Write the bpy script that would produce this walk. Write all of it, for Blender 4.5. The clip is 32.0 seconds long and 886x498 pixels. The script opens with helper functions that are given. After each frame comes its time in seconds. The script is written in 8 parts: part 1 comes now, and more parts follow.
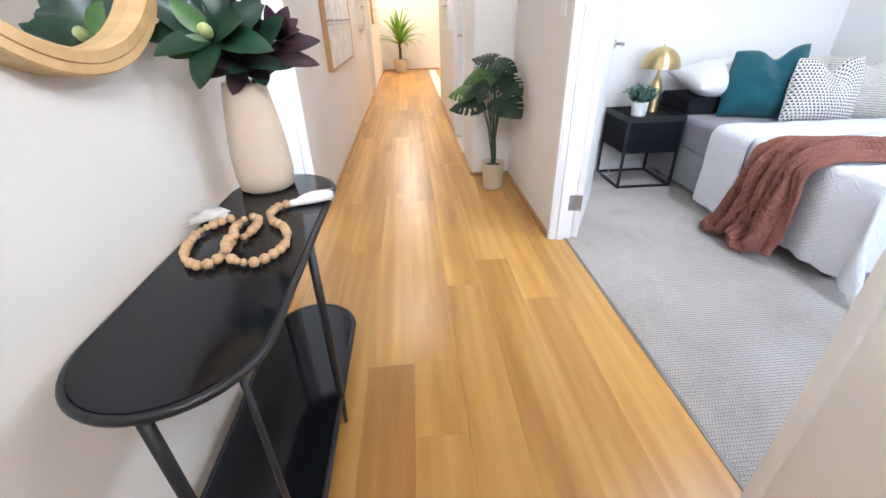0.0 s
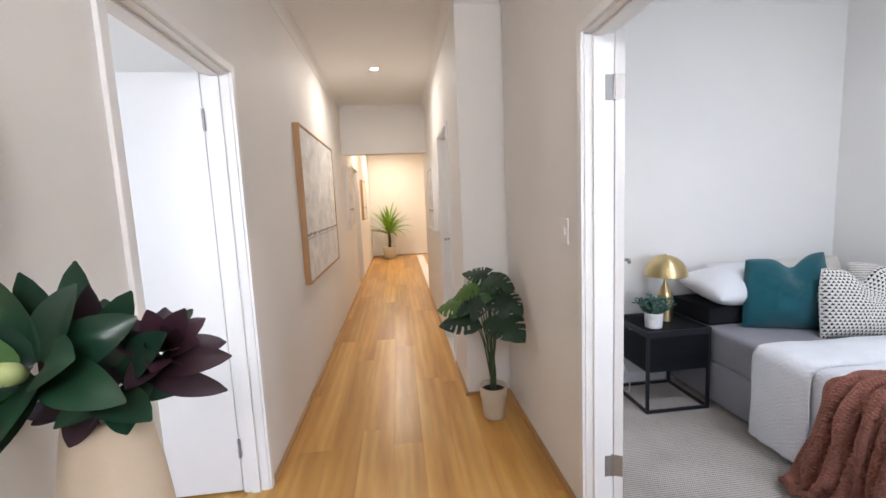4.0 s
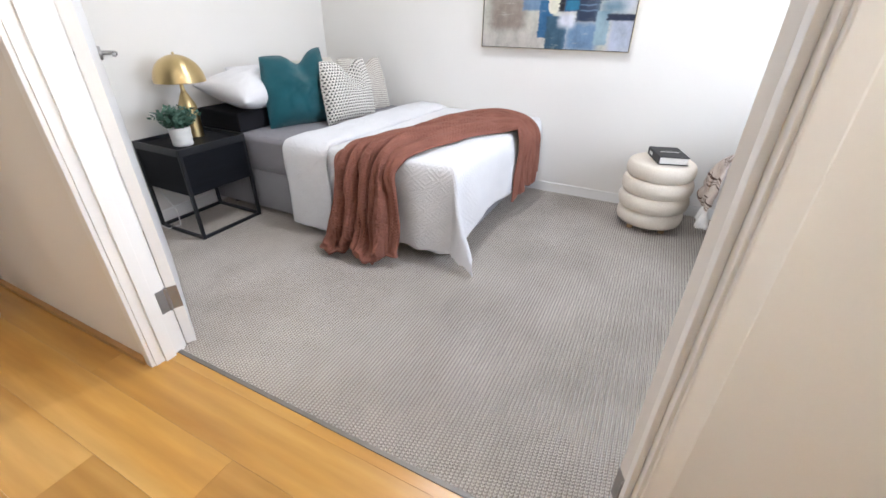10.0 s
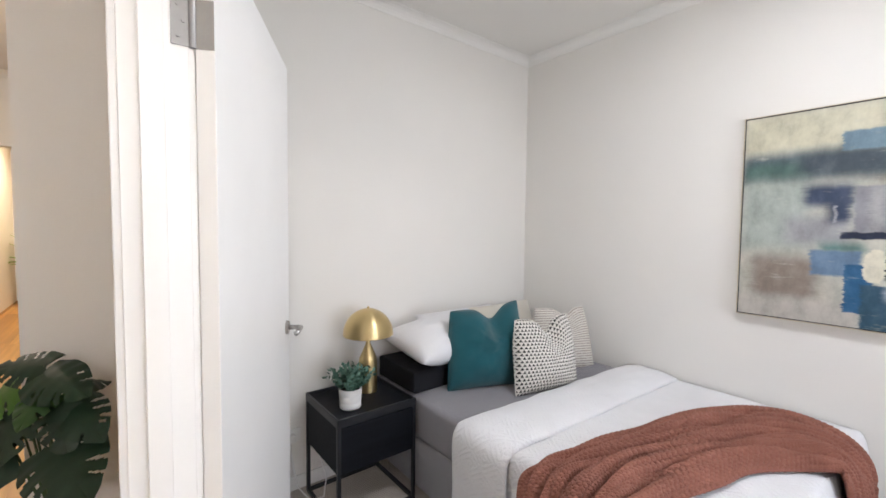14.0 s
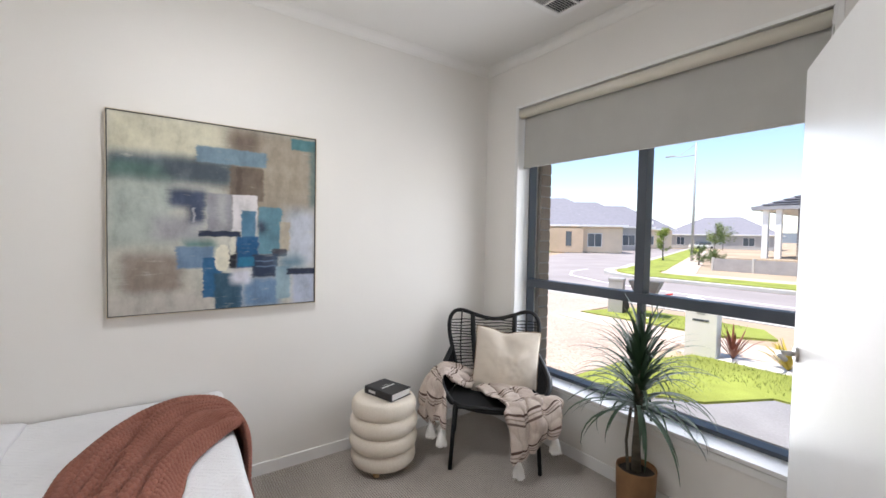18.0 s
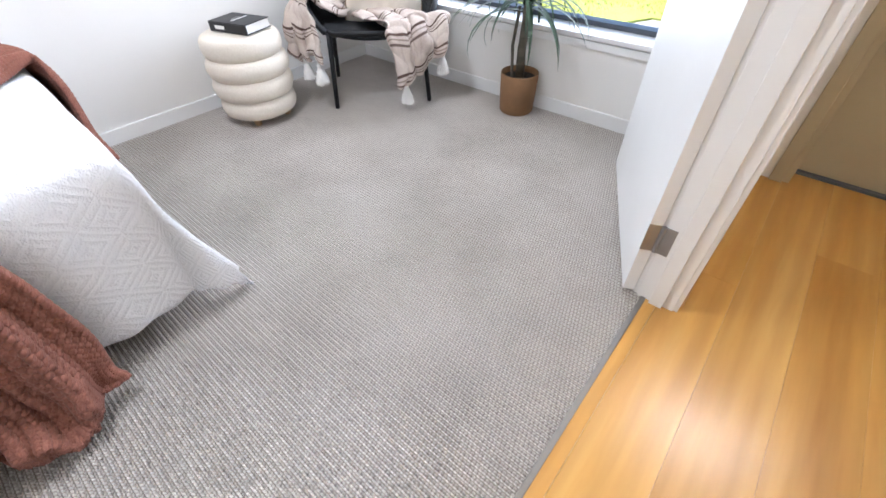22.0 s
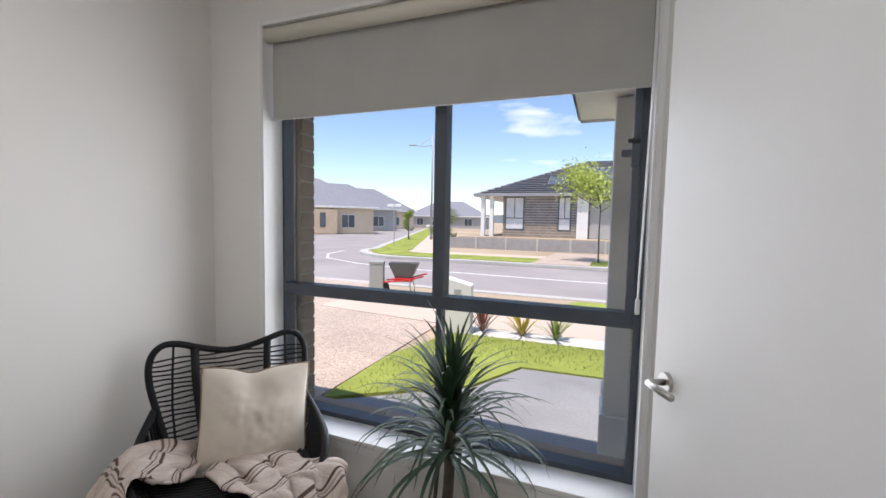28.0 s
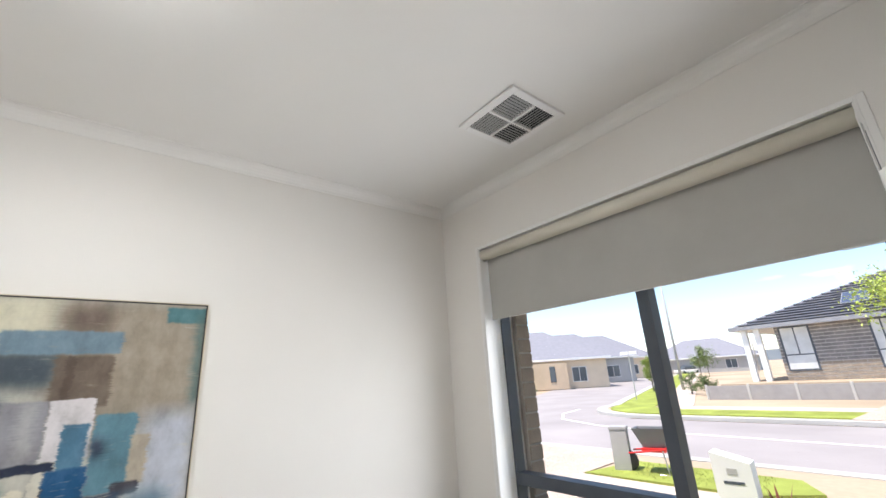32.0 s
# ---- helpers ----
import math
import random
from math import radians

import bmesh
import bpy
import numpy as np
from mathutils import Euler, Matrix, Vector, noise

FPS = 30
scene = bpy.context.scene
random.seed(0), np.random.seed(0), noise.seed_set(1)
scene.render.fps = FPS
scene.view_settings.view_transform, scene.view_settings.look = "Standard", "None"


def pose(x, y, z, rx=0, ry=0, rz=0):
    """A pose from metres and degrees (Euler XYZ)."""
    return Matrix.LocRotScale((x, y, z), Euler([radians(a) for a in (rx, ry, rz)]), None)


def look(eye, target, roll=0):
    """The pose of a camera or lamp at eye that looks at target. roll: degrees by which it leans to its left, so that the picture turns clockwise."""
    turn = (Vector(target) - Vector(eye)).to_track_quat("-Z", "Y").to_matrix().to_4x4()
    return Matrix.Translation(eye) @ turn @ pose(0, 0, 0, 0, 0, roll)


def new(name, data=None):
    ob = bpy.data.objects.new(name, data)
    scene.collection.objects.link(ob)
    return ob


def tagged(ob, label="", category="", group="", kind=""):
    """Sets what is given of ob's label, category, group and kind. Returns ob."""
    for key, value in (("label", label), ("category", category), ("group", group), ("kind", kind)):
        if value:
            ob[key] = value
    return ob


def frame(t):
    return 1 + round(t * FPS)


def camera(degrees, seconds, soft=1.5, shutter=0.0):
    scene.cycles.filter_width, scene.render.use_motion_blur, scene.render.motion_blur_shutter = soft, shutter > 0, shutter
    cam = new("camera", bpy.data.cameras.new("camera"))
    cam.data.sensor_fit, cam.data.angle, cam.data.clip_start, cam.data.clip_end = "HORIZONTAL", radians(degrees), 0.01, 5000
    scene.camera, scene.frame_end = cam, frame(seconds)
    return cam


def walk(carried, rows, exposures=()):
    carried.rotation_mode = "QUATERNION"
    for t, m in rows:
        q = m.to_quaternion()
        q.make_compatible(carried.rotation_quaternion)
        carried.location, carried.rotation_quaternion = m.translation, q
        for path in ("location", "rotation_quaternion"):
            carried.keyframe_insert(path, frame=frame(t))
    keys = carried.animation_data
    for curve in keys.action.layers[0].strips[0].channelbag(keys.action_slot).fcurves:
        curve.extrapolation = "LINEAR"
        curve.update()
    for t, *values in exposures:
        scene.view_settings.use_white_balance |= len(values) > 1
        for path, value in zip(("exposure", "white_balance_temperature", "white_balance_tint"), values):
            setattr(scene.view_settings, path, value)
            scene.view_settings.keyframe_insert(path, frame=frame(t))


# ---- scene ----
cam = camera(94.3, 32.0, soft=1.6)
PATH = [
    (0, (0.527, 0.609, 1.211), (0.638, 2.345, 0.223), -1.6),
    (0.5, (0.56, 0.597, 1.288), (0.667, 2.496, 0.67), 0.2),
    (1, (0.659, 0.686, 1.342), (0.648, 2.632, 0.881), 0.7),
    (1.5, (0.714, 0.763, 1.373), (0.694, 2.728, 1.005), 0.4),
    (2, (0.668, 0.866, 1.406), (0.76, 2.843, 1.12), -0.2),
    (2.5, (0.572, 0.989, 1.412), (0.765, 2.96, 1.137), -1.1),
    (4.5, (0.603, 1.259, 1.409), (0.807, 3.236, 1.187), -2.7),
    (5, (0.649, 1.332, 1.428), (1.059, 3.279, 1.232), 1.5),
    (5.5, (0.736, 1.389, 1.448), (1.532, 3.222, 1.361), 2.8),
    (6, (0.767, 1.517, 1.443), (1.937, 3.137, 1.359), 1.2),
    (6.5, (0.8, 1.545, 1.43), (2.282, 2.886, 1.349), 0.1),
    (7, (0.847, 1.522, 1.444), (2.521, 2.611, 1.337), -0.6),
    (7.5, (0.875, 1.46, 1.425), (2.654, 2.369, 1.327), -1.5),
    (8, (0.881, 1.432, 1.456), (2.71, 2.242, 1.423), -2.0),
    (8.5, (0.853, 1.342, 1.499), (2.673, 2.172, 1.493), -1.7),
    (9, (0.806, 1.304, 1.442), (2.586, 2.158, 1.124), 0.3),
    (9.5, (0.785, 1.281, 1.254), (2.462, 2.14, 0.582), 0.7),
    (10, (0.786, 1.292, 1.175), (2.345, 2.064, 0.196), 0.8),
    (10.5, (0.77, 1.259, 1.086), (2.307, 1.97, 0.021), 0.0),
    (11, (0.848, 1.38, 1.171), (2.516, 2.11, 0.345), -0.7),
    (11.5, (0.926, 1.464, 1.323), (2.733, 2.2, 0.884), -3.1),
    (12, (0.981, 1.498, 1.386), (2.728, 2.436, 1.121), -2.2),
    (12.5, (1.086, 1.509, 1.406), (2.59, 2.813, 1.212), 0.1),
    (13, (1.16, 1.545, 1.416), (2.424, 3.087, 1.253), 1.0),
    (13.5, (1.243, 1.689, 1.43), (2.447, 3.281, 1.309), 0.7),
    (15.5, (1.45, 2.024, 1.376), (3.151, 3.071, 1.277), -0.9),
    (16, (1.388, 2.15, 1.413), (3.282, 2.769, 1.241), -1.3),
    (16.5, (1.402, 2.309, 1.396), (3.389, 2.427, 1.201), -0.6),
    (17, (1.419, 2.379, 1.394), (3.389, 2.091, 1.2), -0.2),
    (17.5, (1.328, 2.387, 1.419), (3.19, 1.67, 1.282), 0.5),
    (18, (1.352, 2.347, 1.423), (2.983, 1.19, 1.355), 1.1),
    (18.5, (1.417, 2.235, 1.438), (2.797, 0.788, 1.451), 1.6),
    (19, (1.429, 2.235, 1.486), (2.59, 0.612, 1.615), 1.7),
    (19.5, (1.409, 2.247, 1.525), (2.473, 0.565, 1.722), 1.6),
    (20, (1.41, 2.231, 1.495), (2.454, 0.525, 1.501), 0.9),
    (20.5, (1.382, 2.151, 1.349), (2.432, 0.52, 0.861), -0.4),
    (21, (1.352, 2.175, 1.181), (2.334, 0.746, 0.184), -0.9),
    (21.5, (1.329, 2.226, 1.077), (2.242, 0.954, -0.168), -0.4),
    (22, (1.355, 2.239, 1.042), (2.3, 1.135, -0.332), -0.9),
    (22.5, (1.243, 2.301, 1.059), (2.295, 1.319, -0.33), -0.9),
    (23, (1.214, 2.343, 1.061), (2.336, 1.481, -0.351), -0.5),
    (23.5, (1.212, 2.354, 1.058), (2.467, 1.557, -0.28), -1.7),
    (24, (1.211, 2.339, 1.115), (2.596, 1.438, -0.011), -2.7),
    (24.5, (1.237, 2.27, 1.238), (2.687, 1.151, 0.434), -3.2),
    (25, (1.408, 2.14, 1.345), (2.763, 0.761, 0.835), -2.4),
    (25.5, (1.436, 1.998, 1.372), (2.735, 0.499, 1.118), -2.0),
    (27.5, (1.967, 1.733, 1.467), (2.697, -0.129, 1.425), 0.8),
    (28, (1.967, 1.718, 1.445), (2.689, -0.142, 1.308), 1.1),
    (28.5, (2.008, 1.686, 1.277), (2.792, -0.071, 0.731), -0.2),
    (28.75, (2.013, 1.686, 1.282), (2.813, -0.034, 0.649), -1.4),
    (29, (2.017, 1.686, 1.287), (2.87, -0.061, 0.821), -2.5),
    (29.5, (1.92, 1.673, 1.515), (2.968, -0.03, 1.493), -4.3),
    (30, (1.825, 1.589, 1.66), (3.051, 0.036, 1.974), -4.0),
    (30.5, (1.842, 1.602, 1.692), (3.187, 0.246, 2.286), -1.6),
    (31, (1.863, 1.67, 1.701), (3.315, 0.479, 2.388), -0.9),
    (31.5, (1.807, 1.702, 1.667), (3.332, 0.591, 2.331), -1.9),
    (32, (1.779, 1.846, 1.617), (3.261, 0.644, 2.216), -3.5),
]
EXPOSURES = [(0, 1.85, 5550, 13), (0.5, 1.6, 5600, 13), (1, 1.45, 5640, 14), (2, 1.35, 5720, 15), (4.5, 1.25, 5900, 15), (6, 1.28, 6150, 16), (8, 1.15, 6400, 16), (9, 1.12, 6250, 15), (10, 1.53, 6200, 14), (11, 1.45, 6200, 15), (12, 1.12, 6400, 16), (13, 1.14, 6500, 15), (16, 1.15, 6250, 15), (18, 0.85, 6550, 14), (20, 0.66, 6400, 13), (21, 1.14, 6250, 13), (22, 1.9, 5950, 14), (24, 1.83, 5950, 15), (25, 1.0, 6700, 15), (25.5, 0.77, 6700, 15), (27.5, 0.40, 6600, 15), (28, 0.41, 6500, 15), (29, 0.48, 6350, 14), (30, 0.22, 6750, 14), (30.5, 0.4, 6900, 12), (31, 0.9, 6700, 12), (32, 0.9, 6600, 12)]
walk(cam, [(t, look(eye, target, roll)) for t, eye, target, roll in PATH], EXPOSURES)

# ---- world, sun, lamps ----
world = bpy.data.worlds.new("sky")
scene.world = world
world.use_nodes = True
SUN_ELEVATION, SUN_AZIMUTH = radians(72), radians(20)
wn, wl = world.node_tree.nodes, world.node_tree.links
sky = wn.new("ShaderNodeTexSky")
sky.sky_type = "NISHITA"
sky.sun_disc = False
sky.sun_elevation, sky.sun_rotation = SUN_ELEVATION, SUN_AZIMUTH
sky.air_density, sky.dust_density, sky.ozone_density = 1.0, 0.15, 2.5
wn["Background"].inputs[1].default_value = 0.15
# thin white clouds drifting over the whole sky
cloud_way, cloud_map, cloud_tex, cloud_ramp, cloud_mix = (wn.new("ShaderNode" + k) for k in ("TexCoord", "Mapping", "TexNoise", "ValToRGB", "Mix"))
cloud_map.inputs["Scale"].default_value = (1.0, 1.0, 4.0)
cloud_tex.inputs["Scale"].default_value, cloud_tex.inputs["Detail"].default_value = 3.2, 8
cloud_ramp.color_ramp.elements[0].position, cloud_ramp.color_ramp.elements[1].position = 0.61, 0.78
cloud_mix.data_type = "RGBA"
cloud_mix.inputs[7].default_value = (7.0, 7.1, 7.3, 1)
wl.new(cloud_way.outputs["Generated"], cloud_map.inputs[0])
wl.new(cloud_map.outputs[0], cloud_tex.inputs["Vector"])
wl.new(cloud_tex.outputs["Fac"], cloud_ramp.inputs[0])
wl.new(cloud_ramp.outputs[0], cloud_mix.inputs[0])
wl.new(sky.outputs[0], cloud_mix.inputs[6])
wl.new(cloud_mix.outputs[2], wn["Background"].inputs[0])

sun_data = bpy.data.lights.new("sun", "SUN")
sun_data.energy, sun_data.angle, sun_data.color = 4.0, radians(0.6), (1.0, 0.95, 0.87)
sun = new("sun", sun_data)
sun_way = Vector((math.sin(SUN_AZIMUTH) * math.cos(SUN_ELEVATION), math.cos(SUN_AZIMUTH) * math.cos(SUN_ELEVATION), math.sin(SUN_ELEVATION)))
sun.matrix_world = look(sun_way * 50, (0, 0, 0))


def downlamp(x, y, z, watts, color):
    d = bpy.data.lights.new("downlight_lamp", "AREA")
    d.shape, d.size, d.energy, d.color = "DISK", 0.06, watts, color
    new("downlight_lamp", d).matrix_world = look((x, y, z), (x, y, z - 1))


WARM = (1.0, 0.80, 0.55)
# hall downlights; the three past the lintel are unseen, added to brighten the far end
downlamp(0.425, 5.49, 2.725, 6.0, (1.0, 0.88, 0.71))
downlamp(0.425, 8.8, 2.725, 10, WARM)
downlamp(0.425, 11.2, 2.725, 15, WARM)
downlamp(2.2, 10.2, 2.725, 14, WARM)
# daylight through the frosted fanlight over the front door
fan_sky = bpy.data.lights.new("fanlight_daylight", "AREA")
fan_sky.shape, fan_sky.size, fan_sky.size_y, fan_sky.energy, fan_sky.color = "RECTANGLE", 0.8, 0.18, 17, (1.0, 0.97, 0.92)
new("fanlight_daylight", fan_sky).matrix_world = look((0.755, -0.03, 2.197), (0.755, 3.0, 2.197))
# bedroom ceiling light
dome_lamp = bpy.data.lights.new("dome_lamp", "AREA")
dome_lamp.shape, dome_lamp.size, dome_lamp.energy, dome_lamp.color = "DISK", 0.26, 6.5, (0.93, 0.97, 1.0)
new("dome_lamp", dome_lamp).matrix_world = look((2.72, 2.08, 2.625), (2.72, 2.08, 0))
# area lamp in an unseen side room window, added to brighten the open door
side_fill = bpy.data.lights.new("side_room_daylight", "AREA")
side_fill.shape, side_fill.size, side_fill.size_y, side_fill.energy, side_fill.color = "RECTANGLE", 1.6, 1.4, 26, (0.84, 0.93, 1.0)
new("side_room_daylight", side_fill).matrix_world = look((-1.75, 0.0, 1.45), (-1.75, 3.0, 1.2))

# skylight entering through the bedroom window
bed_sky = bpy.data.lights.new("window_daylight", "AREA")
bed_sky.shape, bed_sky.size, bed_sky.size_y, bed_sky.energy, bed_sky.color = "RECTANGLE", 1.6, 1.44, 13, (0.90, 0.95, 1.0)
bed_sky.spread = radians(160)
new("window_daylight", bed_sky).matrix_world = look((2.68, 0.02, 1.20), (2.68, 3.0, 1.20))

# ---- materials ----
def shader(name, base, rough=0.5, metal=0.0, spec=0.5):
    m = bpy.data.materials.new(name)
    m.use_nodes = True
    b = m.node_tree.nodes["Principled BSDF"]
    b.inputs["Base Color"].default_value = (*base, 1)
    b.inputs["Roughness"].default_value = rough
    b.inputs["Metallic"].default_value = metal
    b.inputs["Specular IOR Level"].default_value = spec
    return m, m.node_tree.nodes, m.node_tree.links, b


def coords(n, l, scale=(1, 1, 1), kind="Object", turn=(0, 0, 0)):
    tc, mp = n.new("ShaderNodeTexCoord"), n.new("ShaderNodeMapping")
    mp.inputs["Scale"].default_value = scale
    mp.inputs["Rotation"].default_value = turn
    l.new(tc.outputs[kind], mp.inputs[0])
    return mp.outputs[0]


def noise_tex(n, l, vec, scale, detail=4, rough=0.55):
    t = n.new("ShaderNodeTexNoise")
    t.inputs["Scale"].default_value, t.inputs["Detail"].default_value, t.inputs["Roughness"].default_value = scale, detail, rough
    l.new(vec, t.inputs["Vector"])
    return t.outputs["Fac"]


def ramp(n, l, fac, stops):
    r = n.new("ShaderNodeValToRGB")
    e = r.color_ramp.elements
    while len(e) < len(stops):
        e.new(0.5)
    for k, (p, c) in zip(e, stops):
        k.position, k.color = p, (*c, 1)
    l.new(fac, r.inputs[0])
    return r.outputs[0]


def maths(n, l, op, a, b=None):
    k = n.new("ShaderNodeMath")
    k.operation = op
    for i, v in enumerate((a, b)):
        if v is None:
            continue
        if isinstance(v, (int, float)):
            k.inputs[i].default_value = v
        else:
            l.new(v, k.inputs[i])
    return k.outputs[0]


def mixed(n, l, fac, a, b, mode="MIX"):
    k = n.new("ShaderNodeMix")
    k.data_type, k.blend_type = "RGBA", mode
    for i, v in ((0, fac), (6, a), (7, b)):
        if isinstance(v, (int, float)):
            k.inputs[i].default_value = v
        elif isinstance(v, tuple):
            k.inputs[i].default_value = (*v, 1)
        else:
            l.new(v, k.inputs[i])
    return k.outputs[2]


def bumped(n, l, b, height, strength=0.3, distance=0.01):
    k = n.new("ShaderNodeBump")
    k.inputs["Strength"].default_value, k.inputs["Distance"].default_value = strength, distance
    l.new(height, k.inputs["Height"])
    l.new(k.outputs[0], b.inputs["Normal"])


def surface(name, base, rough=0.5, metal=0.0, vary=0.12, big=2.0, fine=60.0, bump=0.1, depth=0.002, spec=0.5, kind="Object", stretch=(1, 1, 1)):
    """A plain material with large blotches and fine grain in colour, gloss and relief."""
    m, n, l, b = shader(name, base, rough, metal, spec)
    v = coords(n, l, stretch, kind)
    n1, n2 = noise_tex(n, l, v, big, 3), noise_tex(n, l, v, fine, 4)
    lo, hi = tuple(c * (1 - vary) for c in base), tuple(min(1, c * (1 + vary)) for c in base)
    c1 = ramp(n, l, n1, [(0.3, lo), (0.7, hi)])
    c2 = ramp(n, l, n2, [(0.25, (1 - vary * 0.6,) * 3), (0.75, (1, 1, 1))])
    l.new(mixed(n, l, 1.0, c1, c2, "MULTIPLY"), b.inputs["Base Color"])
    swing = min(0.15, vary * 0.9)
    r = maths(n, l, "MULTIPLY_ADD", n1, swing)
    r.node.inputs[2].default_value = max(0.02, rough - swing / 2)
    l.new(r, b.inputs["Roughness"])
    if bump:
        bumped(n, l, b, n2, bump, depth)
    return m


PAINT = surface("wall_paint", (0.80, 0.775, 0.735), 0.62, vary=0.025, big=0.9, fine=220, bump=0.12, depth=0.001, spec=0.3)
CEIL = surface("ceiling_paint", (0.82, 0.805, 0.775), 0.8, vary=0.02, big=0.8, fine=160, bump=0.1, depth=0.001, spec=0.2)
TRIM = surface("gloss_trim_paint", (0.83, 0.82, 0.80), 0.38, vary=0.02, big=3, fine=90, bump=0.05, depth=0.0006)
CREAM = surface("front_door_paint", (0.44, 0.37, 0.235), 0.4, vary=0.03, big=2, fine=120, bump=0.06, depth=0.0006)
BLACKM = surface("black_metal", (0.012, 0.013, 0.016), 0.38, vary=0.2, big=8, fine=200, bump=0.06, depth=0.0004)
CHROME = surface("brushed_steel", (0.50, 0.49, 0.47), 0.28, 1.0, vary=0.08, big=12, fine=300, bump=0.05, depth=0.0003)

SATIN = surface("satin_steel", (0.36, 0.355, 0.35), 0.42, 0.85, vary=0.08, big=12, fine=300, bump=0.05, depth=0.0003)


def weave(name, base, rough=0.85, pitch=0.004, depth=0.0015, vary=0.1, kind="UV", sheen=0.2, strength=0.5):
    """Woven cloth: crossing threads in relief with soft blotches."""
    m, n, l, b = shader(name, base, rough, 0, 0.25)
    b.inputs["Sheen Weight"].default_value = sheen
    v = coords(n, l, (1, 1, 1), kind)
    sx = n.new("ShaderNodeSeparateXYZ")
    l.new(v, sx.inputs[0])
    k = 2 * math.pi / pitch
    h = maths(n, l, "ADD", maths(n, l, "SINE", maths(n, l, "MULTIPLY", sx.outputs[0], k)), maths(n, l, "SINE", maths(n, l, "MULTIPLY", sx.outputs[1], k)))
    big, fine = noise_tex(n, l, v, 5, 3), noise_tex(n, l, v, 240, 3)
    c1 = ramp(n, l, big, [(0.3, tuple(c * (1 - vary) for c in base)), (0.7, tuple(min(1, c * (1 + vary)) for c in base))])
    c2 = ramp(n, l, fine, [(0.2, (1 - vary,) * 3), (0.8, (1, 1, 1))])
    l.new(mixed(n, l, 1.0, c1, c2, "MULTIPLY"), b.inputs["Base Color"])
    bumped(n, l, b, maths(n, l, "ADD", h, maths(n, l, "MULTIPLY", fine, 2.0)), strength, depth)
    return m


def wood_boards(name, light, mid, dark, rough=0.3, along="Y"):
    m, n, l, b = shader(name, mid, rough)
    info = n.new("ShaderNodeObjectInfo")
    tc, add = n.new("ShaderNodeTexCoord"), n.new("ShaderNodeVectorMath")
    add.operation = "ADD"
    comb = n.new("ShaderNodeCombineXYZ")
    for i in range(3):
        l.new(maths(n, l, "MULTIPLY", info.outputs["Random"], 37.0 + 11 * i), comb.inputs[i])
    l.new(tc.outputs["Object"], add.inputs[0])
    l.new(comb.outputs[0], add.inputs[1])
    mp = n.new("ShaderNodeMapping")
    mp.inputs["Scale"].default_value = (10, 0.9, 10) if along == "Y" else (0.9, 10, 10) if along == "X" else (10, 10, 0.9)
    l.new(add.outputs[0], mp.inputs[0])
    g1 = noise_tex(n, l, mp.outputs[0], 0.8, 4, 0.5)
    g2 = noise_tex(n, l, mp.outputs[0], 5.0, 3, 0.5)
    wv = n.new("ShaderNodeTexWave")
    wv.wave_type, wv.bands_direction = "BANDS", "X" if along != "X" else "Y"
    wv.inputs["Scale"].default_value, wv.inputs["Distortion"].default_value, wv.inputs["Detail"].default_value = 0.45, 5.0, 1.0
    l.new(mp.outputs[0], wv.inputs["Vector"])
    c = ramp(n, l, g1, [(0.28, dark), (0.5, mid), (0.73, light)])
    c = mixed(n, l, maths(n, l, "MULTIPLY", wv.outputs["Fac"], 0.38), c, tuple(k * 0.72 for k in mid))
    fine = ramp(n, l, g2, [(0.3, (0.94, 0.92, 0.89)), (0.6, (1, 1, 1))])
    c = mixed(n, l, 1.0, c, fine, "MULTIPLY")
    tone = ramp(n, l, info.outputs["Random"], [(0.0, (0.80, 0.75, 0.70)), (0.5, (1.0, 0.98, 0.95)), (1.0, (1.15, 1.14, 1.12))])
    c = mixed(n, l, 1.0, c, tone, "MULTIPLY")
    # small dark knots
    mk = n.new("ShaderNodeMapping")
    mk.inputs["Scale"].default_value = (4.0, 1.6, 4.0) if along == "Y" else (1.6, 4.0, 4.0) if along == "X" else (4.0, 4.0, 1.6)
    l.new(add.outputs[0], mk.inputs[0])
    vo = n.new("ShaderNodeTexVoronoi")
    vo.inputs["Scale"].default_value = 0.55
    l.new(mk.outputs[0], vo.inputs["Vector"])
    knot = ramp(n, l, vo.outputs["Distance"], [(0.012, (0.22, 0.13, 0.07)), (0.045, (1, 1, 1))])
    c = mixed(n, l, 1.0, c, knot, "MULTIPLY")
    l.new(c, b.inputs["Base Color"])
    r = maths(n, l, "MULTIPLY_ADD", g1, 0.08)
    r.node.inputs[2].default_value = rough - 0.03
    l.new(r, b.inputs["Roughness"])
    bumped(n, l, b, g1, 0.05, 0.0006)
    return m


BOARD = wood_boards("blackbutt_boards", (0.69, 0.435, 0.150), (0.57, 0.312, 0.076), (0.40, 0.190, 0.040), 0.29)
OAK = wood_boards("pale_oak", (0.76, 0.56, 0.30), (0.67, 0.46, 0.22), (0.52, 0.33, 0.14), 0.45, "Z")
BEAD = surface("raw_beech", (0.56, 0.37, 0.20), 0.5, vary=0.18, big=30, fine=160, bump=0.1, depth=0.0005)
BRASS = surface("brushed_brass", (0.66, 0.51, 0.26), 0.36, 1.0, vary=0.06, big=8, fine=260, bump=0.05, depth=0.0003)
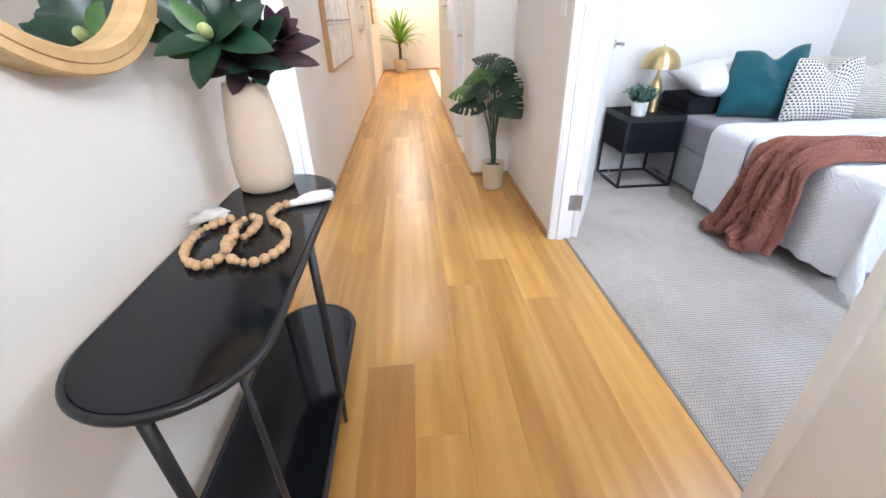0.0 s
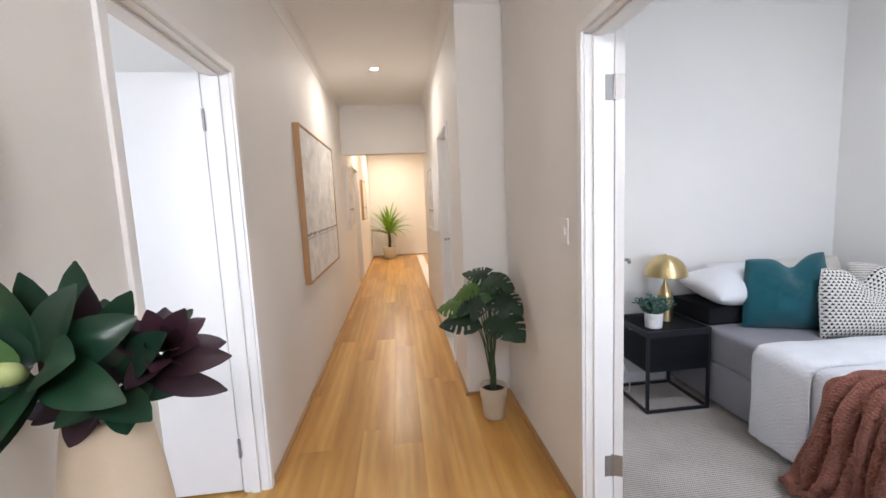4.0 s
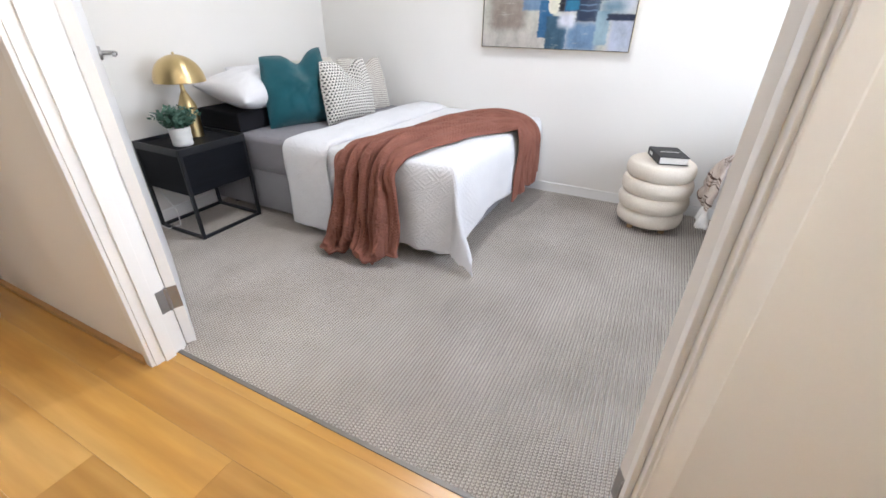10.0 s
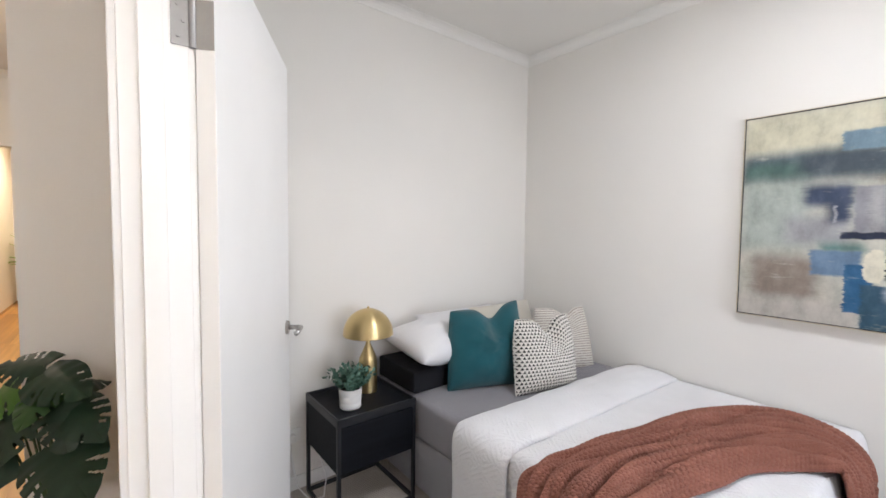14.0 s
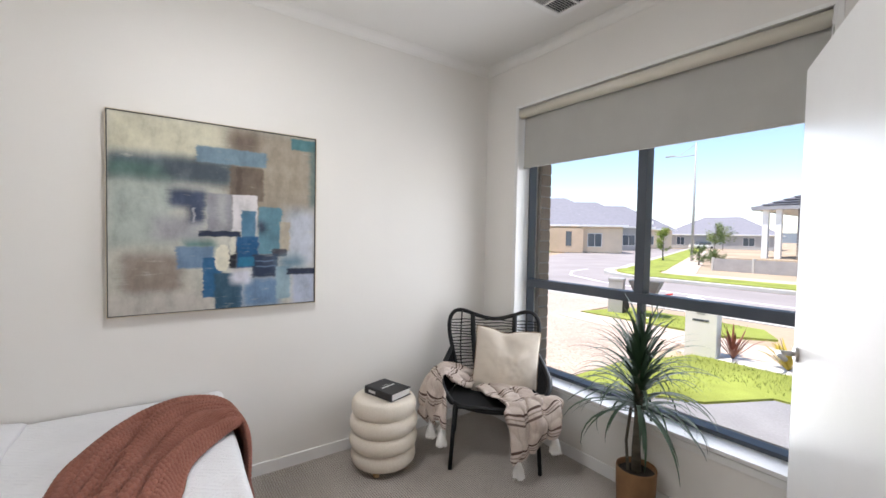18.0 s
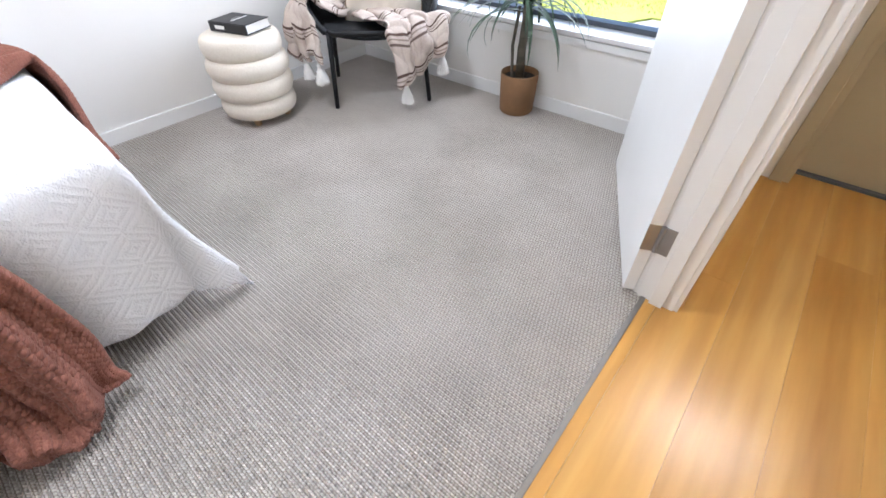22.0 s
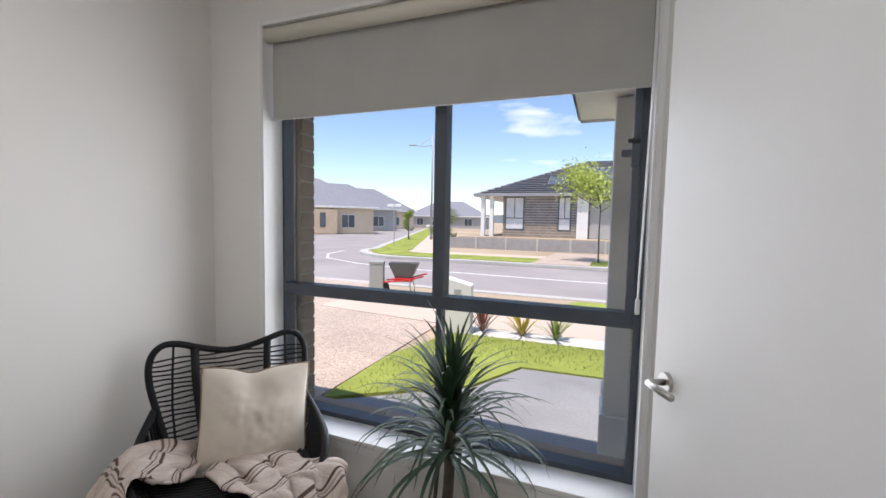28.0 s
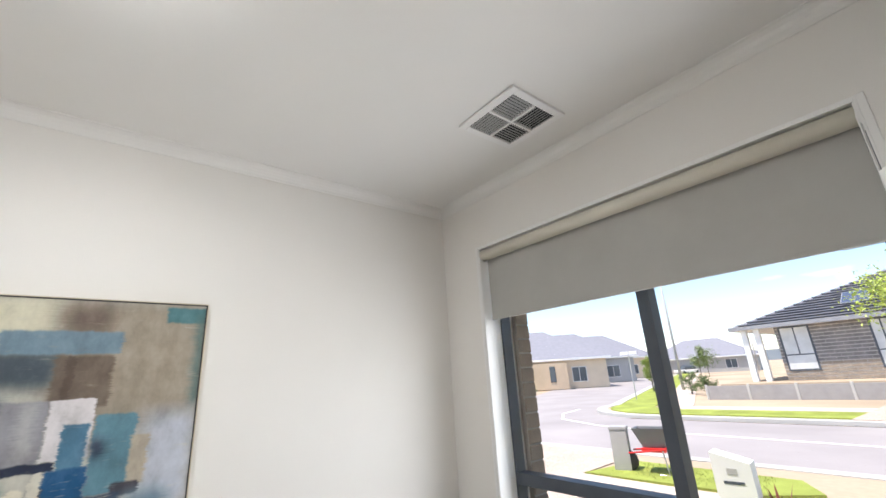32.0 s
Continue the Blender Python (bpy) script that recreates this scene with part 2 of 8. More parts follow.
# lathe-brushed: the grain runs round the upright axis
brass_nodes, brass_links = BRASS.node_tree.nodes, BRASS.node_tree.links
grain_way = brass_nodes.new("ShaderNodeTangent")
grain_way.direction_type, grain_way.axis = "RADIAL", "Z"
brass_links.new(grain_way.outputs[0], brass_nodes["Principled BSDF"].inputs["Tangent"])
brass_nodes["Principled BSDF"].inputs["Anisotropic"].default_value = 0.75
brass_nodes["Principled BSDF"].inputs["Anisotropic Rotation"].default_value = 0.25
GLASSBLACK = surface("black_gloss_top", (0.006, 0.007, 0.009), 0.07, vary=0.2, big=3, fine=90, bump=0.0, spec=0.3)
NSBLACK = surface("black_stained_oak", (0.008, 0.009, 0.012), 0.55, spec=0.14, vary=0.25, big=4, fine=70, bump=0.12, depth=0.0006, stretch=(1, 8, 8))
SHEET = weave("grey_cotton_sheet", (0.30, 0.29, 0.315), 0.9, 0.003, 0.0008, 0.06, "Object")
BASECLOTH = weave("grey_base_fabric", (0.33, 0.325, 0.345), 0.92, 0.004, 0.001, 0.06, "Object")
PILLOWW = weave("white_pillowcase", (0.82, 0.81, 0.82), 0.9, 0.003, 0.0008, 0.03, "Object")
TEAL = weave("teal_velvet", (0.009, 0.105, 0.130), 0.72, 0.0016, 0.0006, 0.2, "UV", 0.22)
LINEN = weave("cream_linen", (0.72, 0.64, 0.54), 0.92, 0.0018, 0.0008, 0.07, strength=0.3)
BLACKBOX = surface("black_fabric", (0.012, 0.012, 0.015), 0.85, vary=0.2, big=6, fine=300, bump=0.3, depth=0.001, spec=0.2)
POTCREAM = surface("matt_cream_ceramic", (0.66, 0.54, 0.40), 0.75, vary=0.06, big=5, fine=140, bump=0.15, depth=0.0012)
POTWHITE = surface("white_ceramic", (0.80, 0.79, 0.77), 0.45, vary=0.03, big=9, fine=120, bump=0.08, depth=0.0008)
SANDPOT = surface("sand_stone_pot", (0.62, 0.53, 0.40), 0.85, vary=0.08, big=6, fine=120, bump=0.25, depth=0.0015)
BASKET = surface("tan_fibre_pot", (0.24, 0.125, 0.056), 0.85, vary=0.15, big=10, fine=150, bump=0.4, depth=0.002)
SOIL = surface("potting_soil", (0.03, 0.022, 0.016), 0.95, vary=0.4, big=30, fine=160, bump=0.8, depth=0.006)
TRUNK = surface("palm_trunk", (0.10, 0.085, 0.06), 0.9, vary=0.35, big=14, fine=80, bump=0.7, depth=0.004, stretch=(1, 1, 3))
RATTAN = surface("black_rattan", (0.009, 0.009, 0.010), 0.55, spec=0.3, vary=0.3, big=30, fine=240, bump=0.4, depth=0.0015)
TASSEL = surface("white_cotton_yarn", (0.86, 0.84, 0.81), 0.95, vary=0.08, big=30, fine=300, bump=0.6, depth=0.002, stretch=(1, 1, 0.15))
PAPER = surface("page_edges", (0.78, 0.76, 0.72), 0.9, vary=0.08, big=4, fine=400, bump=0.4, depth=0.0008, stretch=(0.05, 0.05, 1))
COVER = surface("black_book_cloth", (0.013, 0.013, 0.015), 0.55, vary=0.15, big=12, fine=300, bump=0.2, depth=0.0005)
PRINT = surface("white_print", (0.78, 0.78, 0.76), 0.6, vary=0.03, bump=0)
PLASTIC = surface("white_plastic", (0.80, 0.79, 0.77), 0.35, vary=0.02, big=6, fine=120, bump=0.03, depth=0.0003)
# dark frame colour, lifted towards blue-grey to include the window's glare
ALU = surface("dark_window_frame", (0.075, 0.088, 0.11), 0.45, vary=0.12, big=6, fine=200, bump=0.08, depth=0.0004)
BLIND = weave("grey_roller_blind", (0.50, 0.49, 0.46), 0.9, 0.0025, 0.0006, 0.04, "Object", 0.0)


def leafy(name, dark, light, rough=0.42, trans=0.15):
    m, n, l, b = shader(name, dark, rough)
    v = coords(n, l, (1, 1, 1), "Object")
    geo = n.new("ShaderNodeNewGeometry")
    c = mixed(n, l, geo.outputs["Random Per Island"], dark, light)
    fine = ramp(n, l, noise_tex(n, l, v, 26, 4), [(0.3, (0.72, 0.75, 0.70)), (0.7, (1, 1, 1))])
    l.new(mixed(n, l, 1.0, c, fine, "MULTIPLY"), b.inputs["Base Color"])
    b.inputs["Transmission Weight"].default_value = 0.0
    b.inputs["Subsurface Weight"].default_value = 0.0
    bumped(n, l, b, noise_tex(n, l, v, 60, 3), 0.15, 0.001)
    return m


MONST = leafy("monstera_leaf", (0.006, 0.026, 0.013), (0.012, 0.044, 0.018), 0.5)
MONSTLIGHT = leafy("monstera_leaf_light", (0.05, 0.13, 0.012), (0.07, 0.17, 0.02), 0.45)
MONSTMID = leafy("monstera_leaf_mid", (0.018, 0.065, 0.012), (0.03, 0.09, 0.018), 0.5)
MAGN = leafy("magnolia_leaf", (0.009, 0.036, 0.021), (0.020, 0.062, 0.032), 0.36)
MAGPALE = leafy("magnolia_leaf_pale", (0.06, 0.15, 0.045), (0.09, 0.19, 0.06), 0.4)
PLUM = leafy("plum_leaf", (0.022, 0.008, 0.014), (0.050, 0.016, 0.028), 0.5)
BUD = surface("green_bud", (0.42, 0.48, 0.20), 0.5, vary=0.12, big=20, fine=120, bump=0.1)
PALM = leafy("palm_frond", (0.16, 0.32, 0.02), (0.30, 0.50, 0.05), 0.45)
DRAC = leafy("dracaena_leaf", (0.022, 0.050, 0.026), (0.048, 0.095, 0.046), 0.45)
SUCC = leafy("succulent_leaf", (0.045, 0.12, 0.085), (0.11, 0.22, 0.165), 0.6)
STEM = surface("green_stem", (0.035, 0.075, 0.028), 0.5, vary=0.25, big=20, fine=90, bump=0.2)


def chenille():
    """White bedspread with raised nested diamonds."""
    m, n, l, b = shader("white_chenille", (0.83, 0.825, 0.84), 0.95, 0, 0.15)
    b.inputs["Sheen Weight"].default_value = 0.3
    v = coords(n, l, (1, 1, 1), "UV")
    sx = n.new("ShaderNodeSeparateXYZ")
    l.new(v, sx.inputs[0])
    # nested diamonds, as wide as a hand
    across = maths(n, l, "PINGPONG", maths(n, l, "ADD", sx.outputs[0], 10.0), 0.055)
    down = maths(n, l, "PINGPONG", maths(n, l, "ADD", sx.outputs[1], 10.0), 0.075)
    rows = maths(n, l, "PINGPONG", maths(n, l, "ADD", across, maths(n, l, "MULTIPLY", down, 0.73)), 0.0115)
    h = maths(n, l, "POWER", maths(n, l, "MULTIPLY", rows, 86.0), 1.8)
    fine = noise_tex(n, l, v, 220, 3)
    bumped(n, l, b, maths(n, l, "ADD", h, maths(n, l, "MULTIPLY", fine, 2.0)), 0.5, 0.006)
    c = ramp(n, l, noise_tex(n, l, v, 6, 3), [(0.3, (0.80, 0.795, 0.81)), (0.7, (0.85, 0.845, 0.86))])
    l.new(c, b.inputs["Base Color"])
    return m


def knit():
    """Rust wool of a chunky knit: soft yarn with darker tone variation; the stitches are in the mesh."""
    base = (0.31, 0.130, 0.093)
    m, n, l, b = shader("rust_knit", base, 0.97, 0, 0.1)
    b.inputs["Sheen Weight"].default_value = 0.06
    v = coords(n, l, (1, 1, 1), "UV")
    sx = n.new("ShaderNodeSeparateXYZ")
    l.new(v, sx.inputs[0])
    twist = maths(n, l, "SINE", maths(n, l, "ADD", maths(n, l, "MULTIPLY", sx.outputs[0], 2 * math.pi / 0.0045), maths(n, l, "MULTIPLY", sx.outputs[1], 2 * math.pi / 0.006)))
    fine = noise_tex(n, l, v, 320, 3)
    bumped(n, l, b, maths(n, l, "ADD", maths(n, l, "MULTIPLY", twist, 0.5), maths(n, l, "MULTIPLY", fine, 1.6)), 0.6, 0.002)
    c = ramp(n, l, noise_tex(n, l, v, 9, 4), [(0.3, tuple(q * 0.84 for q in base)), (0.7, tuple(q * 1.14 for q in base))])
    hair = ramp(n, l, fine, [(0.25, (0.78, 0.76, 0.76)), (0.7, (1, 1, 1))])
    l.new(mixed(n, l, 1.0, c, hair, "MULTIPLY"), b.inputs["Base Color"])
    return m


def patterned(name, ground, ink, kind):
    """Printed cushion cloth: rows of small triangles, or thin stripes."""
    m, n, l, b = shader(name, ground, 0.92, 0, 0.2)
    v = coords(n, l, (1, 1, 1), "UV")
    sx = n.new("ShaderNodeSeparateXYZ")
    l.new(v, sx.inputs[0])
    if kind == "triangles":
        p = 0.0200
        row = maths(n, l, "DIVIDE", sx.outputs[1], p)
        fr = maths(n, l, "FRACT", row)
        shift = maths(n, l, "MULTIPLY", maths(n, l, "MODULO", maths(n, l, "FLOOR", maths(n, l, "ADD", row, 200.0)), 2.0), 0.5)
        fx = maths(n, l, "FRACT", maths(n, l, "ADD", maths(n, l, "ADD", maths(n, l, "DIVIDE", sx.outputs[0], p), 200.0), shift))
        off = maths(n, l, "ABSOLUTE", maths(n, l, "SUBTRACT", fx, 0.5))
        wide = maths(n, l, "MULTIPLY", maths(n, l, "SUBTRACT", 0.86, fr), 0.52)
        inside = maths(n, l, "MULTIPLY", maths(n, l, "LESS_THAN", off, wide), maths(n, l, "GREATER_THAN", fr, 0.08))
    else:
        inside = maths(n, l, "GREATER_THAN", maths(n, l, "FRACT", maths(n, l, "DIVIDE", sx.outputs[1], 0.016)), 0.62)
        wob = noise_tex(n, l, v, 60, 3)
        inside = maths(n, l, "MULTIPLY", inside, maths(n, l, "GREATER_THAN", wob, 0.40))
    fine = noise_tex(n, l, v, 260, 3)
    c = mixed(n, l, inside, ground, ink)
    c = mixed(n, l, 1.0, c, ramp(n, l, fine, [(0.2, (0.86,) * 3), (0.8, (1, 1, 1))]), "MULTIPLY")
    l.new(c, b.inputs["Base Color"])
    bumped(n, l, b, fine, 0.35, 0.0012)
    return m


def striped_throw():
    """Pinkish beige cotton throw with dark brown stripes, fainter cross lines and a seersucker crinkle."""
    m, n, l, b = shader("striped_throw", (0.58, 0.47, 0.41), 0.95, 0, 0.15)
    v = coords(n, l, (1, 1, 1), "UV")
    sx = n.new("ShaderNodeSeparateXYZ")
    l.new(v, sx.inputs[0])
    u = maths(n, l, "FRACT", maths(n, l, "DIVIDE", maths(n, l, "ADD", sx.outputs[0], 10.0), 0.17))
    stripe = ramp(n, l, u, [(0.0, (0, 0, 0)), (0.40, (0, 0, 0)), (0.42, (1, 1, 1)), (0.475, (1, 1, 1)), (0.49, (0, 0, 0)), (0.55, (0, 0, 0)), (0.56, (0.6, 0.6, 0.6)), (0.585, (0.6, 0.6, 0.6)), (0.60, (0, 0, 0)),
                            (0.66, (0, 0, 0)), (0.675, (0.9, 0.9, 0.9)), (0.715, (0.9, 0.9, 0.9)), (0.73, (0, 0, 0))])
    w = maths(n, l, "FRACT", maths(n, l, "DIVIDE", maths(n, l, "ADD", sx.outputs[1], 10.0), 0.055))
    cross = maths(n, l, "MULTIPLY", maths(n, l, "GREATER_THAN", w, 0.88), 0.18)
    fine = noise_tex(n, l, v, 150, 4)
    blot = ramp(n, l, noise_tex(n, l, v, 7, 3), [(0.3, (0.52, 0.42, 0.36)), (0.7, (0.70, 0.61, 0.54))])
    c = mixed(n, l, cross, blot, (0.34, 0.24, 0.20))
    c = mixed(n, l, stripe, c, (0.105, 0.065, 0.052))
    l.new(mixed(n, l, 1.0, c, ramp(n, l, fine, [(0.25, (0.80,) * 3), (0.7, (1, 1, 1))]), "MULTIPLY"), b.inputs["Base Color"])
    bumped(n, l, b, fine, 0.8, 0.004)
    return m


def boucle():
    m, n, l, b = shader("cream_boucle", (0.74, 0.67, 0.56), 1.0, 0, 0.05)
    v = coords(n, l, (1, 1, 1), "Object")
    vo = n.new("ShaderNodeTexVoronoi")
    vo.inputs["Scale"].default_value = 210
    l.new(v, vo.inputs["Vector"])
    fine = noise_tex(n, l, v, 120, 4)
    bumped(n, l, b, maths(n, l, "ADD", vo.outputs["Distance"], fine), 0.5, 0.0018)
    l.new(ramp(n, l, fine, [(0.3, (0.72, 0.645, 0.545)), (0.7, (0.79, 0.72, 0.62))]), b.inputs["Base Color"])
    return m


CHENILLE, KNIT, THROWCLOTH, BOUCLE = chenille(), knit(), striped_throw(), boucle()
TRIANGLES = patterned("triangle_print", (0.76, 0.73, 0.67), (0.012, 0.012, 0.014), "triangles")
STRIPES = patterned("fine_stripe", (0.66, 0.62, 0.56), (0.36, 0.32, 0.28), "stripes")


def carpet_cloth():
    m, n, l, b = shader("ribbed_wool_carpet", (0.30, 0.275, 0.255), 0.97, 0, 0.1)
    v = coords(n, l, (1, 1, 1), "Object")
    sx = n.new("ShaderNodeSeparateXYZ")
    l.new(v, sx.inputs[0])
    row = maths(n, l, "FLOOR", maths(n, l, "DIVIDE", sx.outputs[1], 0.0135))
    loop = maths(n, l, "SINE", maths(n, l, "ADD", maths(n, l, "MULTIPLY", sx.outputs[0], 2 * math.pi / 0.011), maths(n, l, "MULTIPLY", row, 2.4)))
    fine = noise_tex(n, l, v, 420, 3)
    big = noise_tex(n, l, v, 1.9, 6, 0.65)
    c = ramp(n, l, big, [(0.3, (0.58, 0.53, 0.475)), (0.5, (0.70, 0.645, 0.585)), (0.7, (0.80, 0.74, 0.68))])
    c = mixed(n, l, 1.0, c, ramp(n, l, fine, [(0.25, (0.85,) * 3), (0.75, (1.0, 1.0, 1.0))]), "MULTIPLY")
    # shade between the loops and in the rib grooves is put into the colour
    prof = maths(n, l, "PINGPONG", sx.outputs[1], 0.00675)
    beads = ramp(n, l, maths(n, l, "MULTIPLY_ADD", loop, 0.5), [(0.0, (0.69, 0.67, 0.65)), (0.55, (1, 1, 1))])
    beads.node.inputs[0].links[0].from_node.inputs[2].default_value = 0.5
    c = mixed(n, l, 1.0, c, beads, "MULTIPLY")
    groove_shade = ramp(n, l, maths(n, l, "DIVIDE", prof, 0.00675), [(0.0, (0.38, 0.35, 0.325)), (0.36, (1, 1, 1))])
    c = mixed(n, l, 1.0, c, groove_shade, "MULTIPLY")
    l.new(c, b.inputs["Base Color"])
    bumped(n, l, b, maths(n, l, "ADD", loop, maths(n, l, "MULTIPLY", fine, 2.0)), 0.7, 0.003)
    return m


CARPET = carpet_cloth()


def glass_pane():
    m, n, l, b = shader("window_glass", (1, 1, 1), 0.0)
    b.inputs["Transmission Weight"].default_value = 1.0
    b.inputs["IOR"].default_value = 1.02
    b.inputs["Specular IOR Level"].default_value = 0.5
    return m


GLASS = glass_pane()
MIRROR, _n, _l, _b = shader("mirror_silver", (0.86, 0.88, 0.88), 0.015, 1.0)
FROST, _n, _l, _b = shader("frosted_glass", (0.96, 0.93, 0.90), 0.5)
_b.inputs["Transmission Weight"].default_value = 0.85


def glowing(name, color, strength):
    m, n, l, b = shader(name, color, 0.4)
    b.inputs["Emission Color"].default_value = (*color, 1)
    b.inputs["Emission Strength"].default_value = strength
    return m


LAMPGLOW = glowing("lamp_diffuser", (1.0, 0.93, 0.80), 14)
DOMEGLOW = glowing("dome_diffuser", (0.92, 0.97, 1.0), 14.0)

# ---- helpers for meshes ----
def mesh_of(name, bm, material, smooth=False):
    me = bpy.data.meshes.new(name)
    bmesh.ops.recalc_face_normals(bm, faces=bm.faces[:])
    bm.to_mesh(me)
    bm.free()
    for m in material if isinstance(material, (list, tuple)) else [material]:
        me.materials.append(m)
    if smooth:
        for p in me.polygons:
            p.use_smooth = True
    return me


def thing(name, bm, material, label="", category="", group="", kind="", at=None, smooth=False):
    ob = new(name, mesh_of(name, bm, material, smooth))
    if at is not None:
        ob.matrix_world = at
    return tagged(ob, label, category, group, kind)


def empty(name, label="", category="", group="", kind="", at=None):
    ob = new(name)
    ob.empty_display_size = 0.05
    if at is not None:
        ob.matrix_world = at
    return tagged(ob, label, category, group, kind)


def part(name, bm, material, parent, label="", at=None, smooth=False):
    ob = new(name, mesh_of(name, bm, material, smooth))
    ob.parent = parent
    if at is not None:
        ob.matrix_local = at
    if label:
        ob["label"] = label
    return ob


def box(bm, x0, x1, y0, y1, z0, z1, bevel=0.0, m=None, seg=2):
    g = bmesh.ops.create_cube(bm, size=1)
    vs = g["verts"]
    bmesh.ops.scale(bm, vec=(x1 - x0, y1 - y0, z1 - z0), verts=vs)
    bmesh.ops.translate(bm, vec=((x0 + x1) / 2, (y0 + y1) / 2, (z0 + z1) / 2), verts=vs)
    if bevel:
        es = list({e for v in vs for e in v.link_edges})
        r = bmesh.ops.bevel(bm, geom=es, offset=bevel, segments=seg, affect="EDGES", profile=0.6)
        vs = list({v for f in r["faces"] for v in f.verts} | {v for v in vs if v.is_valid})
        seen, todo = set(vs), list(vs)
        while todo:
            for e in todo.pop().link_edges:
                for v in e.verts:
                    if v not in seen:
                        seen.add(v)
                        todo.append(v)
        vs = list(seen)
    if m is not None:
        bmesh.ops.transform(bm, matrix=m, verts=vs)
    return vs


def boxes(*specs, bevel=0.0):
    bm = bmesh.new()
    for s in specs:
        box(bm, *s, bevel=bevel)
    return bm


def tube(bm, pts, radius, sides=10, cap=True, radii=None):
    """A round bar along a line of points."""
    pts = [Vector(p) for p in pts]
    rings, side = [], None
    for i, p in enumerate(pts):
        d = (pts[min(i + 1, len(pts) - 1)] - pts[max(i - 1, 0)]).normalized()
        if side is None:
            side = d.orthogonal().normalized()
        side = (side - d * side.dot(d)).normalized()
        up = d.cross(side)
        r = radii[i] if radii else radius
        rings.append([bm.verts.new(p + (side * math.cos(a) + up * math.sin(a)) * r) for a in (2 * math.pi * k / sides for k in range(sides))])
    for a, b in zip(rings, rings[1:]):
        for k in range(sides):
            bm.faces.new((a[k], a[(k + 1) % sides], b[(k + 1) % sides], b[k]))
    if cap:
        bm.faces.new(rings[0][::-1])
        bm.faces.new(rings[-1])
    return rings


def lathe(bm, profile, sides=32, center=(0, 0), close=False):
    """A turned body from (radius, height) pairs."""
    rings = []
    for r, z in profile:
        rings.append([bm.verts.new((center[0] + r * math.cos(2 * math.pi * k / sides), center[1] + r * math.sin(2 * math.pi * k / sides), z)) for k in range(sides)])
    for a, b in zip(rings, rings[1:]):
        for k in range(sides):
            bm.faces.new((a[k], a[(k + 1) % sides], b[(k + 1) % sides], b[k]))
    if close:
        bm.faces.new(rings[0][::-1])
        bm.faces.new(rings[-1])
    return rings


def grid(bm, nu, nv, place):
    """A sheet of nu x nv cells; place(u, v) gives each corner, u and v from 0 to 1."""
    vs = [[bm.verts.new(place(i / nu, j / nv)) for j in range(nv + 1)] for i in range(nu + 1)]
    for i in range(nu):
        for j in range(nv):
            bm.faces.new((vs[i][j], vs[i + 1][j], vs[i + 1][j + 1], vs[i][j + 1]))
    return vs


def bar(bm, p0, p1, w, h, bevel=0.0):
    """A square bar from p0 to p1."""
    p0, p1 = Vector(p0), Vector(p1)
    d = p1 - p0
    m = Matrix.Translation((p0 + p1) / 2) @ d.to_track_quat("Z", "Y").to_matrix().to_4x4()
    return box(bm, -w / 2, w / 2, -h / 2, h / 2, -d.length / 2, d.length / 2, bevel, m)


def smooth_step(a, b, x):
    t = min(1, max(0, (x - a) / (b - a)))
    return t * t * (3 - 2 * t)


# ---- plan ----
HX0, HX1, PX1, BX1 = -0.14, 1.33, 1.44, 3.885      # hall left face, partition faces, bedroom far wall
FY, HEAD, NICHE, END = 0.13, 3.99, 4.015, 12.32    # front wall face, bedroom head wall, step in the hall, end of the hall
RX = 1.02                                          # hall right face past the step
CZ = 2.74                                          # ceiling
DO0, DO1, DH = 1.135, 2.805, 2.05                   # bedroom double door opening
WX0, WX1, WZ0, WZ1 = 1.80, 3.56, 0.42, 2.385        # bedroom window opening


def structure(name, bm, mat, label, category):
    return thing(name, bm, mat, label, category, kind="structure")


# floors
structure("floor_base", boxes((-3.4, 6.0, -0.12, 12.6, -0.30, -0.012)), PAINT, "concrete slab under the floor coverings", "floor")
# walls
structure("wall_front", boxes((-3.4, -2.6, -0.12, FY, -0.3, CZ), (-2.6, -0.9, -0.12, FY, -0.3, 0.7), (-2.6, -0.9, -0.12, FY, 2.2, CZ), (-0.9, 0.28, -0.12, FY, -0.3, CZ), (0.28, 1.205, -0.12, FY, 2.42, CZ), (1.205, WX0, -0.12, FY, -0.01, CZ),
                              (WX0, WX1, -0.12, FY, -0.01, WZ0), (WX0, WX1, -0.12, FY, WZ1, CZ), (WX1, 4.1, -0.12, FY, -0.01, CZ)),
          PAINT, "cream painted plaster front wall with window and entry door", "wall")
structure("wall_partition", boxes((HX1, PX1, FY, DO0, -0.01, CZ), (HX1, PX1, DO0, DO1, DH, CZ), (HX1, PX1, DO1, HEAD, -0.01, CZ)),
          PAINT, "cream painted plaster wall between hall and bedroom", "wall")
structure("wall_bedroom_side", boxes((BX1, 4.1, FY, 4.12, -0.01, CZ)), PAINT, "cream painted plaster bedroom wall", "wall")
structure("wall_head", boxes((RX, BX1, NICHE, 4.12, -0.01, CZ), (PX1 - 0.05, BX1, HEAD, NICHE, -0.01, CZ)), PAINT, "cream painted plaster wall behind the bed", "wall")
RD0, RD1 = 4.62, 5.38
structure("wall_hall_right", boxes((RX, RX + 0.11, 4.12, RD0, -0.01, CZ), (RX, RX + 0.11, RD0, RD1, DH, CZ), (RX, RX + 0.11, RD1, 7.75, -0.01, CZ)),
          PAINT, "cream painted plaster hall wall with a doorway", "wall")
LD0, LD1 = 2.37, 3.24
L20, L21 = 8.25, 9.15
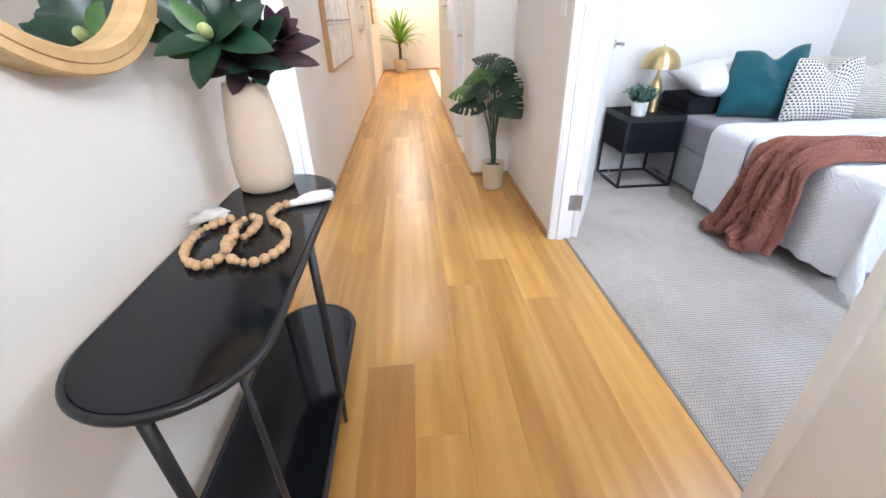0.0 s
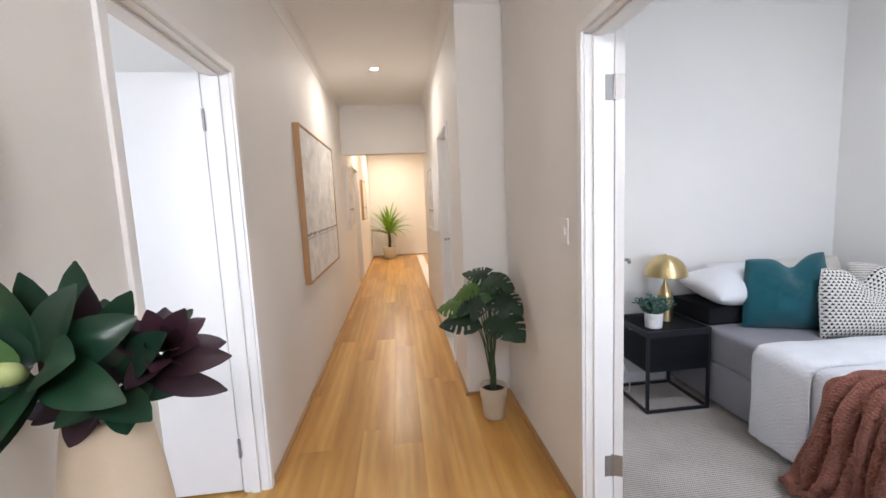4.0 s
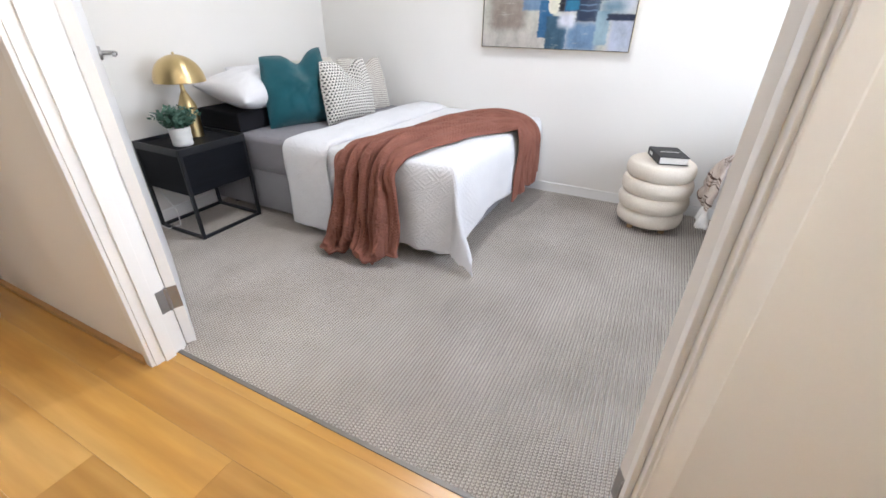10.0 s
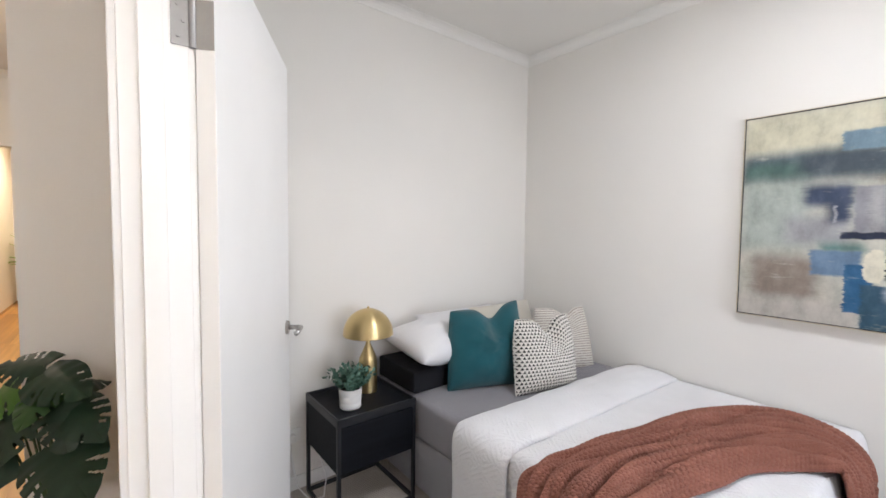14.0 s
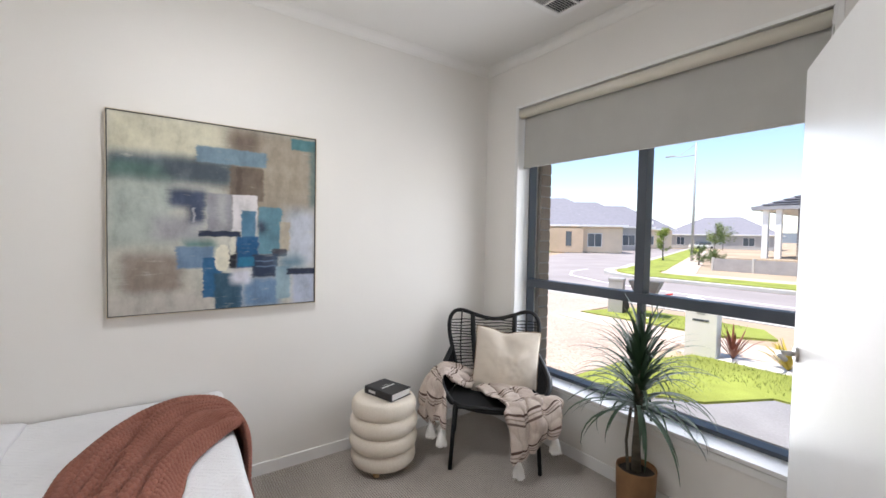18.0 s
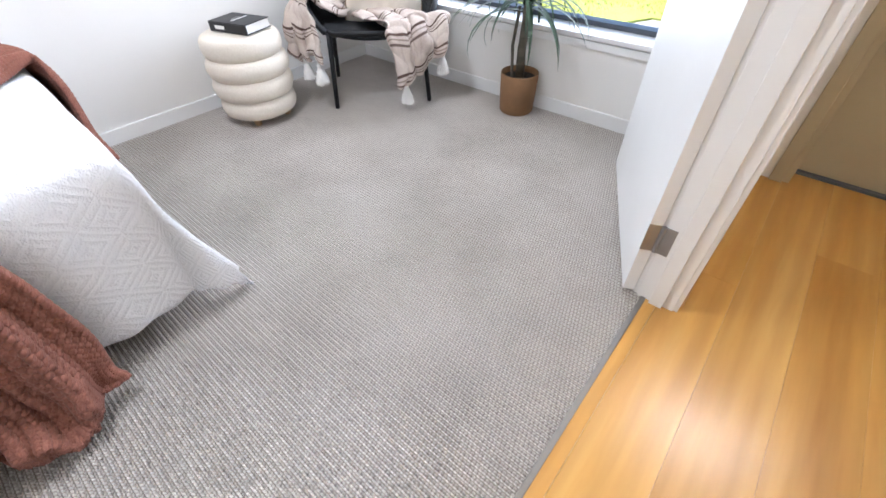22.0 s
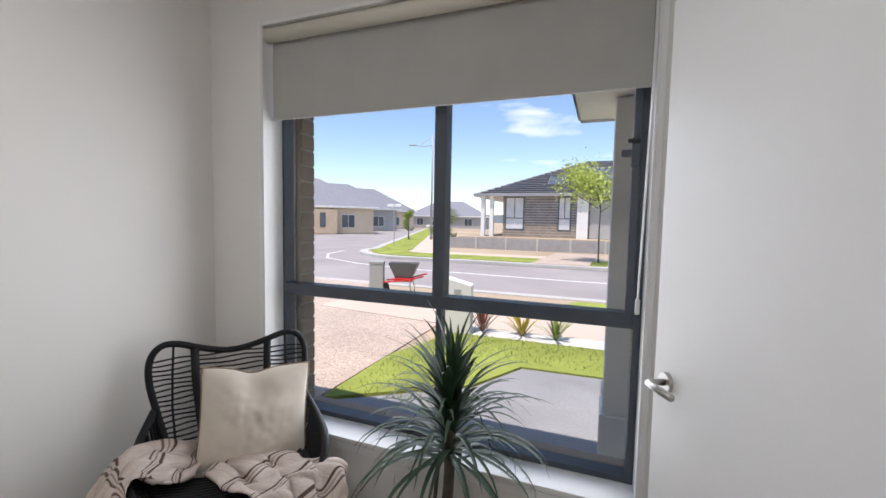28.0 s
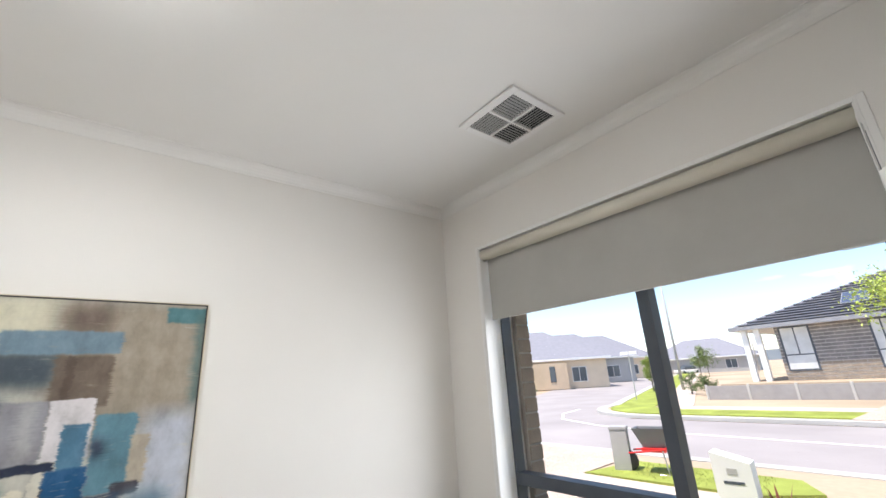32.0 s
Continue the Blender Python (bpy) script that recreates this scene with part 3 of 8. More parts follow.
structure("wall_hall_left", boxes((HX0 - 0.11, HX0, FY, LD0, -0.01, CZ), (HX0 - 0.11, HX0, LD0, LD1, DH, CZ), (HX0 - 0.11, HX0, LD1, L20, -0.01, CZ),
                                  (HX0 - 0.11, HX0, L20, L21, DH, CZ), (HX0 - 0.11, HX0, L21, END, -0.01, CZ)),
          PAINT, "cream painted plaster hall wall with pictures and doorways", "wall")
structure("wall_end", boxes((HX0 - 0.11, 4.1, END, END + 0.1, -0.01, CZ)), PAINT, "cream painted plaster wall at the end of the hall", "wall")
structure("wall_living_side", boxes((4.0, 4.1, 4.12, END, -0.01, CZ), (RX + 0.11, 4.0, 7.64, 7.75, -0.01, CZ)), PAINT, "plain plaster wall of the room past the hall", "wall")
structure("wall_side_room", boxes((-3.4, -3.3, FY, 3.9, -0.01, CZ), (-3.3, HX0 - 0.11, 3.8, 3.9, -0.01, CZ), (-3.3, HX0 - 0.11, 7.9, 8.0, -0.01, CZ), (-3.3, HX0 - 0.11, 9.4, 9.5, -0.01, CZ),
                                  (-3.4, -3.3, 7.9, 9.5, -0.01, CZ)), PAINT, "plain plaster walls of the side rooms", "wall")
structure("lintel", boxes((HX0, RX, 7.06, 7.17, 2.096, CZ)), PAINT, "cream painted dropped beam across the hall", "wall")
structure("ceiling", boxes((-3.4, 4.1, FY, END + 0.1, CZ, CZ + 0.12)), CEIL, "white painted plasterboard ceiling", "ceiling")

# ---- floors ----
def ribbed_carpet():
    bm = bmesh.new()
    pitch, x0, x1 = 0.0135, 1.425, BX1 - 0.012
    prof = ((0.0, -0.0065), (0.15, -0.0016), (0.35, 0.0), (0.65, 0.0), (0.85, -0.0016))
    y, rows = FY + 0.012, []
    while y < HEAD - 0.012:
        for f, z in prof:
            rows.append((bm.verts.new((x0, y + f * pitch, z)), bm.verts.new((x1, y + f * pitch, z))))
        y += pitch
    for a, b in zip(rows, rows[1:]):
        bm.faces.new((a[0], a[1], b[1], b[0]))
    return bm


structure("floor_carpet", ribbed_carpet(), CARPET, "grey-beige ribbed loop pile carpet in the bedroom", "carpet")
STRIPM = surface("bronze_strip", (0.24, 0.22, 0.20), 0.5, 0.5, vary=0.15, bump=0.05)
structure("trim_threshold", boxes((1.411, 1.427, DO0 + 0.03, DO1 - 0.03, -0.012, 0.004), bevel=0.002), STRIPM, "narrow bronze strip between boards and carpet", "threshold strip")

# ---- skirting, casings, cornice ----
SK, ST = 0.072, 0.012


def skirt(name, runs):
    bm = bmesh.new()
    for r in runs:
        box(bm, *r, bevel=0.003, seg=1)
    structure(name, bm, TRIM, "white gloss painted timber skirting board", "skirting board")


skirt("baseboard_bedroom", [(BX1 - ST, BX1, FY, HEAD, -0.01, SK), (PX1 + 0.02, BX1 - ST, FY, FY + ST, -0.01, SK), (PX1 + 0.02, BX1 - ST, HEAD - ST, HEAD, -0.01, SK),
                            (PX1, PX1 + ST, FY + ST, DO0 - 0.02, -0.01, SK), (PX1, PX1 + ST, DO1 + 0.02, HEAD - ST, -0.01, SK)])
QB = 0.022
BEADW = surface("timber_bead", (0.42, 0.23, 0.085), 0.4, vary=0.12, stretch=(8, 1, 8))
bm = bmesh.new()
for r in [(HX0, HX0 + QB, FY, LD0 - 0.012, -0.01, QB), (HX0, HX0 + QB, LD1 + 0.012, L20 - 0.012, -0.01, QB), (HX0, HX0 + QB, L21 + 0.012, END, -0.01, QB), (HX1 - QB, HX1, FY, DO0 - 0.012, -0.01, QB),
          (HX1 - QB, HX1, DO1 + 0.012, NICHE, -0.01, QB), (RX - QB, HX1 - QB, NICHE - QB, NICHE, -0.01, QB), (RX - QB, RX, NICHE, RD0 - 0.012, -0.01, QB), (RX - QB, RX, RD1 + 0.012, 7.75, -0.01, QB), (HX0 + QB, 4.0, END - QB, END, -0.01, QB)]:
    box(bm, *r, bevel=0.005, seg=2)
structure("trim_floor_bead", bm, BEADW, "thin timber bead along the foot of the hall walls", "floor bead")


def cornice(bm, a, b, inward):
    """A coved strip between wall and ceiling from a to b; inward points into the room."""
    a, b, inward = Vector((*a, 0)), Vector((*b, 0)), Vector((*inward, 0))
    prof = [(0.0005, -0.056), (0.004, -0.055), (0.007, -0.042), (0.014, -0.028), (0.026, -0.015), (0.042, -0.007), (0.055, -0.004), (0.056, -0.0005)]
    rows = []
    for d, z in prof:
        rows.append([bm.verts.new(p + inward * d + Vector((0, 0, CZ + z))) for p in (a, b)])
    for p, q in zip(rows, rows[1:]):
        bm.faces.new((p[0], p[1], q[1], q[0]))


bm = bmesh.new()
for a, b, i in [((PX1, FY), (BX1, FY), (0, 1)), ((BX1, FY), (BX1, HEAD), (-1, 0)), ((PX1, HEAD), (BX1, HEAD), (0, -1)), ((PX1, FY), (PX1, HEAD), (1, 0))]:
    cornice(bm, a, b, i)
structure("trim_cornice_bedroom", bm, CEIL, "white coved plaster cornice round the bedroom", "cornice")
bm = bmesh.new()
for a, b, i in [((HX0, FY), (HX0, 7.06), (1, 0)), ((HX1, FY), (HX1, NICHE), (-1, 0)), ((RX, NICHE), (HX1, NICHE), (0, -1)), ((RX, NICHE), (RX, 7.06), (-1, 0)), ((HX0, 7.06), (RX, 7.06), (0, -1)), ((HX0, END), (4.0, END), (0, -1)), ((HX0, 7.17), (HX0, END), (1, 0))]:
    cornice(bm, a, b, i)
structure("trim_cornice_hall", bm, CEIL, "white coved plaster cornice along the hall", "cornice")


def doorway_x(name, x0, x1, y0, y1, head, label):
    """Lining, stops and architraves of an opening in a wall that runs along y."""
    root = empty(name, label, "door frame", kind="structure")
    for s, y in (("a", y0), ("b", y1)):
        d = 1 if s == "a" else -1
        j = part("jamb", boxes((x0 - 0.002, x1 + 0.002, min(y, y + d * 0.03), max(y, y + d * 0.03), -0.005, head), bevel=0.002), TRIM, root)
        part("stop", boxes((x0 + 0.03, x1 - 0.04, min(y + d * 0.03, y + d * 0.042), max(y + d * 0.03, y + d * 0.042), -0.005, head - 0.03), bevel=0.002), TRIM, root)
        for xa, xb in ((x0 - 0.015, x0), (x1, x1 + 0.015)):
            ya, yb = sorted((y - d * 0.012, y + d * 0.024))
            part("architrave", boxes((xa, xb, ya, yb, -0.005, head + 0.012), bevel=0.003), TRIM, root)
    part("head_jamb", boxes((x0 - 0.002, x1 + 0.002, y0 + 0.03, y1 - 0.03, head - 0.03, head), bevel=0.002), TRIM, root)
    part("head_stop", boxes((x0 + 0.03, x1 - 0.04, y0 + 0.042, y1 - 0.042, head - 0.042, head - 0.03), bevel=0.002), TRIM, root)
    for xa, xb in ((x0 - 0.015, x0), (x1, x1 + 0.015)):
        part("head_architrave", boxes((xa, xb, y0 + 0.024, y1 - 0.024, head - 0.024, head + 0.012), bevel=0.003), TRIM, root)
    return root


doorway_x("door_frame_bedroom", HX1, PX1, DO0, DO1, DH, "white painted timber frame of the bedroom double doorway")
doorway_x("door_frame_left", HX0 - 0.11, HX0, LD0, LD1, DH, "white painted timber frame of the side room doorway")
doorway_x("door_frame_right", RX, RX + 0.11, RD0, RD1, DH, "white painted timber frame of the hall cupboard doorway")
doorway_x("door_frame_far", HX0 - 0.11, HX0, L20, L21, DH, "white painted timber frame of the far hall doorway")


def door_leaf(name, label, hinge, angle, width, height, swing, mat=None, handles=(1, -1), hinges=(0.237, 1.82), lock_z=1.03):
    """A flush leaf hung at hinge (x, y), lying along angle (degrees from +x); swing is the side of the knuckle."""
    t = 0.036
    root = empty(name, label, "door", at=pose(hinge[0], hinge[1], 0, 0, 0, angle), kind="structure")
    off = -swing * t / 2
    leaf_m = pose(0, off, 0)
    part("leaf", boxes((0.004, width, -t / 2, t / 2, 0.012, height), bevel=0.002), mat or TRIM, root, at=leaf_m)
    sub = root
    for s in handles:
        y = off + t / 2 * s
        bm = bmesh.new()
        g = bmesh.ops.create_cone(bm, cap_ends=True, segments=28, radius1=0.027, radius2=0.025, depth=0.010)
        bmesh.ops.transform(bm, matrix=Matrix.Translation((width - 0.06, y + s * 0.005, lock_z)) @ pose(0, 0, 0, -90 * s), verts=g["verts"])
        part("rose", bm, CHROME, sub, "round steel rose")
        bm = bmesh.new()
        tube(bm, [(width - 0.06, y + s * 0.008, lock_z), (width - 0.06, y + s * 0.046, lock_z), (width - 0.064, y + s * 0.054, lock_z), (width - 0.085, y + s * 0.056, lock_z), (width - 0.160, y + s * 0.052, lock_z)], 0.009, 14)
        part("lever", bm, CHROME, sub, "brushed steel lever handle", smooth=True)
    for z in hinges:
        bm = bmesh.new()
        tube(bm, [(0.0, swing * 0.004, z - 0.048), (0.0, swing * 0.004, z + 0.048)], 0.0065, 12)
        for k in range(1, 5):
            tube(bm, [(0.0, swing * 0.004, z - 0.048 + 0.0192 * k - 0.0006), (0.0, swing * 0.004, z - 0.048 + 0.0192 * k + 0.0006)], 0.0072, 12)
        hg = part("hinge", bm, SATIN, sub, "steel butt hinge")
        bm = boxes((0.003, 0.006, off - t / 2 + 0.001, off + t / 2, z - 0.048, z + 0.048))
        part("hinge_leaf", bm, SATIN, hg)
    return root


door_leaf("door_bedroom_inner", "white flush bedroom door leaf standing open towards the bed", (1.452, 2.772), 62.5, 0.80, 2.03, 1)
door_leaf("door_bedroom_outer", "white flush bedroom door leaf standing open beside the window", (1.452, 1.168), -65.5, 0.80, 2.03, -1)
# the open leaves show hinge plates on the jamb as well
for y, d in ((DO1 - 0.03, -1), (DO0 + 0.03, 1)):
    for z in (0.237, 1.82):
        ya, yb = sorted((y, y + d * 0.0025))
        plate = structure("hinge_plate", boxes((1.412, 1.448, ya, yb, z - 0.048, z + 0.048), bevel=0.001), SATIN, "steel hinge plate screwed to the door jamb", "hinge plate")
        for k in (-0.03, 0.0, 0.03):
            bm = bmesh.new()
            g = bmesh.ops.create_cone(bm, cap_ends=True, segments=10, radius1=0.004, radius2=0.0035, depth=0.002)
            bmesh.ops.transform(bm, matrix=Matrix.Translation((1.428 + (0.006 if k == 0 else -0.004), y + d * 0.003, z + k)) @ pose(0, 0, 0, 90), verts=g["verts"])
            part("screw", bm, SATIN, plate)
door_leaf("door_side_room", "white flush door standing open into the side room", (HX0 - 0.122, LD1 - 0.03), 180.0, 0.81, 2.03, 1, handles=(1,))
door_leaf("door_cupboard", "white flush hall door, closed", (RX + 0.07, RD0 + 0.032), 90.0, 0.69, 2.02, 1, handles=(1,))

# ---- front door ----
fd = empty("door_front", "cream painted flush front door, closed, under a fanlight", "door", kind="structure")
part("leaf", boxes((0.345, 1.165, -0.045, -0.005, 0.012, 2.05), bevel=0.002), CREAM, fd)
for x0, x1 in ((0.28, 0.335), (1.172, 1.205)):
    part("jamb", boxes((x0, x1, -0.10, FY - 0.002, 0, 2.42), bevel=0.002), CREAM, fd)
part("transom", boxes((0.335, 1.172, -0.10, 0.03, 2.055, 2.10), bevel=0.002), CREAM, fd)
part("head", boxes((0.335, 1.172, -0.10, FY - 0.002, 2.295, 2.42), bevel=0.002), CREAM, fd)
for r in ((0.235, 0.285, FY, FY + 0.015, 0, 2.465), (1.198, 1.248, FY, FY + 0.015, 0, 2.465), (0.285, 1.198, FY, FY + 0.015, 2.415, 2.465)):
    part("architrave", boxes(r, bevel=0.003), CREAM, fd)
part("fanlight", boxes((0.335, 1.172, -0.06, -0.054, 2.10, 2.295)), FROST, fd, "frosted glass fanlight")
part("sill", boxes((0.28, 1.205, -0.13, 0.02, -0.012, 0.012), bevel=0.003), ALU, fd, "dark metal threshold")
bm = bmesh.new()
g = bmesh.ops.create_cone(bm, cap_ends=True, segments=28, radius1=0.029, radius2=0.026, depth=0.012)
bmesh.ops.transform(bm, matrix=Matrix.Translation((1.108, 0.001, 1.025)) @ pose(0, 0, 0, 90), verts=g["verts"])
part("rose", bm, CHROME, fd, "round steel rose")
bm = bmesh.new()
tube(bm, [(1.108, 0.005, 1.025), (1.108, 0.045, 1.025), (1.104, 0.052, 1.025), (1.09, 0.054, 1.025), (1.0, 0.05, 1.022)], 0.009, 14)
part("lever", bm, CHROME, fd, "brushed steel lever handle", smooth=True)
part("latch_plate", boxes((1.164, 1.167, -0.035, -0.012, 0.97, 1.08)), CHROME, fd)

# ---- bedroom window ----
win = empty("window_1", "dark aluminium four-pane window with a white timber reveal", "window", kind="structure")
for r in ((WX0, WX0 + 0.045), (WX1 - 0.028, WX1)):
    part("window_frame", boxes((*r, -0.075, 0.0, WZ0, WZ1), bevel=0.003), ALU, win)
for r in ((WZ0, WZ0 + 0.028), (WZ1 - 0.045, WZ1), (1.042, 1.102)):
    part("window_frame", boxes((WX0 + 0.045, WX1 - 0.028, -0.075, 0.0, *r), bevel=0.003), ALU, win)
part("mullion", boxes((2.628, 2.683, -0.073, 0.003, 1.102, WZ1 - 0.045), bevel=0.003), ALU, win)
part("mullion", boxes((2.643, 2.668, -0.073, -0.01, WZ0 + 0.028, 1.042), bevel=0.003), ALU, win)
for x0, x1 in ((WX0 + 0.045, 2.645), (2.666, WX1 - 0.028)):
    for z0, z1 in ((WZ0 + 0.028, 1.042), (1.102, WZ1 - 0.045)):
        p = part("pane", boxes((x0 - 0.002, x1 + 0.002, -0.042, -0.036, z0 - 0.002, z1 + 0.002)), GLASS, win)
        p.visible_shadow = False
part("sash", boxes((WX0 + 0.045, WX0 + 0.075, -0.03, 0.006, 1.102, WZ1 - 0.045), bevel=0.003), ALU, win)
part("catch", boxes((WX0 + 0.075, WX0 + 0.115, -0.02, 0.012, 1.70, 1.725), (WX0 + 0.05, WX0 + 0.08, -0.015, 0.016, 1.66, 1.77), bevel=0.003), ALU, win, "dark sash catch")
# timber reveal, sill and architraves
part("window_sill", boxes((WX0 - 0.04, WX1 + 0.04, 0.001, FY + 0.022, WZ0 - 0.016, WZ0 + 0.006), bevel=0.004), TRIM, win, "white painted timber sill")
for r in ((WX0, WX0 + 0.018), (WX1 - 0.018, WX1)):
    part("reveal", boxes((*r, 0.001, FY, WZ0, WZ1), bevel=0.001), TRIM, win)
part("reveal", boxes((WX0 + 0.018, WX1 - 0.018, 0.001, FY, WZ1 - 0.018, WZ1), bevel=0.001), TRIM, win)
for r in ((WX0 - 0.010, WX0 + 0.012, FY, FY + 0.004, WZ0, WZ1), (WX1 - 0.012, WX1 + 0.010, FY, FY + 0.004, WZ0, WZ1),
          (WX0 - 0.03, WX1 + 0.03, FY, FY + 0.012, WZ0 - 0.06, WZ0 - 0.023)):
    part("architrave", boxes(r, bevel=0.003), TRIM, win)

# ---- roller blind ----
rb = empty("roller_blind", "grey fabric roller blind drawn a quarter down the window", "roller blind")
BX0b, BX1b = WX0 + 0.03, WX1 - 0.025
bm = bmesh.new()
tube(bm, [(BX0b - 0.005, 0.096, 2.331), (BX1b + 0.005, 0.096, 2.331)], 0.034, 24)
part("roller", bm, surface("cream_roll", (0.72, 0.68, 0.58), 0.8, vary=0.03, bump=0.05), rb, "rolled cream fabric tube", smooth=True)
bm = bmesh.new()
grid(bm, 24, 12, lambda u, v: (BX0b + (BX1b - BX0b) * u, 0.066 + 0.004 * smooth_step(0, 0.4, v) + 0.0012 * math.sin(9 * u + 3 * v), 2.325 - 0.385 * v))
cloth = part("fabric", bm, BLIND, rb, smooth=True)
part("bottom_bar", boxes((BX0b, BX1b, 0.064, 0.076, 1.930, 1.944), bevel=0.004), BLIND, rb)
for x in (BX0b - 0.010, BX1b + 0.010):
    part("bracket", boxes((x - 0.004, x + 0.004, 0.055, 0.128, 2.29, 2.366), bevel=0.002), PLASTIC, rb, "white plastic bracket")
bm = bmesh.new()
for s in (-1, 1):
    tube(bm, [(BX0b - 0.006, 0.096 + 0.030 * s, 2.331), (BX0b - 0.004, 0.095 + 0.024 * s, 1.9), (BX0b + 0.004, 0.092 + 0.016 * s, 1.5), (BX0b + 0.01, 0.09 + 0.006 * s, 1.17)], 0.0032, 6)
part("chain", bm, PLASTIC, rb, "white bead pull cord")
part("cord_weight", boxes((BX0b + 0.002, BX0b + 0.018, 0.082, 0.10, 1.12, 1.175), bevel=0.003), PLASTIC, rb)

latch = empty("window_latch", "dark window latch on the sash beside the blind cord", "window latch", at=pose(1.855, 0.006, 1.755))
part("plate", boxes((-0.012, 0.012, 0.0, 0.006, -0.035, 0.035), bevel=0.002), ALU, latch)
part("catch", boxes((-0.004, 0.040, 0.006, 0.018, -0.008, 0.008), bevel=0.003), BLACKM, latch)

# ---- ceiling fittings ----
vent = empty("ceiling_vent", "square white ceiling air vent with four louvred quarters", "air vent")
vx, vy, vr = 2.832, 0.540, 0.172
# flat dark sheet stands in for the shade between the slats
part("backing", boxes((vx - 0.145, vx + 0.145, vy - 0.145, vy + 0.145, CZ - 0.004, CZ - 0.001)), surface("vent_shade", (0.03, 0.03, 0.03), 0.8, bump=0), vent, "dark sheet standing in for the shade behind the louvres")
for r in ((vx - vr, vx + vr, vy - vr, vy - vr + 0.035), (vx - vr, vx + vr, vy + vr - 0.035, vy + vr), (vx - vr, vx - vr + 0.035, vy - vr + 0.035, vy + vr - 0.035), (vx + vr - 0.035, vx + vr, vy - vr + 0.035, vy + vr - 0.035)):
    part("frame", boxes((*r, CZ - 0.014, CZ - 0.001), bevel=0.004), TRIM, vent)
part("cross_bar", boxes((vx - 0.006, vx + 0.006, vy - 0.137, vy + 0.137, CZ - 0.017, CZ - 0.004)), TRIM, vent)
part("cross_bar", boxes((vx - 0.137, vx - 0.006, vy - 0.006, vy + 0.006, CZ - 0.017, CZ - 0.004), (vx + 0.006, vx + 0.137, vy - 0.006, vy + 0.006, CZ - 0.017, CZ - 0.004)), TRIM, vent)
VGREY = surface("vent_slat", (0.34, 0.34, 0.33), 0.5, vary=0.05, bump=0.03)
bm = bmesh.new()
box(bm, -0.062, 0.062, -0.0048, 0.0048, -0.0007, 0.0007, m=pose(0, 0, 0, 22))
slat_mesh = mesh_of("slat", bm, VGREY)
for qx in (-1, 1):
    for qy in (-1, 1):
        for k in range(8):
            s = new("slat", slat_mesh)
            s.parent = vent
            o = 0.016 + 0.0160 * k
            if qx * qy > 0:
                s.matrix_local = pose(vx + qx * 0.071, vy + qy * o, CZ - 0.012, 0, 0, 0 if qy > 0 else 180)
            else:
                s.matrix_local = pose(vx + qx * o, vy + qy * 0.071, CZ - 0.012, 0, 0, 90 if qx < 0 else -90)

dome = empty("ceiling_light", "round white glass dome ceiling light, switched on", "ceiling light", at=pose(2.72, 2.08, CZ))
bm = bmesh.new()
lathe(bm, [(0.02, -0.001), (0.165, -0.001), (0.168, -0.012), (0.160, -0.020)], 40)
part("base", bm, TRIM, dome, smooth=True)
bm = bmesh.new()
lathe(bm, [(0.158, -0.018), (0.152, -0.045), (0.128, -0.075), (0.085, -0.098), (0.035, -0.108), (0.002, -0.110)], 40)
part("diffuser", bm, DOMEGLOW, dome, "glowing white glass dome", smooth=True)


def downlight(x, y):
    root = empty("downlight", "small round recessed white downlight, switched on", "downlight", group="hall downlights", at=pose(x, y, CZ))
    bm = bmesh.new()
    lathe(bm, [(0.033, -0.004), (0.038, -0.007), (0.046, -0.006), (0.048, -0.001)], 28)
    part("rim", bm, TRIM, root, smooth=True)
    bm = bmesh.new()
    lathe(bm, [(0.034, -0.0045), (0.001, -0.0048)], 24)
    part("lens", bm, LAMPGLOW, root, "glowing lens")


# all but the first are added out of view; the last has no lamp
for p in ((0.425, 5.49), (0.425, 8.8), (0.425, 11.2), (2.2, 10.2), (0.6, 0.75)):
    downlight(*p)


def switch_plate(name, x, y, z, w, h, label, cat, turn):
    root = empty(name, label, cat, at=pose(x, y, z, 0, 0, turn))
    part("plate", boxes((-w / 2, w / 2, -0.007, 0, -h / 2, h / 2), bevel=0.003), PLASTIC, root)
    part("rocker", boxes((-0.011, 0.011, -0.011, -0.006, -0.018, 0.018), bevel=0.002), PLASTIC, root)
    return root


switch_plate("light_switch", HX1, 2.975, 1.25, 0.072, 0.116, "white plastic light switch on the hall wall", "light switch", -90)
switch_plate("power_point", 2.02, HEAD, 0.30, 0.116, 0.072, "white plastic power point behind the bedside table", "power point", 0)

# ---- hall floorboards, each a piece ----
hall_floor = empty("floor_hall", "honey-coloured hardwood floorboards running down the hall", "floor", kind="structure")
BW = 0.18
rng = random.Random(4)


def board(x0, x1, y0, y1, parent):
    bm = boxes((0.0003, x1 - x0 - 0.0003, 0.0003, y1 - y0 - 0.0003, -0.012, rng.uniform(-0.0004, 0.0002)))
    ob = new("floorboard", mesh_of("floorboard", bm, BOARD))
    ob.parent = parent
    ob.matrix_local = Matrix.Translation((x0, y0, 0))


starts = {3: 1.82, 4: 1.49, 2: 0.9, 5: 2.35}
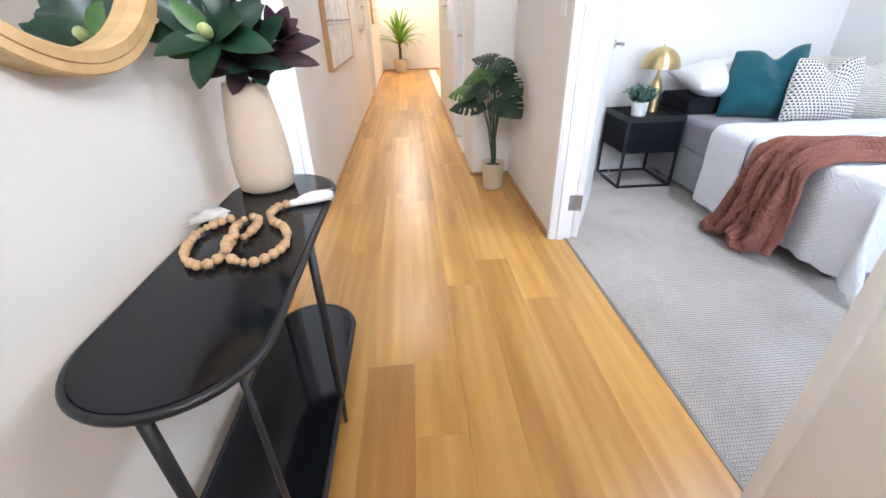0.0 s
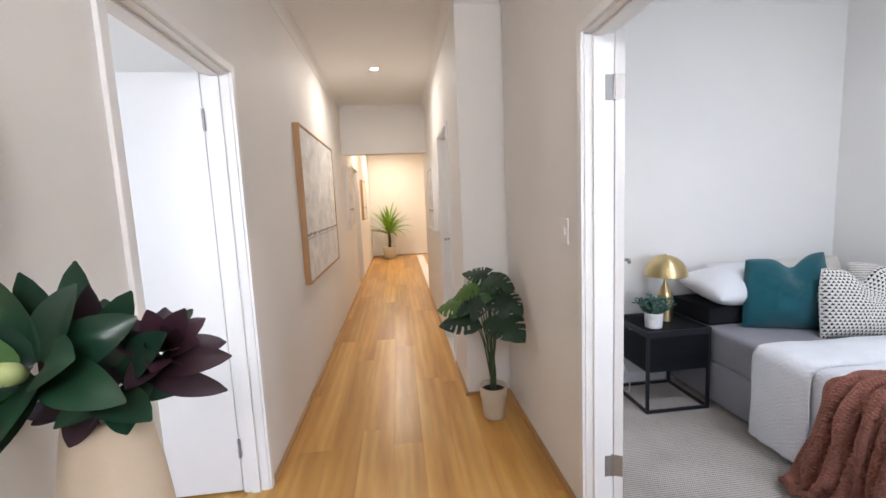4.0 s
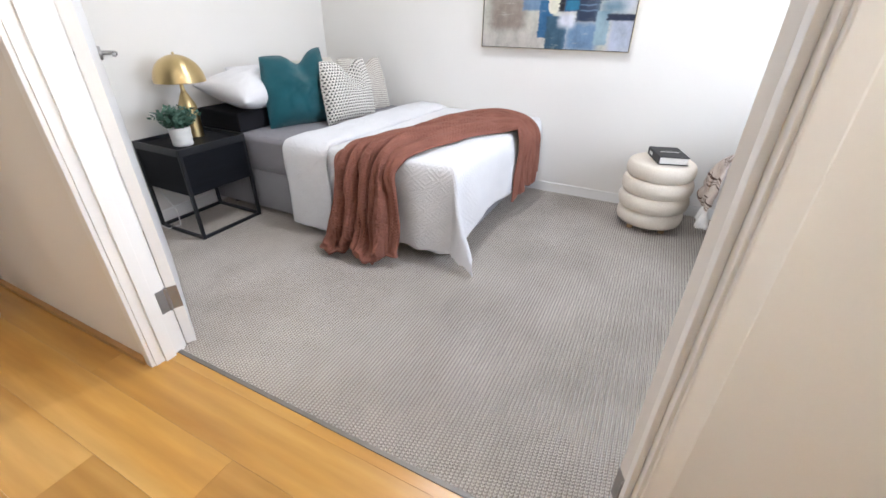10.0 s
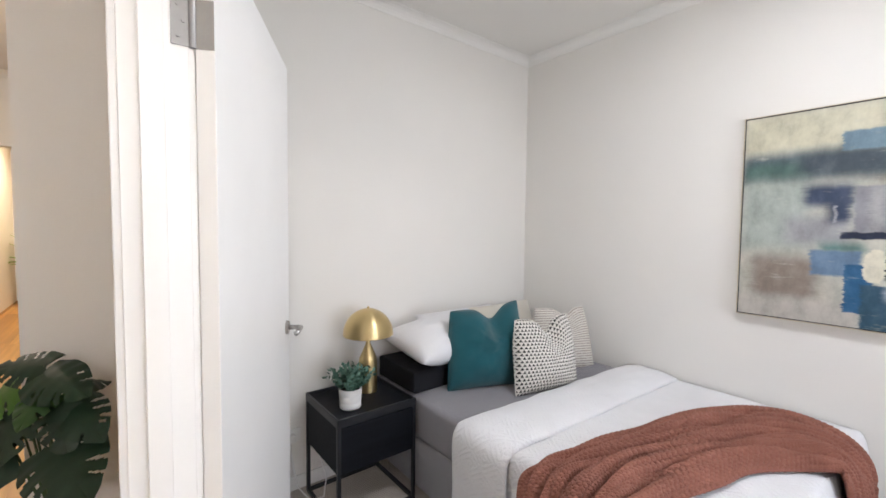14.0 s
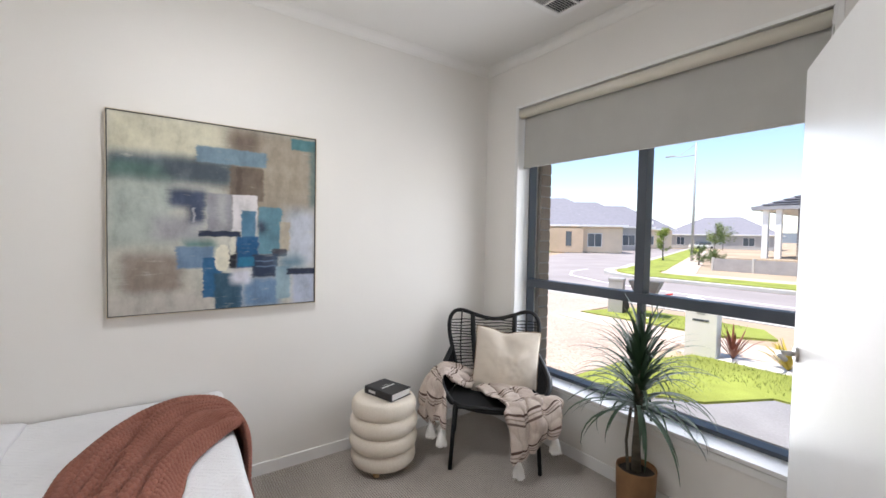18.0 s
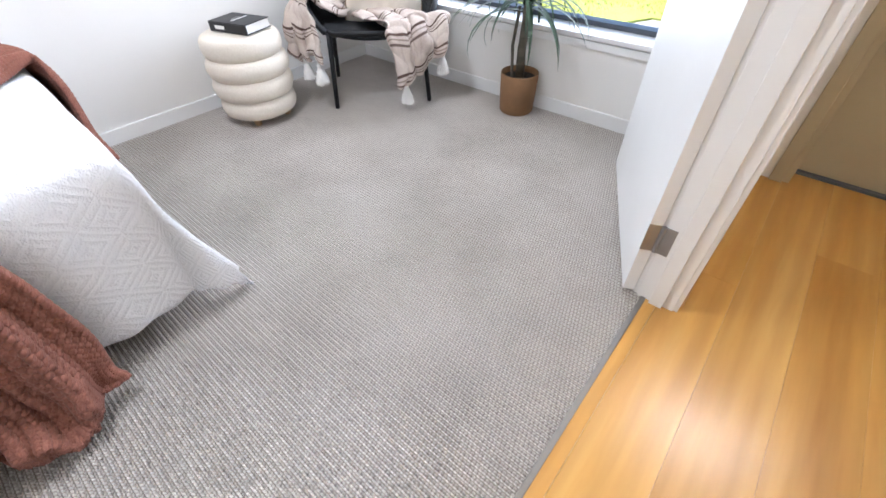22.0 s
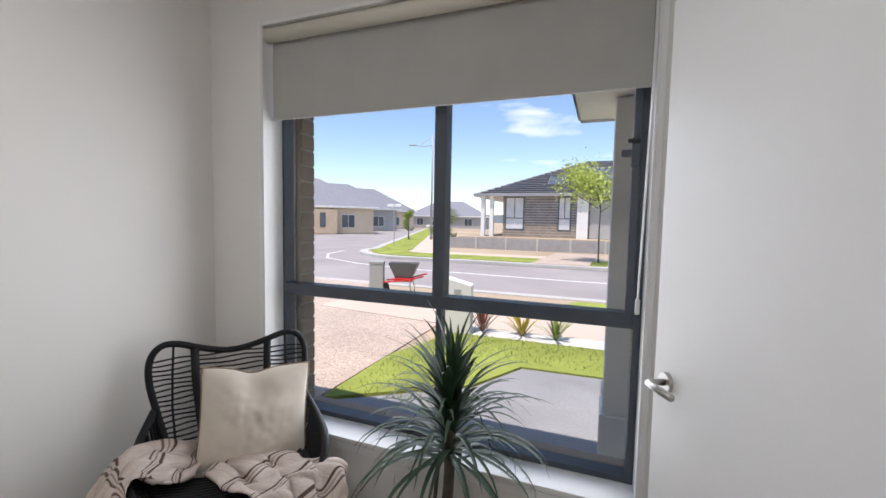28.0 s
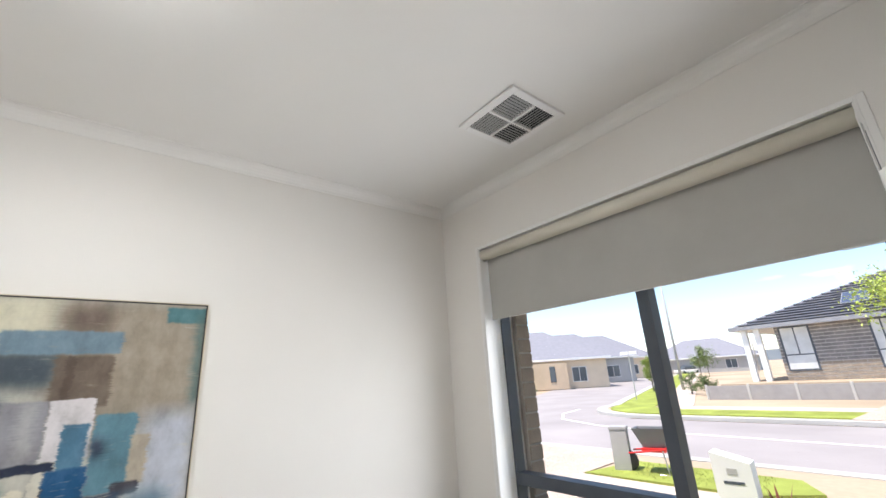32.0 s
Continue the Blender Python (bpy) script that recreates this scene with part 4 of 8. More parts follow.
for k in range(10):
    x0 = 0.475 + (k - 4) * BW
    x1 = x0 + BW
    x0, x1 = max(x0, HX0 - 0.12), min(x1, 1.4115)
    if x1 - x0 < 0.02:
        continue
    y = -0.10
    stop = starts.get(k, rng.uniform(0.5, 2.2))
    while y < END:
        y1 = min(stop, END)
        if x0 > RX - 0.04 and y >= 4.12:
            y = y1
            stop = y1 + rng.uniform(1.5, 2.1)
            continue
        board(x0, x1, y, min(y1, 4.12 if x0 > RX - 0.04 else END), hall_floor)
        y, stop = y1, y1 + rng.uniform(1.5, 2.15)
structure("floor_other_rooms", boxes((-3.3, HX0 - 0.11, FY, END, -0.012, -0.001), (1.19, 4.0, 4.12, END, -0.012, -0.001)), BOARD, "hardwood floor of the rooms off the hall", "floor")

# ---- bedroom things ----
def uv_grid(bm, nu, nv, place, su=1.0, sv=1.0):
    """grid() with UVs in metres along both ways."""
    lay = bm.loops.layers.uv.verify()
    vs = [[bm.verts.new(place(i / nu, j / nv)) for j in range(nv + 1)] for i in range(nu + 1)]
    for i in range(nu):
        for j in range(nv):
            f = bm.faces.new((vs[i][j], vs[i + 1][j], vs[i + 1][j + 1], vs[i][j + 1]))
            for lp, (a, b) in zip(f.loops, ((i, j), (i + 1, j), (i + 1, j + 1), (i, j + 1))):
                lp[lay].uv = (a / nu * su, b / nv * sv)
    return vs


def thicken(ob, t, offset=1.0):
    md = ob.modifiers.new("thickness", "SOLIDIFY")
    md.thickness, md.offset = t, offset
    return ob


def rnd(x, y, z=0.0, s=1.0):
    return noise.noise(Vector((x * s, y * s, z * s)))


# bed
BDX0, BDX1, BDY0, BDY1 = 2.545, 3.862, 2.13, 3.965
bed = empty("bed", "grey upholstered double bed base with a grey-sheeted mattress", "bed", at=pose(0, 0, 0))
part("base", boxes((BDX0, BDX1, BDY0, BDY1, 0.035, 0.305), bevel=0.018), BASECLOTH, bed, "pale grey fabric bed base", smooth=True)
part("mattress", boxes((BDX0 - 0.004, BDX1 + 0.002, BDY0 - 0.005, BDY1 + 0.003, 0.300, 0.525), bevel=0.035), SHEET, bed, "mattress in a grey fitted sheet", smooth=True)
for x in (BDX0 + 0.08, BDX1 - 0.08):
    for y in (BDY0 + 0.1, BDY1 - 0.1):
        bm = bmesh.new()
        tube(bm, [(x, y, 0.0), (x, y, 0.04)], 0.03, 14)
        part("foot", bm, BLACKM, bed)

# bedspread, falling over the near side and the foot
TOP = 0.508


def spread(u, v):
    a = 1.35 + 0.46 - (1.35 + 0.46) * u          # from the near hem to the wall side
    b = (1.0 + 0.47) * v                         # from the head end to the foot hem
    d1, d2 = max(0.0, a - 1.33), max(0.0, b - 1.0)
    # the foot hem is pulled up along the middle of the bed
    d2 *= 1 - 0.20 * smooth_step(1.34, 1.10, a) * smooth_step(0.0, 0.5, a)
    r = 0.045
    lift = 0.006 * rnd(a * 5, b * 5, 3.0) + 0.003 * rnd(a * 14, b * 14, 7.0)
    drop = (max(0, d1 - 0.02) ** 3 + max(0, d2 - 0.02) ** 3) ** (1 / 3)
    x = 3.868 - min(a, 1.33) - r * (1 - math.exp(-d1 / r)) * 0.9
    y = 3.115 - 0.05 * (1 - min(1, a / 1.3)) - min(b, 1.0) - r * (1 - math.exp(-d2 / r)) * 0.9
    both = smooth_step(0.05, 0.46, d1) * smooth_step(0.05, 0.47, d2)
    x -= 0.05 * both + 0.012 * math.sin(b * 17) * smooth_step(0, 0.3, d1)
    y -= 0.145 * both + 0.014 * math.sin(a * 13 + 0.6 * math.sin(a * 5)) * smooth_step(0, 0.3, d2)
    z = TOP + 0.028 + lift - drop
    if d1 > 0 and d2 == 0:
        x += lift
    # frayed, wavering hem
    z += 0.006 * math.sin(a * 61 + b * 47) * smooth_step(0.40, 0.47, max(d1, d2))
    z = max(z, 0.022 + 0.03 * (1 - both))
    return (x, y, z)


bm = bmesh.new()
uv_grid(bm, 120, 100, spread, 1.81, 1.47)
duvet = thing("bedspread", bm, CHENILLE, "white chenille diamond-patterned bedspread hanging to the floor", "bedspread", smooth=True)
thicken(duvet, 0.012)
# turned-back band at the head end
def turnback(u, v):
    a = 1.865 - 1.865 * u
    d1 = max(0.0, a - 1.33)
    bulge = math.sin(math.pi * min(1, max(0, v))) ** 0.5 * 0.022
    x = 3.866 - min(a, 1.33) - 0.042 * (1 - math.exp(-d1 / 0.04)) - (0.016 + bulge * 0.6) * smooth_step(0, 0.06, d1)
    y = 3.165 - 0.05 * (1 - min(1, a / 1.3)) - 0.31 * v + 0.010 * rnd(a * 4, v * 3, 1)
    z = TOP + 0.032 + bulge + 0.008 * rnd(a * 7, v * 5, 2) - max(0, d1 - 0.02)
    return (x, y, max(z, 0.045 + 0.012 * rnd(a * 9, v * 9)))


bm = bmesh.new()
uv_grid(bm, 120, 22, turnback, 1.865, 0.31)
fold = thing("turned_back_cover", bm, CHENILLE, "white turned-back fold of the bed cover", "bed cover", smooth=True)
thicken(fold, 0.014)

# rust knitted throw across the bed
KP = [(2.300, 2.585, 0.022), (2.345, 2.585, 0.024), (2.398, 2.58, 0.10), (2.425, 2.575, 0.25), (2.441, 2.565, 0.40), (2.460, 2.555, 0.495), (2.500, 2.548, 0.543), (2.60, 2.535, 0.555), (2.78, 2.505, 0.556), (3.0, 2.45, 0.555), (3.2, 2.385, 0.554), (3.36, 2.315, 0.553),
      (3.455, 2.230, 0.560), (3.50, 2.148, 0.560), (3.512, 2.074, 0.542), (3.515, 2.032, 0.475), (3.515, 2.022, 0.36), (3.515, 2.022, 0.25), (3.512, 2.020, 0.165)]
KW = [(0, 1, 0)] * 8 + [(0.1, 0.99, 0), (0.2, 0.98, 0), (0.28, 0.96, 0), (0.42, 0.9, 0), (0.62, 0.78, 0), (0.85, 0.5, 0), (0.97, 0.2, 0), (1, 0.05, 0), (1, 0, 0), (1, 0, 0), (1, 0, 0)]
KH = [0.235, 0.235, 0.228, 0.212, 0.195, 0.182, 0.174, 0.176, 0.19, 0.205, 0.215, 0.225, 0.235, 0.245, 0.25, 0.25, 0.25, 0.255, 0.26]


def along(seq, t):
    t = min(max(t, 0), 1) * (len(seq) - 1)
    i = min(int(t), len(seq) - 2)
    f = t - i
    a, b = seq[i], seq[i + 1]
    if isinstance(a, (int, float)):
        return a + (b - a) * f
    p0, p3 = seq[max(i - 1, 0)], seq[min(i + 2, len(seq) - 1)]
    return Vector([0.5 * (2 * a[k] + (b[k] - p0[k]) * f + (2 * p0[k] - 5 * a[k] + 4 * b[k] - p3[k]) * f * f + (3 * a[k] - p0[k] - 3 * b[k] + p3[k]) * f ** 3) for k in range(3)])


def knit_cloth(nu, nv, length, wide):
    """A chunky knit in ribs, cables and dropped-stitch holes, gathered into long pleats along its path."""
    us, vs = np.linspace(0, 1, nu + 1), np.linspace(0, 1, nv + 1)
    C, Wd, U, T, HW = [], [], [], [], []
    for u in us:
        c, w = along(KP, u), along(KW, u).normalized()
        t = (along(KP, min(1, u + 0.02)) - along(KP, max(0, u - 0.02))).normalized()
        up = w.cross(t).normalized()
        if up.z < -0.2 or (abs(up.z) <= 0.2 and (up.x > 0.5 or up.y > 0.5)):
            up = -up
        for seq, q in ((C, c), (Wd, w), (U, up), (T, t)):
            seq.append(q[:])
        HW.append(along(KH, u))
    C, Wd, U, T, HW = (np.array(q) for q in (C, Wd, U, T, HW))
    step = lambda a, b, x: (lambda k: k * k * (3 - 2 * k))(np.clip((x - a) / (b - a), 0, 1))
    u, s = us[:, None], (vs[None, :] - 0.5) * 2
    wob = lambda x, y, k: 0.5 * np.sin(1.9 * x + 1.3 * y + k) + 0.3 * np.sin(3.1 * x - 2.3 * y + 2.1 * k) + 0.2 * np.sin(5.3 * x + 4.1 * y - k)
    hang, far, hem = 1 - step(0.26, 0.40, u), step(0.68, 0.80, u), step(0.0, 0.08, u)
    # pleats: round backs and tight valleys that wander, split and merge along the length
    ph = s * (6.6 + 0.9 * np.sin(u * 5)) + 1.4 * np.sin(u * 6.3 + 0.7) + 1.3 * wob(s * 1.2, u * 6.5, 4.0)
    ridge = np.abs(np.cos(ph)) ** (1.25 + 0.35 * (1 - hang)) * (0.85 + 0.35 * wob(s * 1.6 + 3, u * 7.1, 6.0))
    ph2 = s * 13 - 2.2 * np.sin(u * 4.1) + 1.4 * wob(s * 2.0 + 5, u * 6.8, 9.0)
    ridge2 = np.abs(np.cos(ph2)) ** 1.0
    lump = wob(s * 2.3, u * 13, 1.7)
    edge = 1 - np.abs(s) ** 5
    amp = 0.046 + 0.026 * hang - 0.010 * far
    h = amp * (1.05 * ridge + 0.45 * ridge2 + 0.20 * lump - 0.28) * (0.30 + 0.70 * edge) * (0.25 + 0.75 * hem)
    h = np.maximum(h, 0.0)
    side = s * HW[:, None] * (1 + 0.07 * wob(u * 14, 1.0 + s, 3.0)) + 0.007 * np.sin(2 * ph) * hem * (1 - s ** 4)
    side = side + 0.014 * np.sin(u * 19 + 2.2 * s) * step(0.12, 0.4, u)
    # knit: stepped garter rows in ribs, two cable panels, holes beside the cables
    a, b = u * length, vs[None, :] * wide
    col = b / 0.0205
    f = np.abs(col - np.floor(col) - 0.5) * 2
    stitch = np.abs(np.sin(math.pi * (a / 0.0135 + 0.38 * f + 0.5 * np.mod(np.floor(col), 2))))
    rib = 1 - f ** 2.2
    k = 0.0105 * stitch ** 0.8 * (0.35 + 0.65 * rib) + 0.0045 * rib
    for centre in (0.20, 0.52, 0.80):
        o = b - centre * wide + 0.004 * np.sin(a * 9)
        band = np.exp(-(o / 0.026) ** 4)
        strand = np.maximum(np.cos(math.pi * (o / 0.030 - 0.55 * np.sin(2 * math.pi * a / 0.105))), np.cos(math.pi * (o / 0.030 + 0.55 * np.sin(2 * math.pi * a / 0.105))))
        k = k * (1 - 0.6 * band) + band * (0.013 * np.clip(strand, 0, 1) ** 0.7 + 0.004 * stitch)
        hole = np.exp(-((np.mod(a + 0.03, 0.105) - 0.052) / 0.011) ** 2 - ((o - 0.030) / 0.007) ** 2)
        k = k - 0.018 * hole
    # hem: two lobes rest on the carpet with a gap between them; the flap on the foot side ends higher
    foot, roll = 1 - step(0.0, 0.15, u), 1 - step(0.0, 0.03, u)
    gap = np.exp(-((s - 0.20) / 0.09) ** 2)
    lobe = np.exp(-((s - 0.66) / 0.30) ** 2) + np.exp(-((s + 0.30) / 0.26) ** 2)
    flap = 1 - step(-0.72, -0.62, s)
    P = C[:, None, :] + Wd[:, None, :] * side[..., None] + U[:, None, :] * (h + k * (1 - 0.5 * roll))[..., None]
    P[..., 0] += foot * (0.06 * gap + 0.055 * flap - 0.045 * lobe) + roll * 0.02 * (1 - flap)
    P[..., 2] += foot * (0.06 * gap + 0.03 * flap)
    P[..., 2] = np.maximum(P[..., 2], 0.012 + k)
    # the hanging end at the foot is ragged: longer on the side away from the wall
    P[..., 2] -= step(0.86, 1.0, u) * (0.03 * np.sin(ph * 0.7) - 0.035 * s)
    verts = P.reshape(-1, 3)
    i, j = np.meshgrid(np.arange(nu), np.arange(nv), indexing="ij")
    q = (i * (nv + 1) + j).ravel()
    faces = np.stack([q, q + nv + 1, q + nv + 2, q + 1], 1)
    me = bpy.data.meshes.new("knit_cloth")
    me.vertices.add(len(verts))
    me.vertices.foreach_set("co", verts.ravel())
    me.loops.add(faces.size)
    me.loops.foreach_set("vertex_index", faces.ravel())
    me.polygons.add(len(faces))
    me.polygons.foreach_set("loop_start", np.arange(0, faces.size, 4))
    me.update(calc_edges=True)
    uv = np.stack(np.broadcast_arrays(a, b), -1).reshape(-1, 2)
    me.uv_layers.new(name="UVMap").data.foreach_set("uv", uv[faces.ravel()].ravel())
    me.polygons.foreach_set("use_smooth", np.ones(len(faces), bool))
    me.materials.append(KNIT)
    return me


throw = thicken(tagged(new("knitted_throw", knit_cloth(860, 310, 1.95, 0.92)), "rust red cable knit throw draped across the bed", "throw blanket"), 0.007)


# cushions and pillows
def cushion_mesh(w, h, d, dip=0.0, seed=0, n=44, ear=0.07, soft=0.54, lean=0.0, mid=0.0, taper=0.0):
    bm = bmesh.new()
    lay = bm.loops.layers.uv.verify()

    def side(sgn):
        rows = []
        for i in range(n + 1):
            row = []
            for j in range(n + 1):
                u, v = -1 + 2 * i / n, -1 + 2 * j / n
                ex = 1 - ear * (1 - v * v)
                ez = 1 - ear * (1 - u * u)
                x, z = u * w / 2 * ex * (1 - taper * smooth_step(-0.1, 1.1, v) ** 1.5), v * h / 2 * ez
                x, z = x * (1 - 0.025 * (u * u * v * v) ** 4), z * (1 - 0.025 * (u * u * v * v) ** 4)
                t = ((1 - u ** 2) * (1 - v ** 2))
                y = sgn * d / 2 * (max(0.0, t) ** soft)
                y += sgn * t * 0.016 * rnd(u * 2.4 + seed, v * 2.4, seed) + sgn * t * 0.006 * rnd(u * 7, v * 7 + seed, seed)
                if dip and v > -0.2:
                    k = math.exp(-((u - mid) / 0.30) ** 2) * smooth_step(-0.2, 1.0, v)
                    z -= dip * k
                    y *= 1 - 0.45 * k
                z -= lean * (1 - u) / 2 * smooth_step(-0.6, 1.0, v)
                row.append(bm.verts.new((x, y, z)))
            rows.append(row)
        return rows

    for sgn in (1, -1):
        r = side(sgn)
        for i in range(n):
            for j in range(n):
                f = bm.faces.new((r[i][j], r[i + 1][j], r[i + 1][j + 1], r[i][j + 1]))
                for lp, (a, b) in zip(f.loops, ((i, j), (i + 1, j), (i + 1, j + 1), (i, j + 1))):
                    lp[lay].uv = (a / n * w, b / n * h)
    bmesh.ops.remove_doubles(bm, verts=bm.verts[:], dist=0.0004)
    return bm


def seam(bm_w, bm_h, ear, dip=0.0, r=0.0028, lean=0.0, mid=0.0, taper=0.0):
    bm = bmesh.new()
    pts = []
    k = 18
    for e in range(4):
        for i in range(k):
            t = -1 + 2 * i / k
            u, v = ((t, -1), (1, t), (-t, 1), (-1, -t))[e]
            x, z = u * bm_w / 2 * (1 - ear * (1 - v * v)) * (1 - taper * smooth_step(-0.1, 1.1, v) ** 1.5), v * bm_h / 2 * (1 - ear * (1 - u * u))
            x, z = x * (1 - 0.025 * (u * u * v * v) ** 4), z * (1 - 0.025 * (u * u * v * v) ** 4)
            if dip and v > -0.2:
                z -= dip * math.exp(-((u - mid) / 0.30) ** 2) * smooth_step(-0.2, 1.0, v)
            z -= lean * (1 - u) / 2 * smooth_step(-0.6, 1.0, v)
            pts.append((x, 0, z))
    pts.append(pts[0])
    tube(bm, pts, r, 6, cap=False)
    return bm


def cushion(name, w, h, d, mat, m, label, dip=0.0, seed=0, ear=0.07, piping=True, lean=0.0, mid=0.0, taper=0.0):
    root = empty(name, label, name.replace("_", " ") if len(name) < 14 else "cushion", at=m)
    part("cover", cushion_mesh(w, h, d, dip, seed, ear=ear, lean=lean, mid=mid, taper=taper), mat, root, smooth=True)
    if piping:
        part("seam", seam(w, h, ear, dip, lean=lean, mid=mid, taper=taper), mat, root, smooth=True)
    return root


cushion("teal_cushion", 0.49, 0.50, 0.25, TEAL, pose(2.975, 3.485, 0.757, -13, 2, -20), "teal velvet cushion with a chopped top, leaning on pillows", 0.070, 2, 0.065, lean=0.060, mid=0.16, taper=0.12)
cushion("patterned_cushion", 0.44, 0.43, 0.22, TRIANGLES, pose(3.200, 3.245, 0.722, -12, 2, -12), "cream cushion with small black triangles, chopped top", 0.080, 5, 0.06, lean=0.020, mid=0.10, taper=0.14)
cushion("striped_cushion", 0.42, 0.42, 0.15, STRIPES, pose(3.615, 3.42, 0.695, -16, 0, -24), "beige finely striped cushion against the wall", 0.05, 8, 0.03, mid=0.2, taper=0.12)
cushion("white_pillow", 0.68, 0.44, 0.26, PILLOWW, pose(2.87, 3.735, 0.752, -80, 0, 4), "white cotton pillow lying on a black box", 0.0, 11, 0.09, False)
cushion("white_pillow", 0.68, 0.30, 0.17, PILLOWW, pose(3.12, 3.87, 0.735, -24, 0, 0), "white cotton pillow against the head wall", 0.0, 13, 0.05, False)
cushion("cream_pillow", 0.62, 0.38, 0.16, weave("cream_pillowcase", (0.76, 0.71, 0.62), 0.92, 0.003, 0.001, 0.05), pose(3.50, 3.82, 0.70, -20, 0, 0), "cream pillow against the head wall", 0.0, 14, 0.05, False)
thing("bolster_box", boxes((2.545, 3.30, 3.585, 3.965, 0.527, 0.648), bevel=0.016), BLACKBOX, "black fabric-covered bolster at the head of the mattress", "bolster")

# bedside table
ns = empty("bedside_table", "black bedside table, one drawer on an open metal frame", "bedside table", at=pose(0, 0, 0))
NX0, NX1, NY0, NY1 = 2.085, 2.515, 3.525, 3.93
part("drawer_body", boxes((NX0 + 0.006, NX1 - 0.006, NY0 + 0.006, NY1 - 0.004, 0.272, 0.505), bevel=0.004), NSBLACK, ns)
part("drawer_front", boxes((NX0 + 0.014, NX1 - 0.014, NY0 + 0.001, NY0 + 0.012, 0.282, 0.495), bevel=0.003), NSBLACK, ns, "flat black drawer front")
part("top", boxes((NX0 + 0.002, NX1 - 0.002, NY0 + 0.002, NY1, 0.505, 0.522), bevel=0.003), NSBLACK, ns)
for r in ((NX0, NX1, NY0, NY0 + 0.010), (NX0, NX1, NY1 - 0.010, NY1), (NX0, NX0 + 0.010, NY0 + 0.010, NY1 - 0.010), (NX1 - 0.010, NX1, NY0 + 0.010, NY1 - 0.010)):
    part("tray_lip", boxes((*r, 0.500, 0.540), bevel=0.002), BLACKM, ns)
for x in (NX0, NX1 - 0.018):
    for y in (NY0, NY1 - 0.018):
        part("leg", boxes((x, x + 0.018, y, y + 0.018, 0.0, 0.505), bevel=0.002), BLACKM, ns)
for r in ((NX0 + 0.018, NX1 - 0.018, NY0, NY0 + 0.018), (NX0 + 0.018, NX1 - 0.018, NY1 - 0.018, NY1), (NX0, NX0 + 0.018, NY0 + 0.018, NY1 - 0.018), (NX1 - 0.018, NX1, NY0 + 0.018, NY1 - 0.018)):
    part("floor_rail", boxes((*r, 0.001, 0.018), bevel=0.002), BLACKM, ns)

# brass mushroom lamp
tl = empty("table_lamp", "brushed brass mushroom table lamp on the bedside table", "table lamp", at=pose(2.385, 3.80, 0.522))
bm = bmesh.new()
lathe(bm, [(0.001, 0.0), (0.049, 0.0), (0.050, 0.006), (0.050, 0.165), (0.048, 0.182), (0.013, 0.262), (0.010, 0.30), (0.001, 0.30)], 36)
part("stem", bm, BRASS, tl, smooth=False)
bm = bmesh.new()
prof = [(0.001, 0.455)] + [(0.135 * math.sin(a), 0.315 + 0.14 * math.cos(a)) for a in [radians(k) for k in range(6, 91, 7)]] + [(0.135, 0.312), (0.131, 0.312)] + [(0.131 * math.sin(a), 0.315 + 0.134 * math.cos(a)) for a in [radians(k) for k in range(86, 4, -9)]]
lathe(bm, prof, 44)
part("shade", bm, BRASS, tl, "domed brass shade", smooth=True)
bm = bmesh.new()
lathe(bm, [(0.001, 0.468), (0.006, 0.466), (0.007, 0.458), (0.004, 0.450)], 14)
part("finial", bm, BRASS, tl, smooth=True)

# potted succulent
sp = empty("potted_succulent", "small green succulent in a ribbed white pot", "potted plant", at=pose(2.215, 3.665, 0.522))
bm = bmesh.new()
lathe(bm, [(0.001, 0.0), (0.048, 0.0), (0.053, 0.006), (0.053, 0.030), (0.0515, 0.034), (0.054, 0.038), (0.055, 0.062), (0.0535, 0.066), (0.056, 0.070), (0.057, 0.098), (0.055, 0.102), (0.051, 0.099), (0.050, 0.085)], 36)
part("pot", bm, POTWHITE, sp, smooth=True)
bm = bmesh.new()
lathe(bm, [(0.001, 0.088), (0.050, 0.087)], 24)
part("soil", bm, SOIL, sp)
bm = bmesh.new()
r = random.Random(21)
for k in range(96):
    a, t = r.uniform(0, 6.28), r.uniform(0.0, 1.0)
    base = Vector((math.cos(a) * 0.03 * t, math.sin(a) * 0.03 * t, 0.09))
    d = Vector((math.cos(a) * (0.2 + 0.65 * t), math.sin(a) * (0.2 + 0.65 * t), 1.2 - 0.6 * t)).normalized()
    tip = base + d * r.uniform(0.07, 0.125)
    for q in range(9):
        c = base.lerp(tip, 0.2 + 0.1 * q)
        b = r.uniform(0, 6.28)
        o = Vector((math.cos(b), math.sin(b), r.uniform(-0.2, 0.7))).normalized()
        s = o.cross(d).normalized() * 0.0090
        v = [bm.verts.new(p) for p in (c, c + o * 0.013 + s + d * 0.004, c + o * 0.023 + d * 0.010, c + o * 0.013 - s + d * 0.004)]
        bm.faces.new(v)
part("leaves", bm, SUCC, sp)

# lamp cord to the wall
bm = bmesh.new()
tube(bm, [(2.02, 3.985, 0.29), (2.015, 3.95, 0.20), (2.03, 3.90, 0.06), (2.07, 3.83, 0.012), (2.13, 3.80, 0.02), (2.17, 3.86, 0.09), (2.15, 3.93, 0.20), (2.2, 3.965, 0.35)], 0.004, 8)
thing("lamp_cord", bm, PLASTIC, "white lamp cord trailing under the bedside table", "power cord", smooth=True)
thing("power_plug", boxes((2.0, 2.04, 3.945, 3.985, 0.275, 0.315), bevel=0.006), PLASTIC, "white plug in the power point", "plug")

